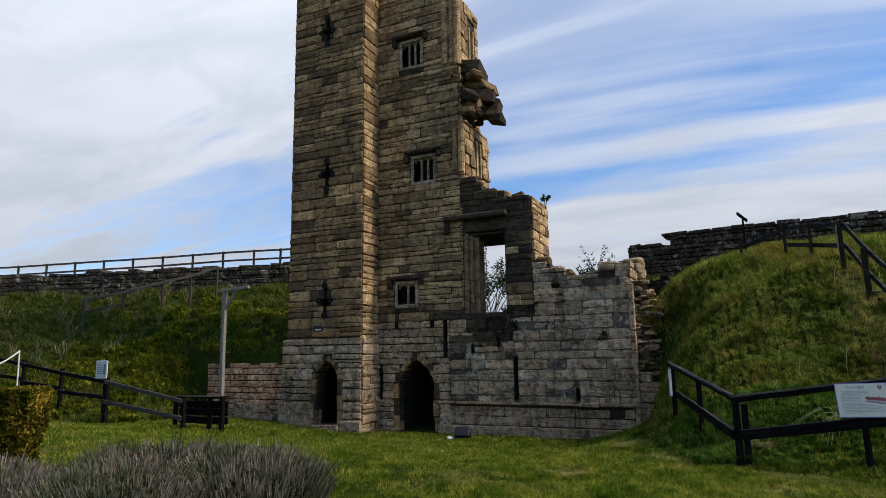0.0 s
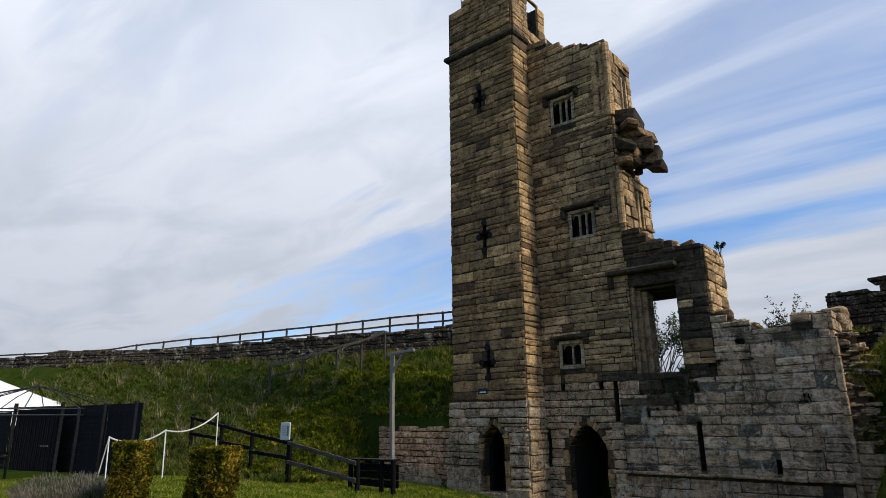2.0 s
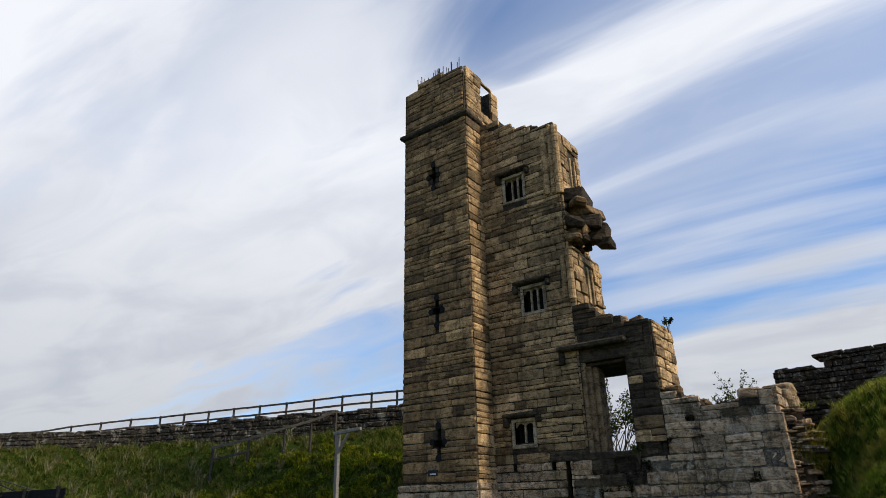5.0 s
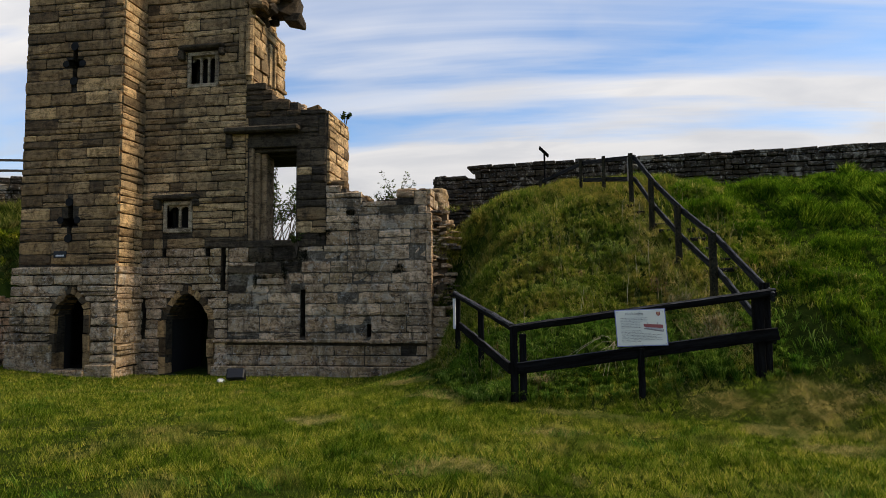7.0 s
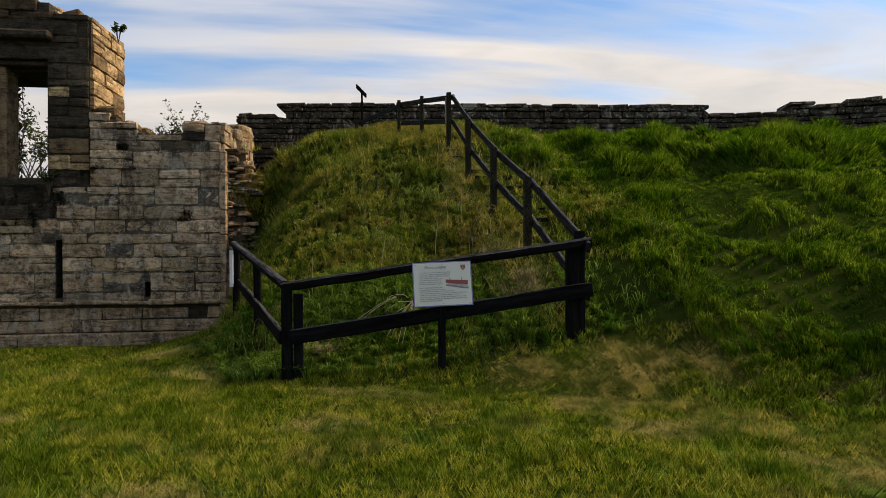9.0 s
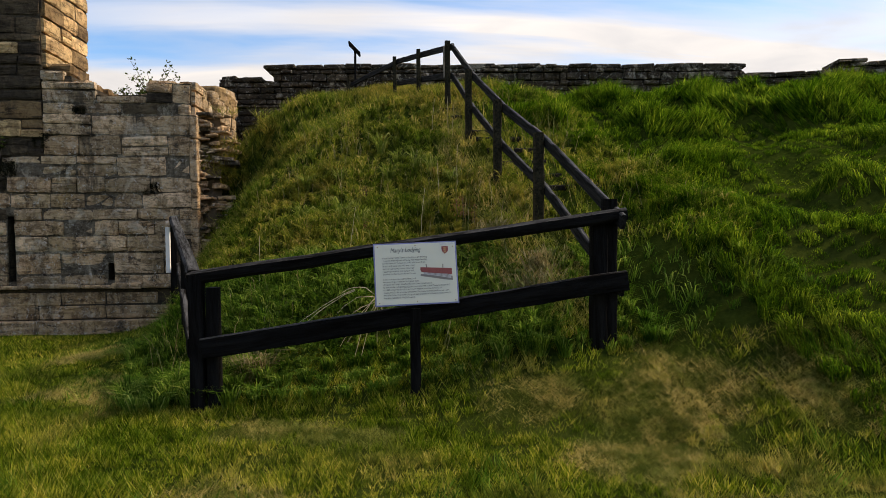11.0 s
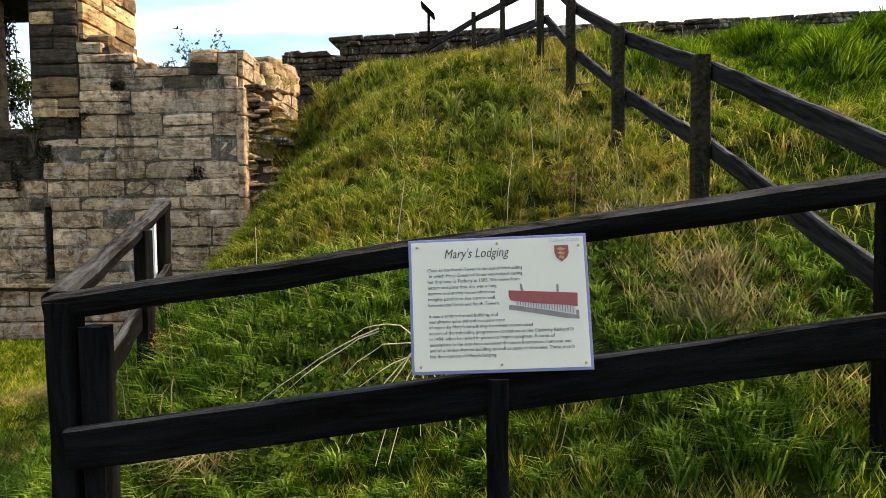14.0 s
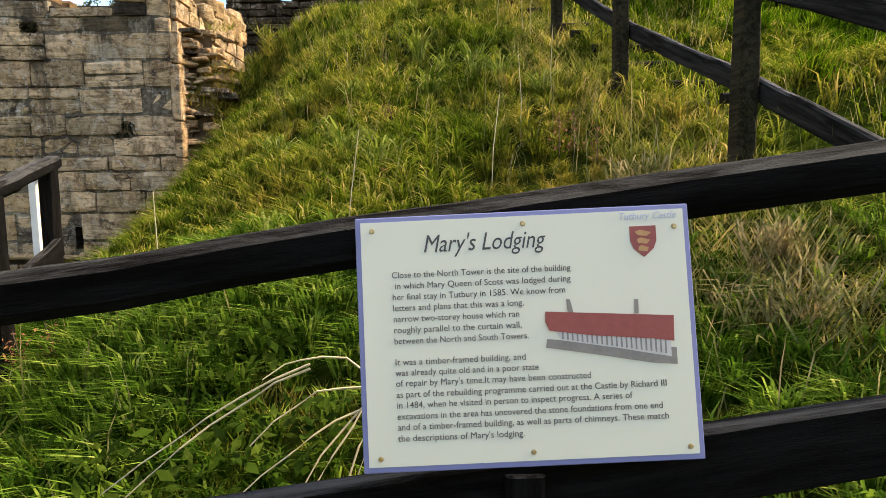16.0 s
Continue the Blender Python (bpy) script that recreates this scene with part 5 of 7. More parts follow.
def build_board_fence():
    ob = thing("timber_fence", "black stained post and rail fence along the toe of the mound", "fence")
    post("post", 2.41, 9.60, 1.62, 0.10, 0.10, ob, seed=1)
    post("post", 2.53, 9.60, 1.53, 0.09, 0.09, ob, seed=2)
    post("post", 5.45, 9.66, 2.05, 0.12, 0.10, ob, seed=3)
    post("post", 5.55, 9.70, 2.17, 0.10, 0.11, ob, seed=4)
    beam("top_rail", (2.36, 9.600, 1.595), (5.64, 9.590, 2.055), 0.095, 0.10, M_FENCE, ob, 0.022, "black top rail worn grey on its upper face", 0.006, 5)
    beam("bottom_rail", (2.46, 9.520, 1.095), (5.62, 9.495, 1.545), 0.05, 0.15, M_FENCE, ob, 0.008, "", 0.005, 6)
    post("post", 4.00, 9.50, 1.36, 0.075, 0.07, ob, seed=7)
    # side run up the left edge of the mound
    side = thing("timber_fence", "short black timber fence running down beside the mound", "fence")
    post("post", 1.83, 11.25, 1.86, 0.09, 0.09, side, seed=8)
    post("post", 1.29, 12.60, 2.06, 0.09, 0.09, side, seed=9)
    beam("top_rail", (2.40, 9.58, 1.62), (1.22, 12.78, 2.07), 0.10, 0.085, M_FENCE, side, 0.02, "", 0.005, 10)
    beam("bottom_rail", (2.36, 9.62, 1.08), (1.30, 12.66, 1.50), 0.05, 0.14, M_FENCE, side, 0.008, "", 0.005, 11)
    beam("pale_strip", (1.235, 12.52, 1.44), (1.235, 12.52, 1.98), 0.05, 0.03, M_WHITE, side, 0.004, "white painted strip on the end post", 0.001, 12, (0, 1, 0))
    # run uphill beside the path
    up = thing("timber_fence", "dark weathered timber handrail fence climbing the grassy bank", "fence")
    line = [(5.50, 9.55, 2.10), (5.47, 11.62, 2.98), (5.31, 13.22, 3.66), (5.14, 14.80, 4.45), (4.97, 16.35, 5.36), (4.54, 18.11, 5.70), (4.07, 19.90, 6.02), (2.9, 21.2, 5.75)]
    for k, (x, y, z) in enumerate(line[1:], 1):
        post("post", x, y, z, 0.10 if k < 5 else 0.085, 0.11, up, seed=20 + k, mat=M_OLIVEPOST)
    for k, (a, b) in enumerate(zip(line, line[1:])):
        d = (Vector(b) - Vector(a)).normalized() * 0.04
        o = Vector((0.09, 0, -0.10))
        beam("top_rail", Vector(a) + o - d, Vector(b) + o + d, 0.045, 0.115, M_SCUFFED, up, 0.01, "", 0.003, 30 + k)
        if k < 6:
            o = Vector((0.085, 0, -0.62))
            beam("bottom_rail", Vector(a) + o - d, Vector(b) + o + d, 0.045, 0.115, M_SCUFFED, up, 0.01, "", 0.003, 40 + k)
    # thin pale strip added to paint the sunlit side of this post
    beam("pale_strip", (4.90, 16.32, 4.70), (4.90, 16.32, 5.25), 0.02, 0.09, M_GREYWOOD, up, 0.003, "pale strip standing in for the sunlit face of a post", 0.001, 50, (0, 1, 0))
    # trodden earth steps beside the handrail
    st = thing("hillside_steps", "worn earth steps edged with old timber on the bank", "steps")
    for k in range(10):
        y = 12.4 + k * 0.42
        x = 6.05 - 0.1 * k
        beam("step_edge", (x - 0.33, y, hz(x, y) + 0.005), (x + 0.36, y + 0.04, hz(x, y) + 0.015), 0.05, 0.07, M_POST, st, 0.012, "", 0.008, 60 + k)


build_board_fence()


def text_mesh(body, size, x, z, parent, mat, shear=0.0, align="LEFT", name="text_line", extrude=0.0004, width=None):
    cu = bpy.data.curves.new("text", "FONT")
    cu.body, cu.size, cu.shear, cu.align_x, cu.extrude = body, size, shear, align, extrude
    cu.resolution_u = 3
    tmp = bpy.data.objects.new("text", cu)
    scene.collection.objects.link(tmp)
    bpy.context.view_layer.update()
    me = bpy.data.meshes.new_from_object(tmp.evaluated_get(bpy.context.evaluated_depsgraph_get()))
    bpy.data.objects.remove(tmp)
    xs = [v.co.x for v in me.vertices]
    k = width / (max(xs) - min(xs)) if width and xs else 1.0
    for v in me.vertices:
        v.co = Vector((v.co.x * k + x, -0.0045 - v.co.z, v.co.y + z))
    return link(name, me, mat, parent)


def build_board():
    """Information board on the rails: x right, z up, front towards -y, origin at its middle."""
    W, H = 0.6135, 0.462
    ob = thing("information_board", "laminated cream information board with blue border screwed to the rails", "sign")
    ob.matrix_basis = pose(4.008, 9.490, 1.618, -10.0, -2.1, -1.3)
    bm = bmesh.new()
    add_box(bm, (-W / 2, -0.002, -H / 2), (W / 2, 0.008, H / 2), 0.0015)
    part("border_panel", bm, M_BLUE, ob, "blue edged backing panel")
    bm = bmesh.new()
    add_box(bm, (-W / 2 + 0.010, -0.004, -H / 2 + 0.011), (W / 2 - 0.010, -0.0015, H / 2 - 0.009))
    part("board_face", bm, M_BOARD, ob, "glossy cream printed face")
    text_mesh("Mary's Lodging", 0.046, -0.184, 0.163, ob, M_INK, 0.28, name="heading", width=0.224)
    text_mesh("Tutbury Castle", 0.018, 0.177, 0.206, ob, M_GREYINK, 0.25, name="heading", width=0.104)
    lines = [("Close to the North Tower is the site of the building", 0.118, -0.243, 0.327), ("in which Mary Queen of Scots was lodged during", 0.098, -0.238, 0.321),
             ("her final stay in Tutbury in 1585. We know from", 0.078, -0.243, 0.315), ("letters and plans that this was a long,", 0.058, -0.243, 0.238),
             ("narrow two-storey house which ran", 0.038, -0.243, 0.229), ("roughly parallel to the curtain wall,", 0.018, -0.243, 0.232), ("between the North and South Towers.", -0.002, -0.243, 0.244),
             ("It was a timber-framed building, and", -0.040, -0.243, 0.236), ("was already quite old and in a poor state", -0.059, -0.243, 0.260), ("of repair by Mary's time.It may have been constructed", -0.078, -0.243, 0.353),
             ("as part of the rebuilding programme carried out at the Castle by Richard III", -0.098, -0.243, 0.488), ("in 1484, when he visited in person to inspect progress. A series of", -0.117, -0.243, 0.425),
             ("excavations in the area has uncovered the stone foundations from one end", -0.137, -0.243, 0.478), ("and of a timber-framed building, as well as parts of chimneys. These match", -0.156, -0.243, 0.488), ("the descriptions of Mary's lodging.", -0.176, -0.243, 0.228)]
    for s, z, x, w in lines:
        text_mesh(s, 0.0165, x, z, ob, M_INK, width=w)
    # shield
    def outline(name, pts, mat, y=-0.0046, t=0.0006, parent=ob, label=""):
        bm = bmesh.new()
        a = [bm.verts.new((px, y - t, pz)) for px, pz in pts]
        b = [bm.verts.new((px, y, pz)) for px, pz in pts]
        bm.faces.new(a)
        bm.faces.new(b[::-1])
        for i in range(len(pts)):
            j = (i + 1) % len(pts)
            bm.faces.new((a[i], b[i], b[j], a[j]))
        return part(name, bm, mat, parent, label)
    cx, cz = 0.221, 0.166
    sh = outline("shield", [(cx - 0.024, cz + 0.027), (cx + 0.024, cz + 0.027), (cx + 0.024, cz), (cx + 0.018, cz - 0.015), (cx, cz - 0.030), (cx - 0.018, cz - 0.015), (cx - 0.024, cz)], M_RED, label="faded red heraldic shield print")
    for k in range(3):
        outline("gold_mark", [(cx - 0.015 + 0.003 * k, cz + 0.017 - k * 0.014), (cx - 0.004, cz + 0.020 - k * 0.014), (cx + 0.015 - 0.003 * k, cz + 0.015 - k * 0.014), (cx + 0.006, cz + 0.008 - k * 0.014), (cx - 0.010, cz + 0.010 - k * 0.014)], M_GOLD, -0.0053, parent=sh)
    # small printed picture of a long red-roofed house
    pic = outline("printed_picture", [(0.035, -0.005), (0.268, -0.030), (0.268, -0.060), (0.225, -0.056), (0.12, -0.036), (0.032, -0.020)], M_PRINT, label="printed picture of a long timber-framed house")
    outline("house_front", [(0.050, 0.010), (0.258, -0.016), (0.258, -0.046), (0.160, -0.026), (0.060, -0.008)], M_PALEPRINT, -0.0053, parent=pic)
    for k in range(22):
        x = 0.062 + k * 0.0088
        outline("timber_stud", [(x, 0.008 - k * 0.0011), (x + 0.003, 0.008 - k * 0.0011), (x + 0.003, -0.006 - k * 0.0016), (x, -0.006 - k * 0.0016)], M_PRINT, -0.0059, parent=pic)
    outline("roof", [(0.034, 0.045), (0.266, 0.028), (0.264, -0.018), (0.225, -0.012), (0.12, -0.002), (0.040, 0.010), (0.033, 0.026)], M_RED, -0.0065, parent=pic, label="red roof of the printed house")
    outline("chimney", [(0.075, 0.042), (0.085, 0.041), (0.080, 0.065), (0.073, 0.066)], M_PRINT, -0.0065, parent=pic)
    outline("chimney", [(0.196, 0.034), (0.203, 0.034), (0.204, 0.060), (0.197, 0.060)], M_PRINT, -0.0065, parent=pic)
    for x, z in ((-0.276, 0.206), (0.002, 0.208), (0.279, 0.190), (-0.275, -0.206), (0.0, -0.205), (0.281, -0.207)):
        bm = bmesh.new()
        bmesh.ops.create_cone(bm, cap_ends=True, segments=10, radius1=0.0052, radius2=0.0036, depth=0.004, matrix=pose(x, -0.0058, z, 90))
        part("screw", bm, M_BRASS, ob)


build_board()


def build_lectern():
    ob = thing("lectern_sign", "dark tilted information panel on a post at the bank top", "sign")
    x, y = 3.05, 22.0
    beam("post", (x, y, hz(x, y) - 0.2), (x, y, 6.75), 0.06, 0.06, M_FENCE, ob, 0.01, "", 0.003, 1, (0, 1, 0))
    beam("panel", (x - 0.16, y, 6.93), (x + 0.13, y, 6.64), 0.42, 0.04, M_FENCE, ob, 0.01, "", 0.002, 2)


build_lectern()


# ------------------------------------------------------------------ the left side
def build_left():
    # rail fence along the curtain wall
    ob = thing("wall_top_railing", "dark timber rail fence standing along the curtain wall", "fence")
    def rail_top(x):
        return float(np.interp(x, [-48, -39.5, -37.7, -34, -30, -25, -20.7, -13], [6.75, 6.85, 7.10, 7.42, 7.54, 7.66, 7.82, 7.90]))
    xs = [-47.2, -45.0, -43.0, -40.8, -39.3] + list(np.arange(-37.7, -19.5, 1.62)) + [-18.5, -17.0, -15.0, -13.0]
    pts = [(x, float(curtain_y(x)) + 0.55) for x in xs]
    for k, (x, y) in enumerate(pts):
        beam("post", (x, y, 6.3), (x, y, rail_top(x) + 0.08), 0.09, 0.09, M_RAILGREY, ob, 0.008, "", 0.004, k, (0, 1, 0))
    for k, ((x, y), (x2, y2)) in enumerate(zip(pts, pts[1:])):
        for dz, nm in ((0.0, "top_rail"), (-0.44, "middle_rail")):
            beam(nm, (x, y - 0.05, rail_top(x) + dz), (x2, y2 - 0.05, rail_top(x2) + dz), 0.05, 0.10, M_RAILGREY, ob, 0.008, "", 0.006, k)
    # handrail of the steps on the bank
    hr = thing("bank_handrail", "grey weathered timber handrail up the grassy bank", "fence")
    a = [(-24.36, 17.7), (-23.46, 19.0), (-22.06, 20.0), (-21.0, 20.7), (-19.95, 21.3)]
    rail_z = (5.06, 5.47, 5.95, 6.25, 6.66)
    for k, (x, y) in enumerate(a):
        beam("post", (x, y, hz(x, y) - 0.2), (x, y, rail_z[k] + 0.05), 0.09, 0.09, M_RAILGREY, hr, 0.008, "", 0.003, k, (0, 1, 0))
    for k, ((x, y), (x2, y2)) in enumerate(zip(a, a[1:])):
        beam("top_rail", (x, y - 0.06, rail_z[k]), (x2, y2 - 0.06, rail_z[k + 1]), 0.06, 0.13, M_HANDRAIL, hr, 0.008, "", 0.006, k)
    beam("bottom_rail", (a[0][0], a[0][1] - 0.06, 4.5), (a[1][0], a[1][1] - 0.06, 4.9), 0.05, 0.1, M_RAILGREY, hr, 0.008)
    # field fence at the toe of the bank
    f = thing("timber_fence", "dark post and rail fence at the foot of the bank", "fence")
    p = [(-13.45, 13.75, 1.12), (-16.92, 13.6, 1.72), (-19.3, 13.6, 2.02), (-21.5, 13.6, 2.33), (-23.9, 13.6, 2.66)]
    for k, (x, y, z) in enumerate(p):
        wide = 0.2 if k == 1 else 0.11
        beam("post", (x, y, hz(x, y) - 0.2), (x, y, z + 0.05), wide, 0.12, M_FENCE, f, 0.01, "", 0.004, k, (0, 1, 0))
    for k, (q, r) in enumerate(zip(p, p[1:])):
        mat = M_RAILGREY if k == 0 else M_FENCE
        beam("top_rail", (q[0], q[1] - 0.08, q[2] - 0.10), (r[0], r[1] - 0.08, r[2] - 0.10), 0.05, 0.13, mat, f, 0.01, "", 0.006, k)
        beam("bottom_rail", (q[0], q[1] - 0.08, q[2] - 0.62), (r[0], r[1] - 0.08, r[2] - 0.75), 0.05, 0.13, mat, f, 0.01, "", 0.006, k + 9)
    # notice on the fence
    s = thing("notice_sign", "pale square notice panel fixed to a fence post", "sign")
    bm = bmesh.new()
    add_box(bm, (-17.28, 13.42, 1.72), (-16.72, 13.46, 2.32), 0.01)
    pan = part("panel", bm, M_SIGN, s)
    for k in range(5):
        bm = bmesh.new()
        add_box(bm, (-17.2, 13.412, 2.16 - k * 0.07), (-16.92, 13.42, 2.18 - k * 0.07))
        part("text_bar", bm, M_PRINT, pan)
    bm = bmesh.new()
    add_box(bm, (-16.88, 13.412, 1.85), (-16.78, 13.42, 2.2))
    part("text_bar", bm, M_PRINT, pan)
    # timber stocks: a low dark box of two uprights and boards
    b = thing("timber_stile_box", "low black timber frame box beside the fence end", "box")
    for x in (-14.45, -12.95, -12.42):
        beam("post", (x, 14.35, hz(x, 14.35) - 0.2), (x, 14.35, 1.12), 0.12, 0.12, M_FENCE, b, 0.01, "", 0.004, int(-x), (0, 1, 0))
    for z in (0.36, 0.62, 0.86):
        beam("board", (-14.5, 14.55, z), (-12.38, 14.55, z), 0.04, 0.22, M_FENCE, b, 0.006, "", 0.003, int(z * 10))
    beam("top_board", (-14.55, 14.42, 1.10), (-12.34, 14.42, 1.12), 0.36, 0.05, M_FENCE, b, 0.008)
    # gallows-shaped post
    g = thing("gallows_post", "pale grey weathered timber gallows post with a braced arm", "post")
    gx, gy = -12.90, 14.72
    beam("upright", (gx + 0.07, gy, hz(gx, gy) - 0.2), (gx, gy, 4.58), 0.13, 0.13, M_GREYWOOD, g, 0.01, "", 0.005, 1, (0, 1, 0))
    beam("arm", (gx - 0.15, gy - 0.02, 4.56), (gx + 1.05, gy - 0.02, 4.63), 0.10, 0.10, M_GREYWOOD, g, 0.01, "", 0.003, 2)
    beam("brace", (gx + 0.05, gy - 0.02, 3.95), (gx + 0.50, gy - 0.02, 4.52), 0.08, 0.08, M_GREYWOOD, g, 0.01, "", 0.003, 3)
    # rope barrier
    r = thing("rope_barrier", "white rope slung between thin white posts on the grass", "barrier")
    rp = [(-19.9, 8.55, 1.93), (-19.4, 10.2, 2.12), (-20.2, 12.6, 2.72)]
    tops = []
    for k, (x, y, z) in enumerate(rp):
        bm = bmesh.new()
        add_tube(bm, [(x + 0.1, y, hz(x, y) - 0.1), (x, y, z)], 0.022)
        part("post", bm, M_WHITE, r)
        tops.append(Vector((x, y, z - 0.03)))
    for a, c in zip(tops, tops[1:]):
        bm = bmesh.new()
        add_tube(bm, [a.lerp(c, t / 10) - Vector((0, 0, 1.1 * (t / 10) * (1 - t / 10))) for t in range(11)], 0.028)
        part("rope", bm, M_ROPE, r)
    bm = bmesh.new()
    add_tube(bm, [tops[0], (tops[0].x - 0.3, tops[0].y - 0.1, hz(tops[0].x, tops[0].y))], 0.02)
    part("guy_rope", bm, M_ROPE, r)
    # dark fence panels and gate
    pf = thing("panel_fence", "tall black boarded fence panels enclosing a yard", "fence")
    def panel(x0, y0, x1, y1, base, topz, n, nm, horizontal):
        d = Vector((x1 - x0, y1 - y0, 0))
        for k in range(n):
            if horizontal:
                z = base + (topz - base) * (k + 0.5) / n
                beam(nm, (x0, y0 - 0.012 * (k % 2), z), (x1, y1 - 0.012 * (k % 2), z), 0.018, (topz - base) / n + 0.01, M_DARKFENCE, pf, 0.004, "", 0.004, k)
            else:
                q = Vector((x0, y0, 0)) + d * ((k + 0.5) / n)
                beam(nm, (q.x, q.y - 0.01 * (k % 2), base), (q.x, q.y - 0.01 * (k % 2), topz - 0.03 * math.sin(math.pi * k / n)), d.length / n * 1.01, 0.02, M_DARKFENCE, pf, 0.004, "", 0.003, k, (0, 1, 0))
    panel(-23.08, 9.73, -20.56, 9.85, 0.35, 3.04, 13, "board", True)
    panel(-27.2, 9.50, -23.14, 9.73, 0.35, 3.04, 13, "board", True)
    for x in (-25.6, -23.11, -20.5):
        beam("post", (x, 9.58, 0.2), (x, 9.58, 3.1), 0.10, 0.10, M_DARKFENCE, pf, 0.008, "", 0.002, 1, (0, 1, 0))
    panel(-28.9, 8.46, -25.9, 9.06, 0.3, 2.93, 9, "backing_board", True)
    panel(-28.9, 8.41, -25.9, 9.01, 0.3, 2.95, 20, "gate_board", False)
    for x, y in ((-29.0, 8.35), (-25.78, 9.04)):
        beam("gate_post", (x, y, 0.3), (x + 0.02, y, 3.2), 0.12, 0.12, M_DARKFENCE, pf, 0.008, "", 0.002, 2, (0, 1, 0))
    beam("gate_lintel", (-29.5, 8.23, 3.0), (-25.66, 9.04, 3.0), 0.08, 0.08, M_DARKFENCE, pf, 0.008)
    panel(-33.5, 7.57, -29.14, 8.29, 0.3, 2.84, 12, "board", True)
    beam("latch", (-26.74, 8.75, 1.5), (-26.14, 8.84, 1.5), 0.02, 0.04, M_GREYWOOD, pf, 0.003)
    # marquee roof behind the panels
    mq = thing("marquee", "white canvas marquee roof behind the black fence", "tent")
    c = Vector((-38.5, 9.35, 0.2))
    n, R = 12, 5.5
    ring = [c + Vector((math.cos(k * math.tau / n) * R, math.sin(k * math.tau / n) * R, 0)) for k in range(n)]
    for k in range(n):
        p, q = ring[k], ring[(k + 1) % n]
        bm = bmesh.new()
        apex = bm.verts.new(c + Vector((0, 0, 4.76)))
        lo0, lo1 = (bm.verts.new(v + Vector((0, 0, 2.72))) for v in (p, q))
        sag0, sag1 = (bm.verts.new(c.lerp(v, 0.5) + Vector((0, 0, 3.66))) for v in (p, q))
        ev0, ev1 = (bm.verts.new(v + Vector((0, 0, 2.1))) for v in (p, q))
        bm.faces.new((apex, sag0, sag1))
        bm.faces.new((sag0, lo0, lo1, sag1))
        bm.faces.new((lo0, ev0, ev1, lo1))
        part("canopy_panel", bm, M_CANVAS, mq)
        if k % 2 == 0:
            bm = bmesh.new()
            add_tube(bm, [p + Vector((0, 0, -0.1)), p + Vector((0, 0, 2.65))], 0.05)
            part("pole", bm, M_IRON, mq)
    # open metal garden gazebo round the gate
    gz = thing("gazebo_frame", "black metal garden gazebo frame with ribs and no canopy", "gazebo")
    top = Vector((-28.6, 8.95, 3.95))
    corners = [Vector((top.x + 3.75 * math.cos(a), top.y + 3.75 * math.sin(a), 2.92)) for a in (0.11, 1.16, 2.2, 3.25, 4.3, 5.35)]
    for k in range(6):
        p, q = corners[k], corners[(k + 1) % 6]
        bm = bmesh.new()
        add_tube(bm, [Vector((p.x, p.y, hz(p.x, p.y) - 0.1)), p], 0.05, 0.045, 6)
        part("post", bm, M_IRON, gz)
        for dz, nm in ((0.0, "upper_ring_bar"), (-0.24, "lower_ring_bar")):
            bm = bmesh.new()
            add_tube(bm, [p + Vector((0, 0, dz)), q + Vector((0, 0, dz))], 0.028, 0.028, 5)
            part(nm, bm, M_IRON, gz)
        for f in (0.0, 0.5):
            e = p.lerp(q, f)
            bm = bmesh.new()
            add_tube(bm, [top, top.lerp(e, 0.5) + Vector((0, 0, 0.10)), e], 0.022, 0.022, 5)
            part("rib", bm, M_IRON, gz)
    bm = bmesh.new()
    add_tube(bm, [top - Vector((0, 0, 0.05)), top + Vector((0, 0, 0.1))], 0.07, 0.03, 8)
    part("finial", bm, M_IRON, gz)
    # bench end in the yard
    bn = thing("garden_bench", "black timber garden bench beside the boarded gate", "bench")
    bx, by = -22.2, 5.9
    for dx in (0.0, 1.4):
        beam("arm_post", (bx - dx, by, hz(bx, by) - 0.02), (bx - dx, by, hz(bx, by) + 0.72), 0.07, 0.07, M_FENCE, bn, 0.006, "", 0.002, 1, (0, 1, 0))
        beam("leg", (bx - dx, by + 0.5, hz(bx, by) - 0.02), (bx - dx, by + 0.5, hz(bx, by) + 0.9), 0.07, 0.07, M_FENCE, bn, 0.006, "", 0.002, 2, (0, 1, 0))
        beam("armrest", (bx - dx, by - 0.05, hz(bx, by) + 0.72), (bx - dx, by + 0.5, hz(bx, by) + 0.74), 0.08, 0.05, M_FENCE, bn, 0.006)
    for k in range(4):
        beam("seat_slat", (bx - 1.45, by + 0.05 + k * 0.12, hz(bx, by) + 0.45), (bx + 0.05, by + 0.05 + k * 0.12, hz(bx, by) + 0.45), 0.09, 0.03, M_FENCE, bn, 0.005)
    for k in range(2):
        beam("back_rail", (bx - 1.45, by + 0.5, hz(bx, by) + 0.65 + k * 0.2), (bx + 0.05, by + 0.5, hz(bx, by) + 0.65 + k * 0.2), 0.03, 0.08, M_FENCE, bn, 0.005)


build_left()


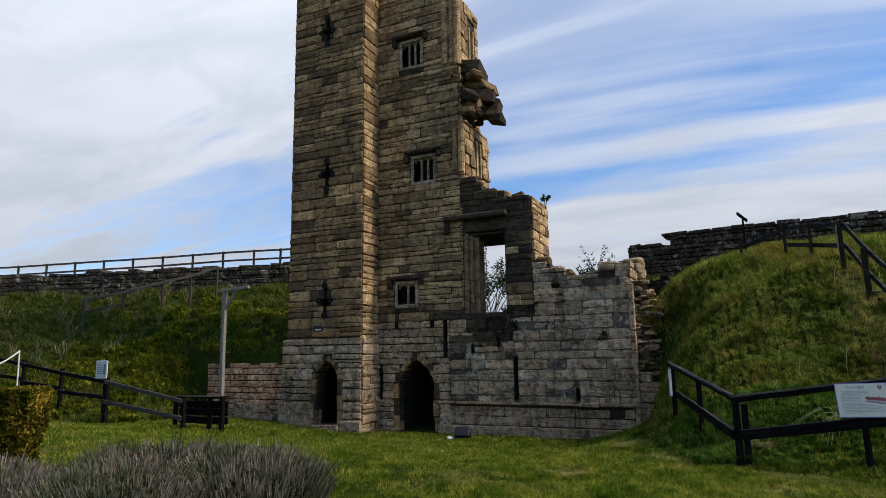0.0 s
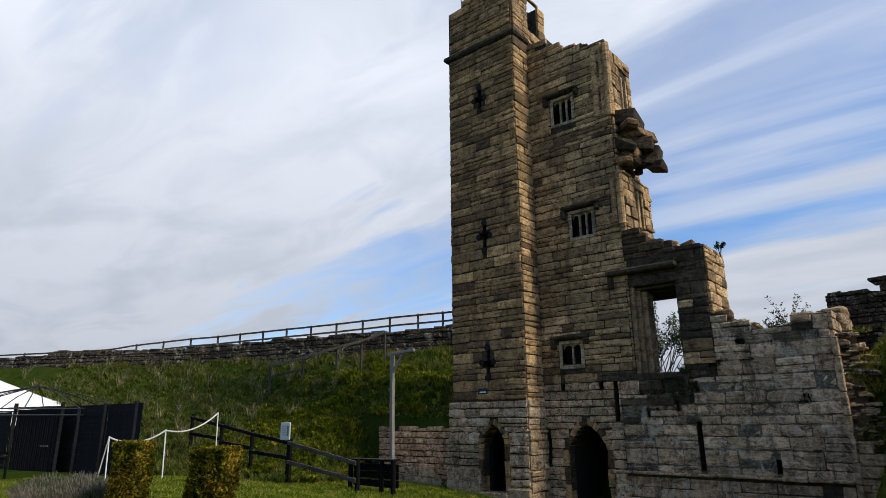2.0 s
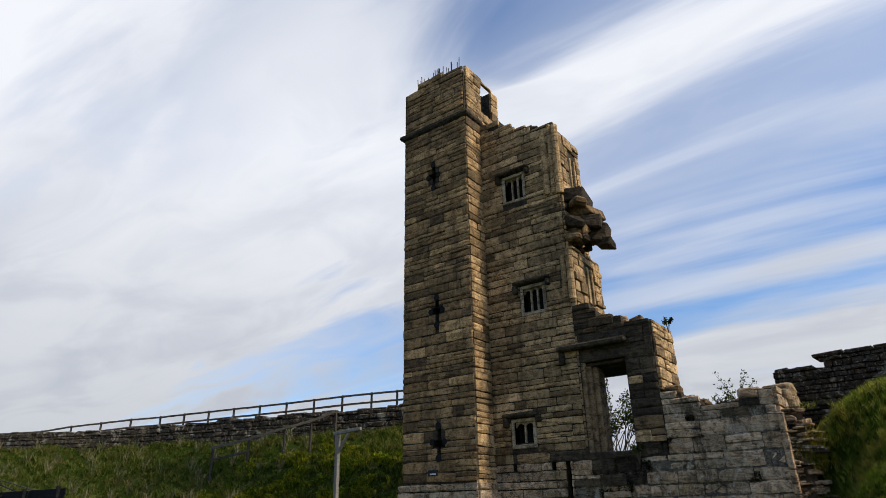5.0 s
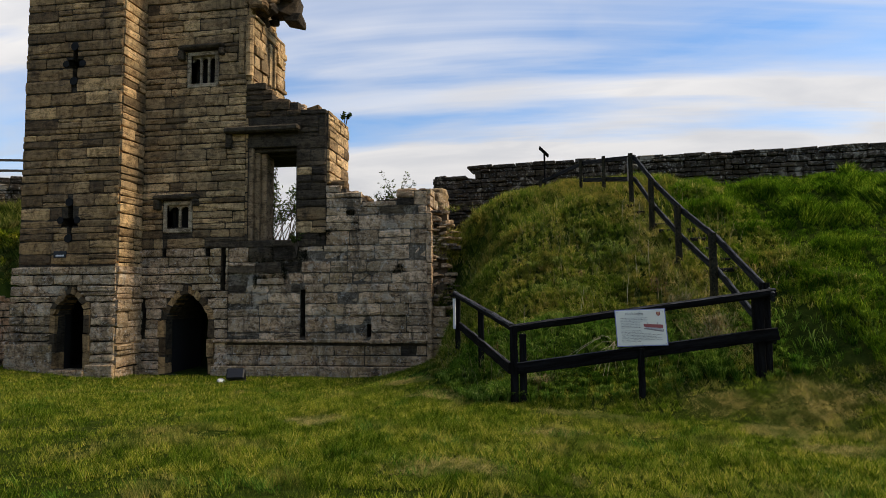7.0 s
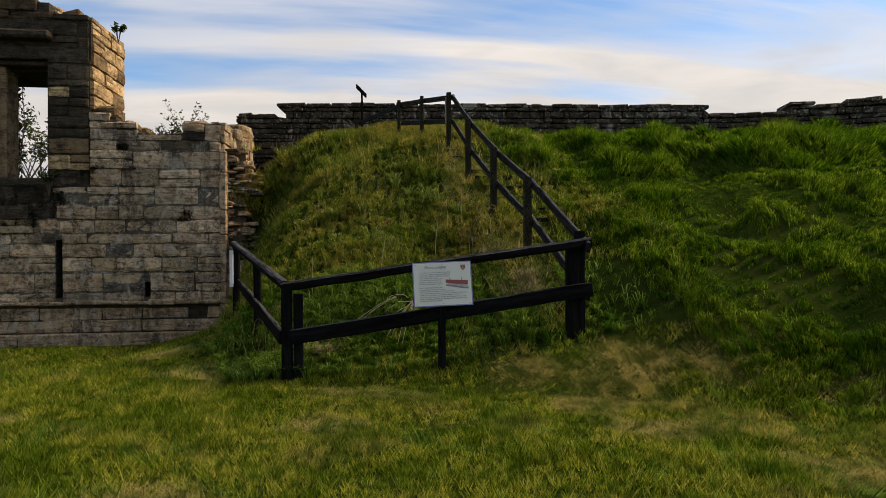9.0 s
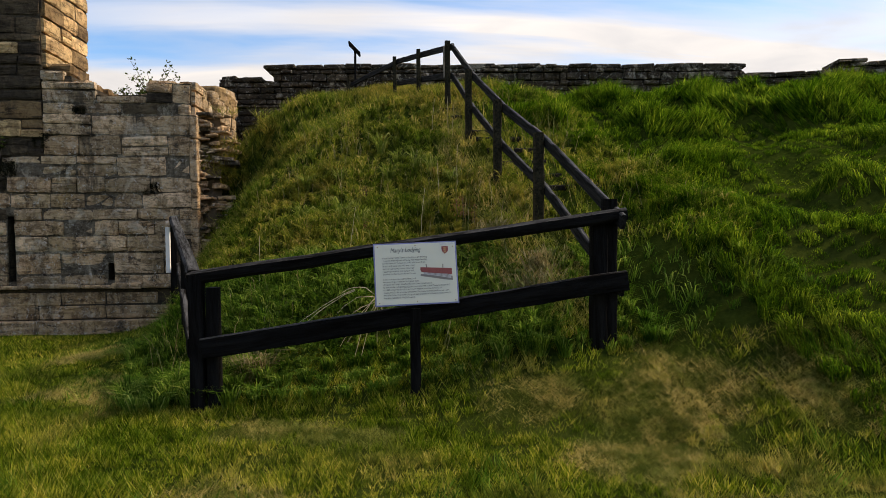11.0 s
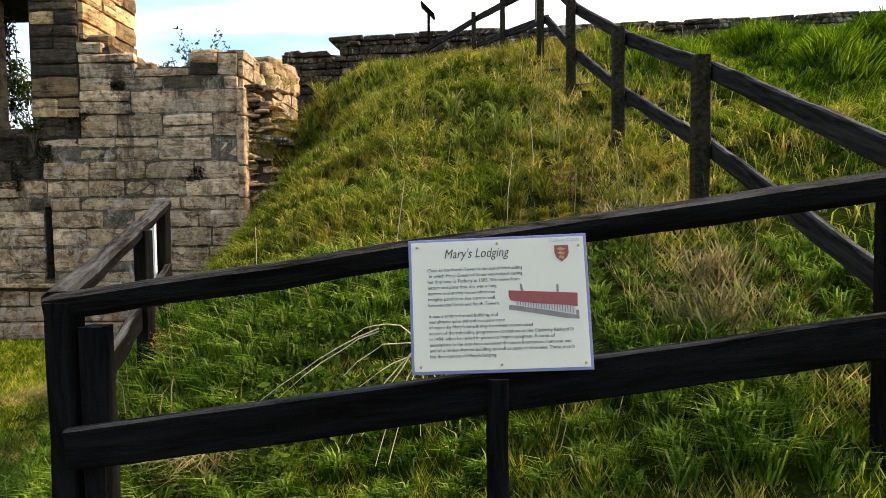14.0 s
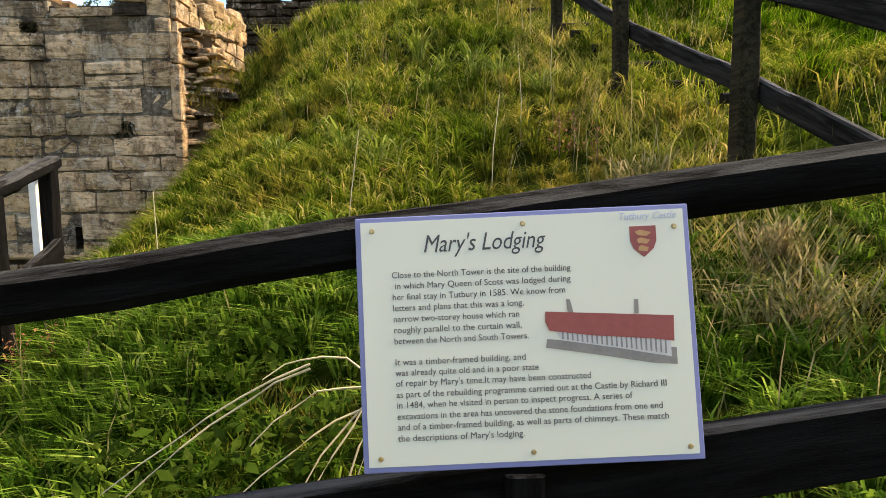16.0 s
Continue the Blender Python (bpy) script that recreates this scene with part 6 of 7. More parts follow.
def build_floodlight():
    x, y = -5.55, 17.6
    z = hz(x, y)
    ob = thing("floodlight", "small black floodlight on the grass aimed at the wall", "lamp")
    bm = bmesh.new()
    add_box(bm, (-0.24, -0.12, -0.15), (0.24, 0.12, 0.15), 0.03, pose(x, y, z + 0.22, -25, 0, 12))
    part("housing", bm, M_IRON, ob)
    for sx in (-1, 1):
        bm = bmesh.new()
        add_tube(bm, [(x + sx * 0.26, y, z - 0.05), (x + sx * 0.27, y, z + 0.24), (x + sx * 0.2, y, z + 0.25)], 0.02)
        part("bracket", bm, M_IRON, ob)
    st = thing("loose_stone", "small white stone lying on the grass", "stone")
    bm = bmesh.new()
    bmesh.ops.create_icosphere(bm, subdivisions=2, radius=0.13, matrix=pose(x - 0.38, y - 0.15, z + 0.05))
    for v in bm.verts:
        v.co += noise.noise_vector(v.co * 6) * 0.05
        v.co.z = z + 0.05 + (v.co.z - z - 0.05) * 0.6
    part("stone", bm, M_WHITE, st)


build_floodlight()


# ------------------------------------------------------------------ vegetation
def blades(name, xs, ys, h, w, lean, mat, label, seed, z0=None, parent=None, category="grass", droop=0.0, two=False, sweep=0.0):
    """Blades as slim tapering leaves; arrays of roots, heights, widths and lean."""
    rng = np.random.default_rng(seed)
    n = len(xs)
    z = height(xs, ys) if z0 is None else z0
    a, b = rng.uniform(0, math.tau, n), rng.uniform(0, math.tau, n)
    if sweep:
        # tufts lean together, mostly downhill
        b = -1.9 + 2.2 * lattice(xs, ys, sweep, 61) + 1.2 * lattice(xs, ys, sweep * 0.45, 62) + rng.normal(0, 1.0, n)
        lean = lean * rng.uniform(0.5, 1.25, n)
    dx, dy = np.cos(a) * w, np.sin(a) * w
    lx, ly = np.cos(b) * lean * h + droop * h, np.sin(b) * lean * h
    base = np.stack((xs, ys, z - 0.01), -1)
    side = np.stack((dx, dy, np.zeros(n)), -1)
    if two:
        mid = base + np.stack((lx * 0.35, ly * 0.35, h * 0.62), -1)
        tip = base + np.stack((lx * 1.15, ly * 1.15, h * np.clip(1 - lean * 0.35, 0.45, 1)), -1)
        co = np.stack((base - side, base + side, mid + side * 0.75, mid - side * 0.75, tip), 1).reshape(-1, 3)
        i = np.arange(n) * 5
        f = np.stack((i, i + 1, i + 2, i + 3, i + 3, i + 2, i + 4), -1).ravel()
        sizes = np.tile((4, 3), n)
    else:
        tip = base + np.stack((lx, ly, h), -1)
        co = np.stack((base - side, base + side, tip), 1).reshape(-1, 3)
        f = np.arange(n * 3)
        sizes = np.full(n, 3)
    ob = link(name, raw_mesh(name, co, f, sizes), mat, parent)
    return tagged(ob, label, category, kind="stuff")


def scatter(n, x0, x1, y0, y1, seed, clump=0.0, cell=0.16):
    rng = np.random.default_rng(seed)
    xs, ys = rng.uniform(x0, x1, n), rng.uniform(y0, y1, n)
    if clump:
        cx, cy = np.floor(xs / cell), np.floor(ys / cell)
        tab = np.random.default_rng(seed + 900).random((2, 509, 509))
        ci, cj = cx.astype(int) % 509, cy.astype(int) % 509
        tx, ty = (cx + tab[0, ci, cj]) * cell, (cy + tab[1, ci, cj]) * cell
        xs, ys = xs + (tx - xs) * clump, ys + (ty - ys) * clump
    return xs, ys, rng


def mound_edge(y):
    return np.interp(y, [0, 9.3, 12.6, 15.5, 18.6, 19.4, 20.2], [3.6, 2.1, 0.95, 0.40, 0.30, -0.1, -0.42])


WORN = ((5.85, 9.05, 0.62), (6.7, 8.75, 0.45), (5.5, 7.52, 0.40), (5.3, 8.45, 0.38), (1.35, 10.4, 0.45), (2.95, 8.03, 0.28), (1.95, 6.63, 0.35), (3.5, 8.95, 0.30), (6.4, 6.6, 0.45), (4.9, 9.2, 0.28), (2.9, 9.1, 0.30), (0.1, 8.4, 0.35), (7.3, 7.9, 0.35), (0.6, 12.5, 0.5))


def worn_at(x, y):
    """How trodden the lawn is, 0 to 1."""
    w = np.zeros(len(x))
    q = 0.35 * lattice(x, y, 0.35, 91) + 0.25 * lattice(x, y, 0.15, 92)
    for cx, cy, r in WORN:
        w = np.maximum(w, smooth(1.25, 0.45, np.hypot((x - cx) / 1.25, y - cy) / r + q))
    return w


def build_grass():
    # short lawn
    xs, ys, rng = scatter(700000, -5.5, 11.5, 1.8, 12.0, 1, 0.32, 0.13)
    toe = np.interp(xs, [1.8, 4.0, 5.6, 30], [9.75, 9.25, 8.7, -6.3])
    dens = np.where(ys > 6, 1.0, 0.8) * np.where(xs < -1.5, 0.55, 1.0)
    keep = (ys < toe + 1.2) & (rng.random(len(xs)) < dens) | ((xs < mound_edge(ys)) & (ys >= toe))
    xs, ys = xs[keep], ys[keep]
    tuft = 0.5 + 0.6 * lattice(xs, ys, 0.22, 11) + 0.35 * lattice(xs, ys, 0.9, 12)
    thick = rng.random(len(xs)) < np.clip(tuft * 1.2 + 0.40, 0.5, 1)
    xs, ys, tuft = xs[thick], ys[thick], tuft[thick]
    h = (0.024 + 0.080 * np.clip(tuft, 0, 1.3)) * np.random.default_rng(2).uniform(0.5, 1.25, len(xs))
    h = h * (1 - 0.72 * worn_at(xs, ys))
    blades("lawn_grass", xs, ys, h, 0.0028 + 0.022 * h, 0.55, M_LAWN, "short patchy green lawn grass with straw-coloured spots", 3)
    # thinner lawn further out
    xs, ys, rng = scatter(210000, -22, 0, 3.0, 18.6, 4, 0.3, 0.12)
    keep = ~((xs > -5.5) & (ys < 12.0)) & (xs < mound_edge(ys))
    xs, ys = xs[keep], ys[keep]
    h = np.random.default_rng(5).uniform(0.05, 0.12, len(xs))
    blades("lawn_grass", xs, ys, h, np.full(len(xs), 0.010), 0.7, M_LAWN, "short green lawn below the tower", 6)
    # closer turf before the fence
    xs, ys, rng = scatter(190000, -0.5, 9.0, 6.0, 10.2, 210, 0.3, 0.11)
    toe = np.interp(xs, [1.8, 4.0, 5.6, 30], [9.75, 9.25, 8.7, -6.3])
    keep = ys < toe + 0.6
    xs, ys = xs[keep], ys[keep]
    tuft = np.clip(0.55 + 0.6 * lattice(xs, ys, 0.25, 81) + 0.3 * lattice(xs, ys, 0.8, 82), 0.1, 1.4)
    h = (0.03 + 0.065 * tuft) * rng.uniform(0.6, 1.25, len(xs))
    h = h * (1 - 0.6 * worn_at(xs, ys))
    straw = worn_at(xs, ys) + 0.5 * lattice(xs, ys, 0.7, 83) + 0.6 * lattice(xs, ys, 0.3, 84) + 0.06 * (xs - 5.0) > 0.5
    blades("lawn_grass", xs[~straw], ys[~straw], h[~straw], np.full((~straw).sum(), 0.0042), 0.7, M_LAWN, "thick short green turf before the fence", 211, two=False)
    blades("worn_grass", xs[straw], ys[straw], h[straw] * 0.8, np.full(straw.sum(), 0.0036), 0.9, M_STRAWGRASS, "bleached straw-coloured turf before the fence", 212)
    # darker tufts standing in the lawn
    tr = np.random.default_rng(221)
    cx, cy = tr.uniform(-12, 9.0, 4200), tr.uniform(1.5, 17.5, 4200)
    ok = (lattice(cx, cy, 1.3, 95) + 0.5 * lattice(cx, cy, 0.5, 96) > 0.05) & ((cx < mound_edge(cy) - 0.2) | (cy < 8.6 - 0.4 * np.clip(cx - 5.6, 0, 9)))
    cx, cy = cx[ok], cy[ok]
    m = 26
    xs, ys = (np.repeat(v, m) + tr.normal(0, 0.045, len(v) * m) for v in (cx, cy))
    size = np.repeat(tr.uniform(0.5, 1.2, len(cx)), m)
    blades("lawn_tufts", xs, ys, tr.uniform(0.06, 0.13, len(xs)) * size, np.full(len(xs), 0.0055), 0.75, M_LUSH, "dark green tufts standing in the lawn", 222, sweep=0.3)
    # lawn round the start of the walk
    xs, ys, rng = scatter(150000, -14.0, 14.0, -9.0, 1.8, 204, 0.2, 0.12)
    h = np.random.default_rng(205).uniform(0.03, 0.10, len(xs))
    blades("lawn_grass", xs, ys, h, np.full(len(xs), 0.006), 0.6, M_LAWN, "short green lawn at the start of the path", 206)
    xs, ys, rng = scatter(40000, 11.5, 20.0, -6.0, 4.0, 207, 0.2, 0.12)
    h = np.random.default_rng(208).uniform(0.03, 0.10, len(xs))
    blades("lawn_grass", xs, ys, h, np.full(len(xs), 0.008), 0.6, M_LAWN, "short green lawn beside the bank", 209)
    # long grass on the mound and behind the fence
    xs, ys, rng = scatter(340000, -0.6, 7.2, 9.55, 17.5, 7, 0.55, 0.17)
    keep = (xs > mound_edge(ys) - 0.15) & (rng.random(len(xs)) < np.interp(ys, [9, 13, 17.5], [1.0, 0.8, 0.35]))
    path = np.abs(xs - (6.15 - 0.12 * (ys - 12))) < 0.42
    keep &= ~(path & (rng.random(len(xs)) < 0.85))
    keep &= ~((np.abs(xs - (5.28 - 0.06 * (ys - 11))) < 0.2) & (rng.random(len(xs)) < 0.8))
    xs, ys = xs[keep], ys[keep]
    tuft = np.clip(0.55 + 0.6 * lattice(xs, ys, 0.55, 21) + 0.3 * lattice(xs, ys, 1.6, 22), 0.15, 1.5)
    h = (0.08 + 0.15 * tuft) * np.random.default_rng(8).uniform(0.5, 1.3, len(xs))
    lush = ys + 0.5 * lattice(xs, ys, 0.8, 71) + 0.25 * (xs - 4) < 11.3
    blades("long_grass", xs[~lush], ys[~lush], h[~lush], 0.004 + 0.009 * h[~lush], 0.62, M_LONG, "long uncut tufted grass covering the mound", 9, two=True)
    blades("lush_grass", xs[lush], ys[lush], h[lush] * 1.1, 0.004 + 0.009 * h[lush], 0.7, M_LUSH, "lush dark green long grass behind the fence", 29, two=True)
    xs, ys, rng = scatter(70000, -0.6, 7.2, 17.5, 23.5, 10, 0.5, 0.25)
    keep = xs > mound_edge(ys) - 0.1
    xs, ys = xs[keep], ys[keep]
    h = np.random.default_rng(11).uniform(0.12, 0.32, len(xs))
    blades("long_grass", xs, ys, h, 0.012 + 0.0 * h, 0.55, M_LONG, "long grass on the crest of the mound", 12)
    # bank on the right, swept in tufts
    xs, ys, rng = scatter(1150000, 5.6, 22.0, 2.0, 23.0, 13, 0.35, 0.22)
    toe = np.interp(xs, [1.8, 4.0, 5.6, 30], [9.75, 9.15, 8.6, -6.3])
    keep = (ys > toe - 0.2) & (xs + 0.0 * ys > 6.3 - 0.10 * (ys - 12)) & (rng.random(len(xs)) < np.interp(np.hypot(xs - 4, ys - 7), [2, 8, 18], [1.0, 0.75, 0.4]))
    xs, ys = xs[keep], ys[keep]
    tuft = np.clip(0.40 + 1.0 * lattice(xs, ys, 0.62, 6) + 0.5 * lattice(xs, ys, 0.34, 32), 0.02, 1.6)
    h = (0.05 + 0.17 * tuft) * np.random.default_rng(14).uniform(0.6, 1.25, len(xs))
    nearb = np.hypot(xs - 5, ys - 7) < 7.5
    nx, ny, nh = xs[nearb], ys[nearb], h[nearb] * 0.9
    blades("bank_grass", nx, ny, nh, 0.0032 + 0.004 * nh, 0.8, M_BANK, "thick tufted green grass at the foot of the bank", 24, droop=-0.1, two=True, sweep=0.55)
    xs, ys, h = xs[~nearb], ys[~nearb], h[~nearb]
    far = np.hypot(xs - 3.5, ys - 6)
    blades("bank_grass", xs, ys, h, 0.004 + 0.0009 * far, 1.0, M_BANK, "thick swept green grass on the castle bank", 15, droop=-0.1, two=False, sweep=0.7)
    # left bank
    xs, ys, rng = scatter(170000, -40, -13.2, 9.5, 24.0, 16, 0.6, 0.4)
    d = ys - (curtain_y(xs) - 10.4)
    keep = (d > -0.3) & (d < 10.6) & ~((ys < 18.4) & (xs > -16.75))
    xs, ys = xs[keep], ys[keep]
    tuft = np.clip(0.5 + 0.7 * lattice(xs, ys, 1.1, 41) + 0.4 * lattice(xs, ys, 0.6, 42), 0.12, 1.5)
    h = (0.14 + 0.26 * tuft) * np.random.default_rng(17).uniform(0.6, 1.25, len(xs))
    blades("bank_grass", xs, ys, h, np.full(len(xs), 0.022), 0.6, M_FARBANK, "rough tussocky grass on the far bank", 18)
    # low yellow-green leaves over the bank beside the tower
    xs, ys, rng = scatter(60000, -23.5, -14.6, 13.4, 21.5, 27, 0.5, 0.3)
    d = ys - (curtain_y(xs) - 10.4)
    keep = (d > 0.2) & ~((ys < 18.4) & (xs > -16.8)) & (lattice(xs, ys, 0.8, 44) + 0.5 * lattice(xs, ys, 2.2, 45) - 0.10 * np.abs(xs + 18.6) > -0.35)
    xs, ys = xs[keep], ys[keep]
    blades("ground_cover", xs, ys, rng.uniform(0.18, 0.48, len(xs)), np.full(len(xs), 0.034), 0.9, M_COVER, "yellow-green leafy plants covering the far bank", 28, two=True)
    xs, ys, rng = scatter(26000, 4.5, 6.2, 9.8, 17.0, 25, 0.2, 0.08)
    keep = np.abs(xs - (5.28 - 0.06 * (ys - 11))) < 0.34 + 0.16 * lattice(xs, ys, 0.6, 61)
    xs, ys = xs[keep], ys[keep]
    blades("trodden_grass", xs, ys, rng.uniform(0.05, 0.14, len(xs)), np.full(len(xs), 0.006), 0.9, M_STRAWGRASS, "short yellow trodden grass beside the handrail", 26)
    # worn straw-coloured spots
    pr = np.random.default_rng(301)
    for k, (x, y, r) in enumerate(WORN):
        n = int(75000 * r * r)
        a, q = pr.uniform(0, math.tau, n), r * 1.35 * np.sqrt(pr.uniform(0, 1, n))
        xs, ys = x + np.cos(a) * q * 1.25, y + np.sin(a) * q
        keep = pr.random(n) < worn_at(xs, ys)
        xs, ys = xs[keep], ys[keep]
        blades("worn_grass", xs, ys, pr.uniform(0.02, 0.065, len(xs)), np.full(len(xs), 0.0021), 1.3, M_STRAWGRASS, "bleached straw-coloured worn patch in the grass", 310 + k)
    # dry tufts overhanging the broken wall end
    tr = np.random.default_rng(401)
    n = 5200
    z = tr.uniform(0.3, 4.6, n)
    x = -0.35 + tr.uniform(0.0, 1.5, n) ** 1.0
    keep = (np.sin(z * 3.9 + 0.8) + 0.5 * np.sin(x * 7)) > 0.1 - x * 0.8
    x, z = x[keep], z[keep]
    y = 19.17 + 0.34 * (x + 0.42) + tr.uniform(-0.06, 0.10, len(x))
    blades("wall_end_grass", x, y, tr.uniform(0.10, 0.28, len(x)), np.full(len(x), 0.008), 1.2, M_LONG, "dry grass hanging over the broken wall end", 402, z0=z)
    # dry stems standing in the long grass
    xs, ys, rng = scatter(1500, 0.6, 7.0, 9.8, 18.0, 19)
    keep = (xs > mound_edge(ys)) & (lattice(xs, ys, 0.9, 51) > 0.05)
    xs, ys = xs[keep], ys[keep]
    h = rng.uniform(0.25, 0.65, len(xs))
    blades("dry_stems", xs, ys, h, np.full(len(xs), 0.0028), 0.45, M_DRY, "thin dry straw stems in the long grass", 20, two=True)
    xs, ys, rng = scatter(5200, -42, -19, 9, 23, 22, 0.85, 1.3)
    d = ys - (curtain_y(xs) - 10.4)
    keep = (d > 1.5) & (d < 9.8) & (xs < -21 + 0.0 * ys)
    xs, ys = xs[keep], ys[keep]
    h = rng.uniform(0.4, 1.1, len(xs))
    blades("dry_stems", xs, ys, h, np.full(len(xs), 0.014), 0.55, M_DRY, "pale dead stalks on the far bank", 23, two=True)
    # dead tussocks
    for k, (x, y, r) in enumerate(((5.15, 10.55, 0.28), (5.35, 10.95, 0.22), (4.95, 11.7, 0.2), (2.75, 9.95, 0.15))):
        rg = np.random.default_rng(70 + k)
        n = 260
        a, q = rg.uniform(0, math.tau, n), rg.uniform(0, r, n) ** 1.0
        blades("dead_tussock", x + np.cos(a) * q, y + np.sin(a) * q * 0.8, rg.uniform(0.12, 0.34, n), np.full(n, 0.005), 1.0, M_DRY, "bleached dead grass tussock on the mound", 80 + k, two=True)


build_grass()


def build_stalks():
    """Bleached fallen stalks fanning out of the grass behind the lower rail."""
    ob = thing("fallen_stalks", "long bleached dead plant stalks bent over the green grass", "plant")
    rng = random.Random(4)
    root = Vector((3.72, 9.80, 1.45))
    ends = ((-0.30, -0.05, 0.03), (-0.33, -0.08, -0.10), (-0.36, -0.10, -0.20), (-0.24, -0.16, -0.34), (-0.19, -0.18, -0.42), (-0.13, -0.18, -0.40), (-0.30, -0.16, -0.36), (-0.50, -0.05, -0.28), (-0.46, -0.08, -0.30), (0.00, -0.14, -0.34), (0.10, -0.08, -0.30))
    for k, (ex, ey, ez) in enumerate(ends):
        pts = []
        start = root + Vector((0, 0.05, -0.03 - 0.02 * (k % 3)))
        if k in (7, 8):
            start = root + Vector((-0.18, 0.02, 0.02))
        for i in range(7):
            t = i / 6
            bow = 0.06 if k < 2 else 0.03
            pts.append(start + Vector((ex * t * 0.95, ey * t, ez * t + bow * math.sin(math.pi * t))) + Vector([rng.uniform(-0.006, 0.006) for _ in range(3)]))
        bm = bmesh.new()
        add_tube(bm, pts, 0.0032, 0.0016, 5)
        part("stalk", bm, M_STRAW, ob)
    oth = thing("dry_seedhead", "dry upright brown stalk standing in the grass", "plant", "dry stalks on the mound")
    bm = bmesh.new()
    add_tube(bm, [(0, 0, -0.1), (0.01, 0, 0.3), (-0.01, 0.01, 0.62)], 0.0035, 0.002, 5)
    part("stem", bm, M_STRAW, oth)
    oth.matrix_basis = pose(4.45, 12.6, hz(4.45, 12.6))
    for x, y, s in ((4.2, 12.0, 4), (4.75, 13.0, -5), (3.4, 11.6, 6), (4.9, 14.9, 3), (4.85, 15.1, -7), (2.5, 11.4, 2), (4.6, 15.3, 5)):
        copy_thing(oth, pose(x, y, hz(x, y), s, -s * 0.7, x * 40))


build_stalks()


def leaf_cloud(n, centre, radii, size, seed, shell=0.0, box=False):
    rng = np.random.default_rng(seed)
    if box:
        p = rng.uniform(-1, 1, (n, 3))
        k = rng.integers(0, 3, n)
        p[np.arange(n), k] = np.sign(p[np.arange(n), k]) * rng.uniform(0.86, 1.02, n)
    else:
        p = rng.normal(size=(n, 3))
        p /= np.linalg.norm(p, axis=1)[:, None]
        p *= (rng.uniform(shell, 1, n) ** 0.5)[:, None]
    c = np.array(centre) + p * np.array(radii)
    u = rng.normal(size=(n, 3))
    u /= np.linalg.norm(u, axis=1)[:, None]
    v = np.cross(u, rng.normal(size=(n, 3)))
    v /= np.linalg.norm(v, axis=1)[:, None]
    s = size * rng.uniform(0.6, 1.3, n)[:, None]
    co = np.stack((c - u * s, c + v * s * 0.45, c + u * s, c - v * s * 0.45), 1).reshape(-1, 3)
    return co


def leaves_part(name, cos, mat, parent, label=""):
    co = np.concatenate(cos)
    n = len(co) // 4
    return link(name, raw_mesh(name, co, np.arange(n * 4), np.full(n, 4)), mat, parent, label)


def build_tufts():
    """Bright broad-bladed tufts and dead dock stems standing out of the mound's grass."""
    spots = ((3.74, 14.75, 0.42), (4.25, 13.98, 0.45), (3.26, 12.66, 0.38), (3.85, 13.7, 0.34), (3.14, 14.05, 0.30), (2.66, 14.18, 0.28), (4.45, 13.75, 0.36), (3.5, 12.4, 0.32), (4.0, 14.4, 0.30), (2.75, 12.9, 0.30), (4.7, 13.2, 0.28), (3.0, 11.6, 0.30))
    for k, (x, y, r) in enumerate(spots):
        ob = thing("grass_tuft", "bright green tuft of broad arching grass blades", "plant", "broad-bladed tufts on the mound", at=(x, y, hz(x, y)))
        rg = np.random.default_rng(800 + k)
        for q in range(3):
            bm = bmesh.new()
            for _ in range(16):
                a, L, w = rg.uniform(0, math.tau), r * rg.uniform(0.6, 1.2), rg.uniform(0.005, 0.009)
                d, sd = Vector((math.cos(a), math.sin(a), 0)), Vector((-math.sin(a), math.cos(a), 0)) * w
                out = rg.uniform(0.35, 0.8)
                pts = [d * (0.05 * rg.random()), d * L * out * 0.45 + Vector((0, 0, L * 0.62)), d * L * out * 0.85 + Vector((0, 0, L * 0.78)), d * L * out * 1.25 + Vector((0, 0, L * 0.60))]
                ws = (1.0, 1.0, 0.7, 0.05)
                rows = [(bm.verts.new(p + sd * f), bm.verts.new(p - sd * f)) for p, f in zip(pts, ws)]
                for (a0, a1), (b0, b1) in zip(rows, rows[1:]):
                    bm.faces.new((a0, a1, b1, b0))
            part("blade_spray", bm, M_TUFT, ob)
    for k, (x, y, h) in enumerate(((4.68, 12.07, 0.34), (1.98, 11.13, 0.30), (4.62, 12.2, 0.28), (2.08, 11.2, 0.26), (3.56, 12.19, 0.18), (3.54, 13.11, 0.2), (4.8, 12.0, 0.25))):
        ob = thing("dead_dock", "rusty brown dead dock stem with seed heads", "plant", "dead docks in the grass", at=(x, y, hz(x, y)))
        bm = bmesh.new()
        add_tube(bm, [(0, 0, -0.05), (0.02, 0.01, h * 0.6), (0.0, -0.02, h * 1.25)], 0.005, 0.002, 5)
        part("stem", bm, M_TWIG, ob)
        leaves_part("seed_head_mass", [leaf_cloud(26, (0.0, -0.01, h * f), (0.06 + 0.05 * (1 - f), 0.06, 0.06), 0.011, 850 + k * 4 + q) for q, f in enumerate((0.6, 0.85, 1.1))], M_RUST, ob)["kind"] = "stuff"


build_tufts()


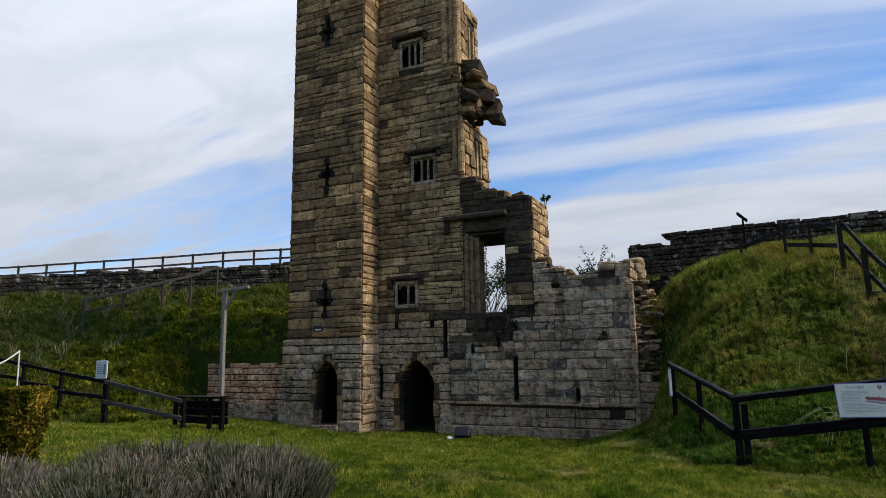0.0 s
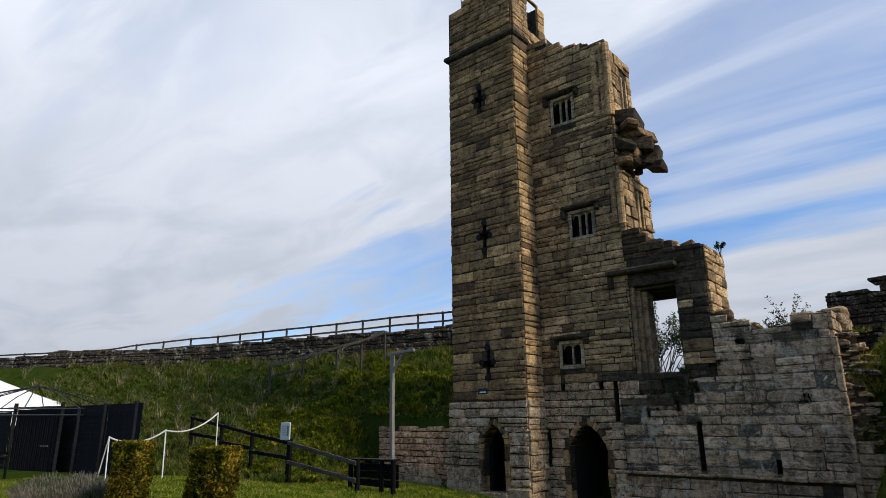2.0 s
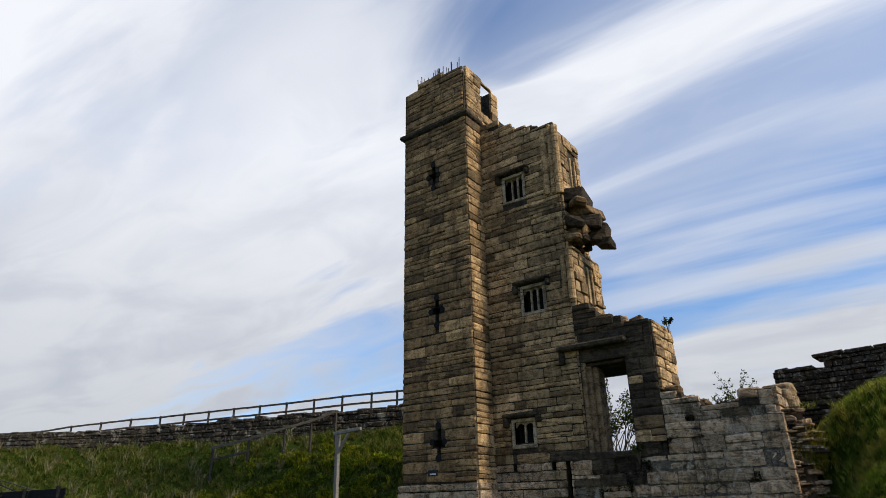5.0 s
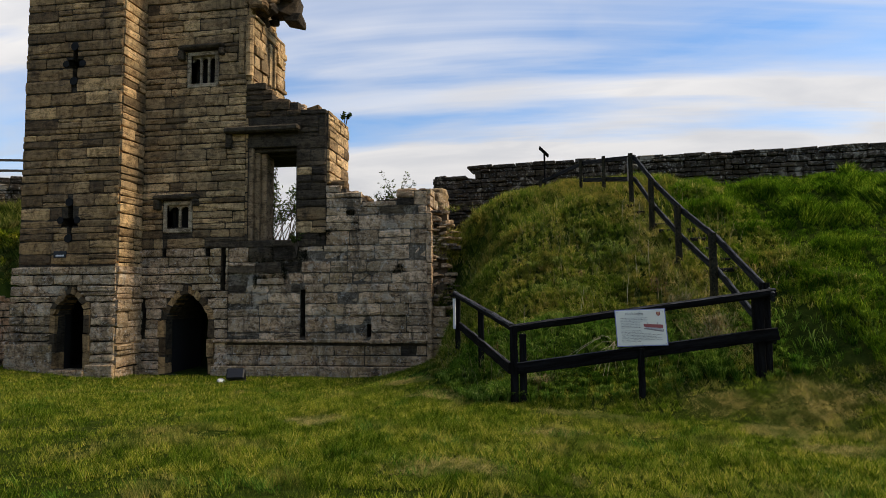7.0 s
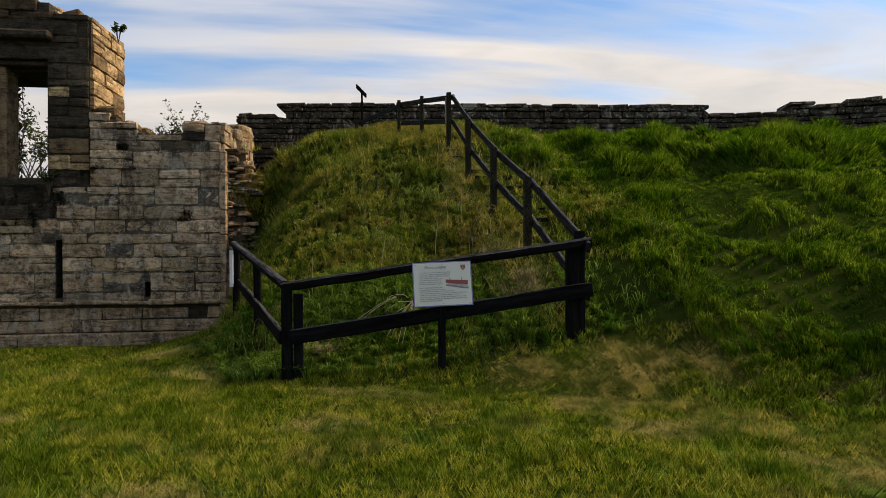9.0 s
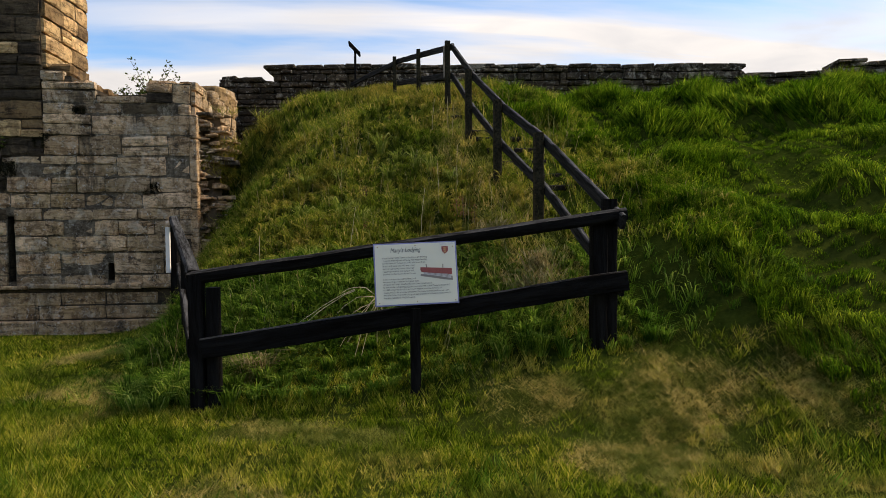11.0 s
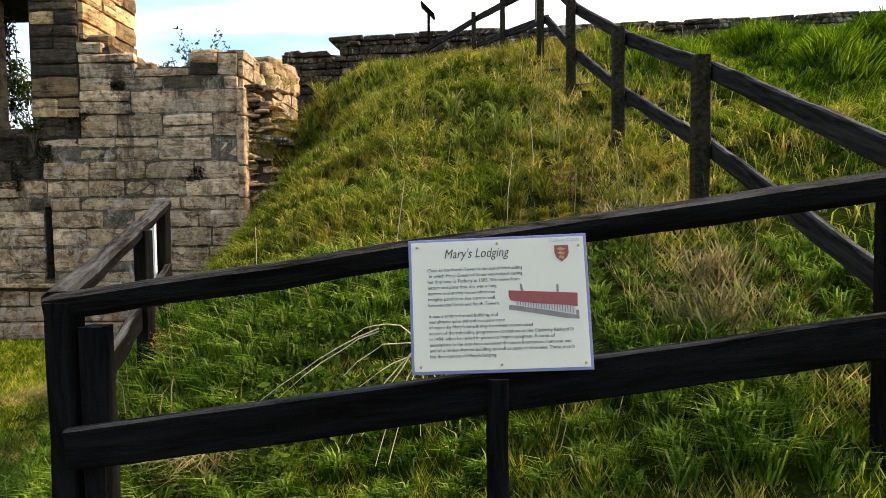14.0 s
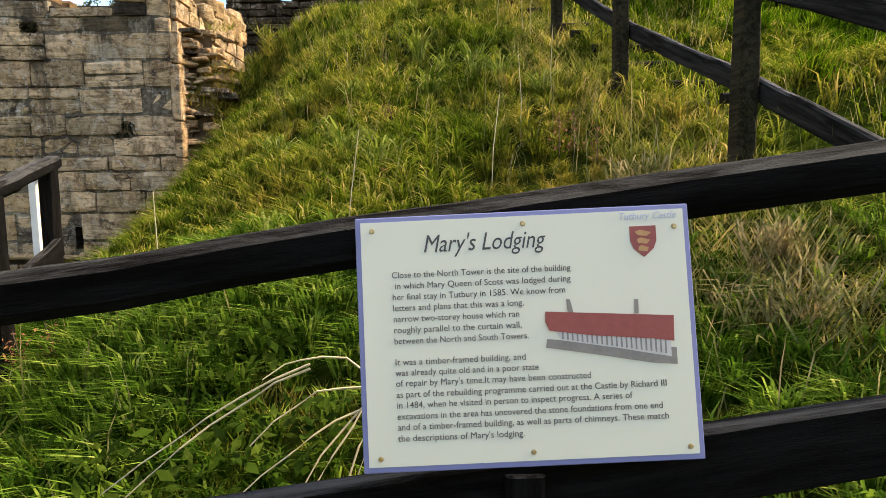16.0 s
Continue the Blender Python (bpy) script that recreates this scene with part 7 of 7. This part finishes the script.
def build_shrubs():
    # clipped golden hedges
    for k, (x, y, w, top, lean) in enumerate(((-9.30, 4.60, 0.245, 2.00, 0.0), (-6.50, 4.50, 0.265, 1.96, 0.16))):
        ob = thing("clipped_hedge", "clipped square golden yew hedge with yellow top", "hedge", "clipped golden hedges")
        base = hz(x, y)
        c, hgt = (base + top) / 2, (top - base) / 2
        co = leaf_cloud(15000, (0, 0, 0), (w, w, hgt), 0.035, 90 + k, box=True)
        ct, st = math.cos(0.5), math.sin(0.5)
        co = np.stack((co[:, 0] * ct - co[:, 1] * st, co[:, 0] * st + co[:, 1] * ct, co[:, 2]), -1)
        co[:, 0] += lean * co[:, 2] + 0.05 * np.sin(co[:, 2] * 5)
        co += np.array((x, y, c))
        leaves_part("foliage", [co], M_HEDGE, ob)
        bm = bmesh.new()
        add_box(bm, (x - w * 0.72, y - w * 0.72, base - 0.1), (x + w * 0.72, y + w * 0.72, top - 0.12), 0.1)
        part("inner_growth", bm, M_LAVBASE, ob)
    # lavender beds
    beds = ((-2.75, 4.95, 0.95, 0.62), (-4.3, 5.0, 1.1, 0.62), (-5.2, 3.6, 0.9, 0.45), (-3.6, 3.9, 1.0, 0.55), (-12.3, 4.9, 1.2, 0.55), (-10.8, 4.6, 0.9, 0.6), (-13.9, 5.2, 1.1, 0.5))
    for k, (x, y, r, hgt) in enumerate(beds):
        ob = thing("lavender_bush", "grey winter lavender bush with dry spiky stalks", "bush", "lavender bushes")
        rg = np.random.default_rng(200 + k)
        n = 5200
        a, q = rg.uniform(0, math.tau, n), np.sqrt(rg.uniform(0, 1, n)) * r
        xs, ys = x + np.cos(a) * q, y + np.sin(a) * q * 0.8
        dome = hgt * np.sqrt(np.clip(1.05 - (q / r) ** 2, 0.05, 1)) * (0.85 + 0.25 * lattice(xs, ys, 0.3, k))
        z = height(xs, ys) + dome * rg.uniform(0.45, 0.8, n)
        out = 0.5 * q / r
        h = rg.uniform(0.12, 0.34, n)
        w = np.full(n, 0.0065)
        b = rg.uniform(0, math.tau, n)
        base = np.stack((xs, ys, z), -1)
        side = np.stack((np.cos(b) * w, np.sin(b) * w, 0 * w), -1)
        tip = base + np.stack(((np.cos(a) * out + rg.uniform(-0.25, 0.25, n)) * h, (np.sin(a) * out + rg.uniform(-0.25, 0.25, n)) * h, h), -1)
        co = np.stack((base - side * 0.5, base + side * 0.5, tip + side, tip - side), 1).reshape(-1, 3)
        leaves_part("stalk_mass", [co], M_LAV, ob)["kind"] = "stuff"
        cl = leaf_cloud(5200, (x, y, hz(x, y) + hgt * 0.42), (r * 0.95, r * 0.78, hgt * 0.5), 0.05, 240 + k, 0.3)
        leaves_part("foliage", [cl], M_LAVBASE, ob)
    # shrub seen through the window opening
    ob = thing("window_shrub", "leafy shrub growing behind the open window", "bush")
    cos = []
    rng = random.Random(77)
    bm = bmesh.new()
    for k in range(26):
        a, t = rng.uniform(0, math.tau), rng.uniform(0.4, 1.0)
        tip = Vector((-7.0 + math.cos(a) * 2.0 * t, 23.4 + math.sin(a) * 0.8 * t, 4.0 + 2.2 * rng.uniform(0.5, 1.0)))
        root = Vector((-7.0 + rng.uniform(-0.5, 0.5), 23.4, 3.6))
        mid = root.lerp(tip, 0.55) + Vector((0, 0, 0.35))
        add_tube(bm, [root, mid, tip], 0.022, 0.006, 5)
        for q in range(3):
            c = mid.lerp(tip, 0.3 + 0.35 * q)
            cos.append(leaf_cloud(55, c, (0.32, 0.28, 0.30), 0.055, 300 + k * 3 + q))
    part("branches", bm, M_TWIG, ob)
    leaves_part("leaves", cos, M_LEAF, ob)
    # saplings on the wall tops
    for k, (x, y, z, s) in enumerate(((-1.55, 20.1, 4.9, 0.9), (-2.15, 20.2, 4.7, 0.55), (-3.3, 20.3, 7.7, 0.28), (-13.3, 22.5, 6.9, 1.0), (-1.9, 19.9, 4.7, 0.5), (-4.4, 19.0, 3.55, 0.35))):
        ob = thing("wall_sapling", "small wild sapling sprouting from the broken wall top", "plant", "saplings on the ruin")
        rg = random.Random(50 + k)
        bm, cos = bmesh.new(), []
        for q in range(9):
            a = rg.uniform(0, math.tau)
            tip = Vector((x + math.cos(a) * s * 0.6, y + math.sin(a) * s * 0.4, z + s * rg.uniform(0.5, 1.1)))
            add_tube(bm, [(x, y, z - 0.25), Vector((x, y, z)).lerp(tip, 0.5) + Vector((0, 0, 0.06)), tip], 0.010, 0.004, 4)
            for w in (0.5, 0.75, 1.0):
                cos.append(leaf_cloud(8, Vector((x, y, z)).lerp(tip, w), (0.10 * s + 0.03,) * 3, 0.042, 400 + k * 40 + q * 3))
        part("branches", bm, M_TWIG, ob)
        leaves_part("leaves", cos, M_LEAF, ob)
    # weeds on the turret top and dark growth in the joints
    ob = thing("turret_weeds", "thin weeds growing along the turret top", "plant")
    bm = bmesh.new()
    for q in range(22):
        x = rng.uniform(-12.4, -9.7)
        add_tube(bm, [(x, 18.2, 20.0), (x + rng.uniform(-0.05, 0.05), 18.2, 20.6 + rng.uniform(0, 0.35))], 0.014, 0.02, 4)
    part("stems", bm, M_TWIG, ob)
    for k, (x, z, r) in enumerate(((-5.0, 3.45, 0.62), (-5.7, 3.25, 0.5), (-4.4, 3.3, 0.5), (-3.55, 3.95, 0.30), (-5.0, 2.75, 0.45), (-5.6, 2.6, 0.35), (-1.3, 2.9, 0.28), (-2.75, 4.55, 0.22))):
        ob = thing("wall_moss", "dark clump of dead wall plants hanging on the stones", "plant", "wall plants")
        leaves_part("leaves", [leaf_cloud(int(1100 * r), (x + dx * r, WY - 0.05, z + dz * r), (r * rx, 0.06, r * rz), 0.017, 500 + k * 5 + q) for q, (dx, dz, rx, rz) in enumerate(((0, 0.1, 0.8, 0.35), (-0.35, -0.3, 0.25, 0.6), (0.2, -0.4, 0.3, 0.75), (0.5, -0.1, 0.2, 0.4)))], M_DEADIVY, ob)["kind"] = "stuff"
    ob = thing("window_ivy", "dark ivy hanging down the inner edge of the open window", "plant")
    bm, cos, rg = bmesh.new(), [], random.Random(88)
    for k in range(5):
        x, z0 = -5.78 + rg.uniform(-0.06, 0.12), rg.uniform(5.9, 6.45)
        pts = [(x + rg.uniform(-0.05, 0.05), 20.25 + 0.03 * q, z0 - 0.4 * q) for q in range(6)]
        add_tube(bm, pts, 0.012, 0.006, 4)
        for q, c in enumerate(pts):
            cos.append(leaf_cloud(16, c, (0.09, 0.12, 0.22), 0.05, 700 + k * 9 + q))
    part("stems", bm, M_TWIG, ob)
    leaves_part("leaves", cos, M_LEAF, ob)
    # nettles and broad leaves behind the lower rail
    for k, (x, y) in enumerate(((3.05, 10.0), (3.35, 10.25), (2.8, 10.35), (4.5, 11.1), (4.75, 11.35), (4.3, 11.4), (3.1, 10.7))):
        ob = thing("broad_weed", "low clump of broad green weed leaves in the grass", "plant", "broad-leaved weeds")
        for q in range(5):
            a = q * 1.257 + k
            cx, cy = x + 0.14 * math.cos(a), y + 0.12 * math.sin(a)
            leaves_part("leaf_spray", [leaf_cloud(30, (cx, cy, hz(cx, cy) + 0.12 + 0.03 * (q % 3)), (0.12, 0.10, 0.10), 0.032, 600 + k * 7 + q)], M_WEED, ob)["kind"] = "stuff"


build_shrubs()


# ------------------------------------------------------------------ single facing stones of the lower wall
def build_single_stones():
    rng = random.Random(55)
    st = courses(-6.6, WX1, 0.72, 3.55, (0.22, 0.50), (0.40, 1.05), rng, stone_holes, None, 0.012)
    st += courses(-3.5, WX1, 3.55, 5.4, (0.22, 0.48), (0.40, 1.0), rng, stone_holes, crest, 0.012)
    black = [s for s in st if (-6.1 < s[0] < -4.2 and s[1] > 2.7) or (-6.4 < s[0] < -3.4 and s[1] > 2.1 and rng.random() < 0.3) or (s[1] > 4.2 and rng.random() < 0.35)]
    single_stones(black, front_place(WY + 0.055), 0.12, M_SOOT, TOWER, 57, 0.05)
    st = [s for s in st if s not in black]
    single_stones(st, front_place(WY + 0.055), 0.12, M_LOW, TOWER, 56, 0.04)


build_single_stones()
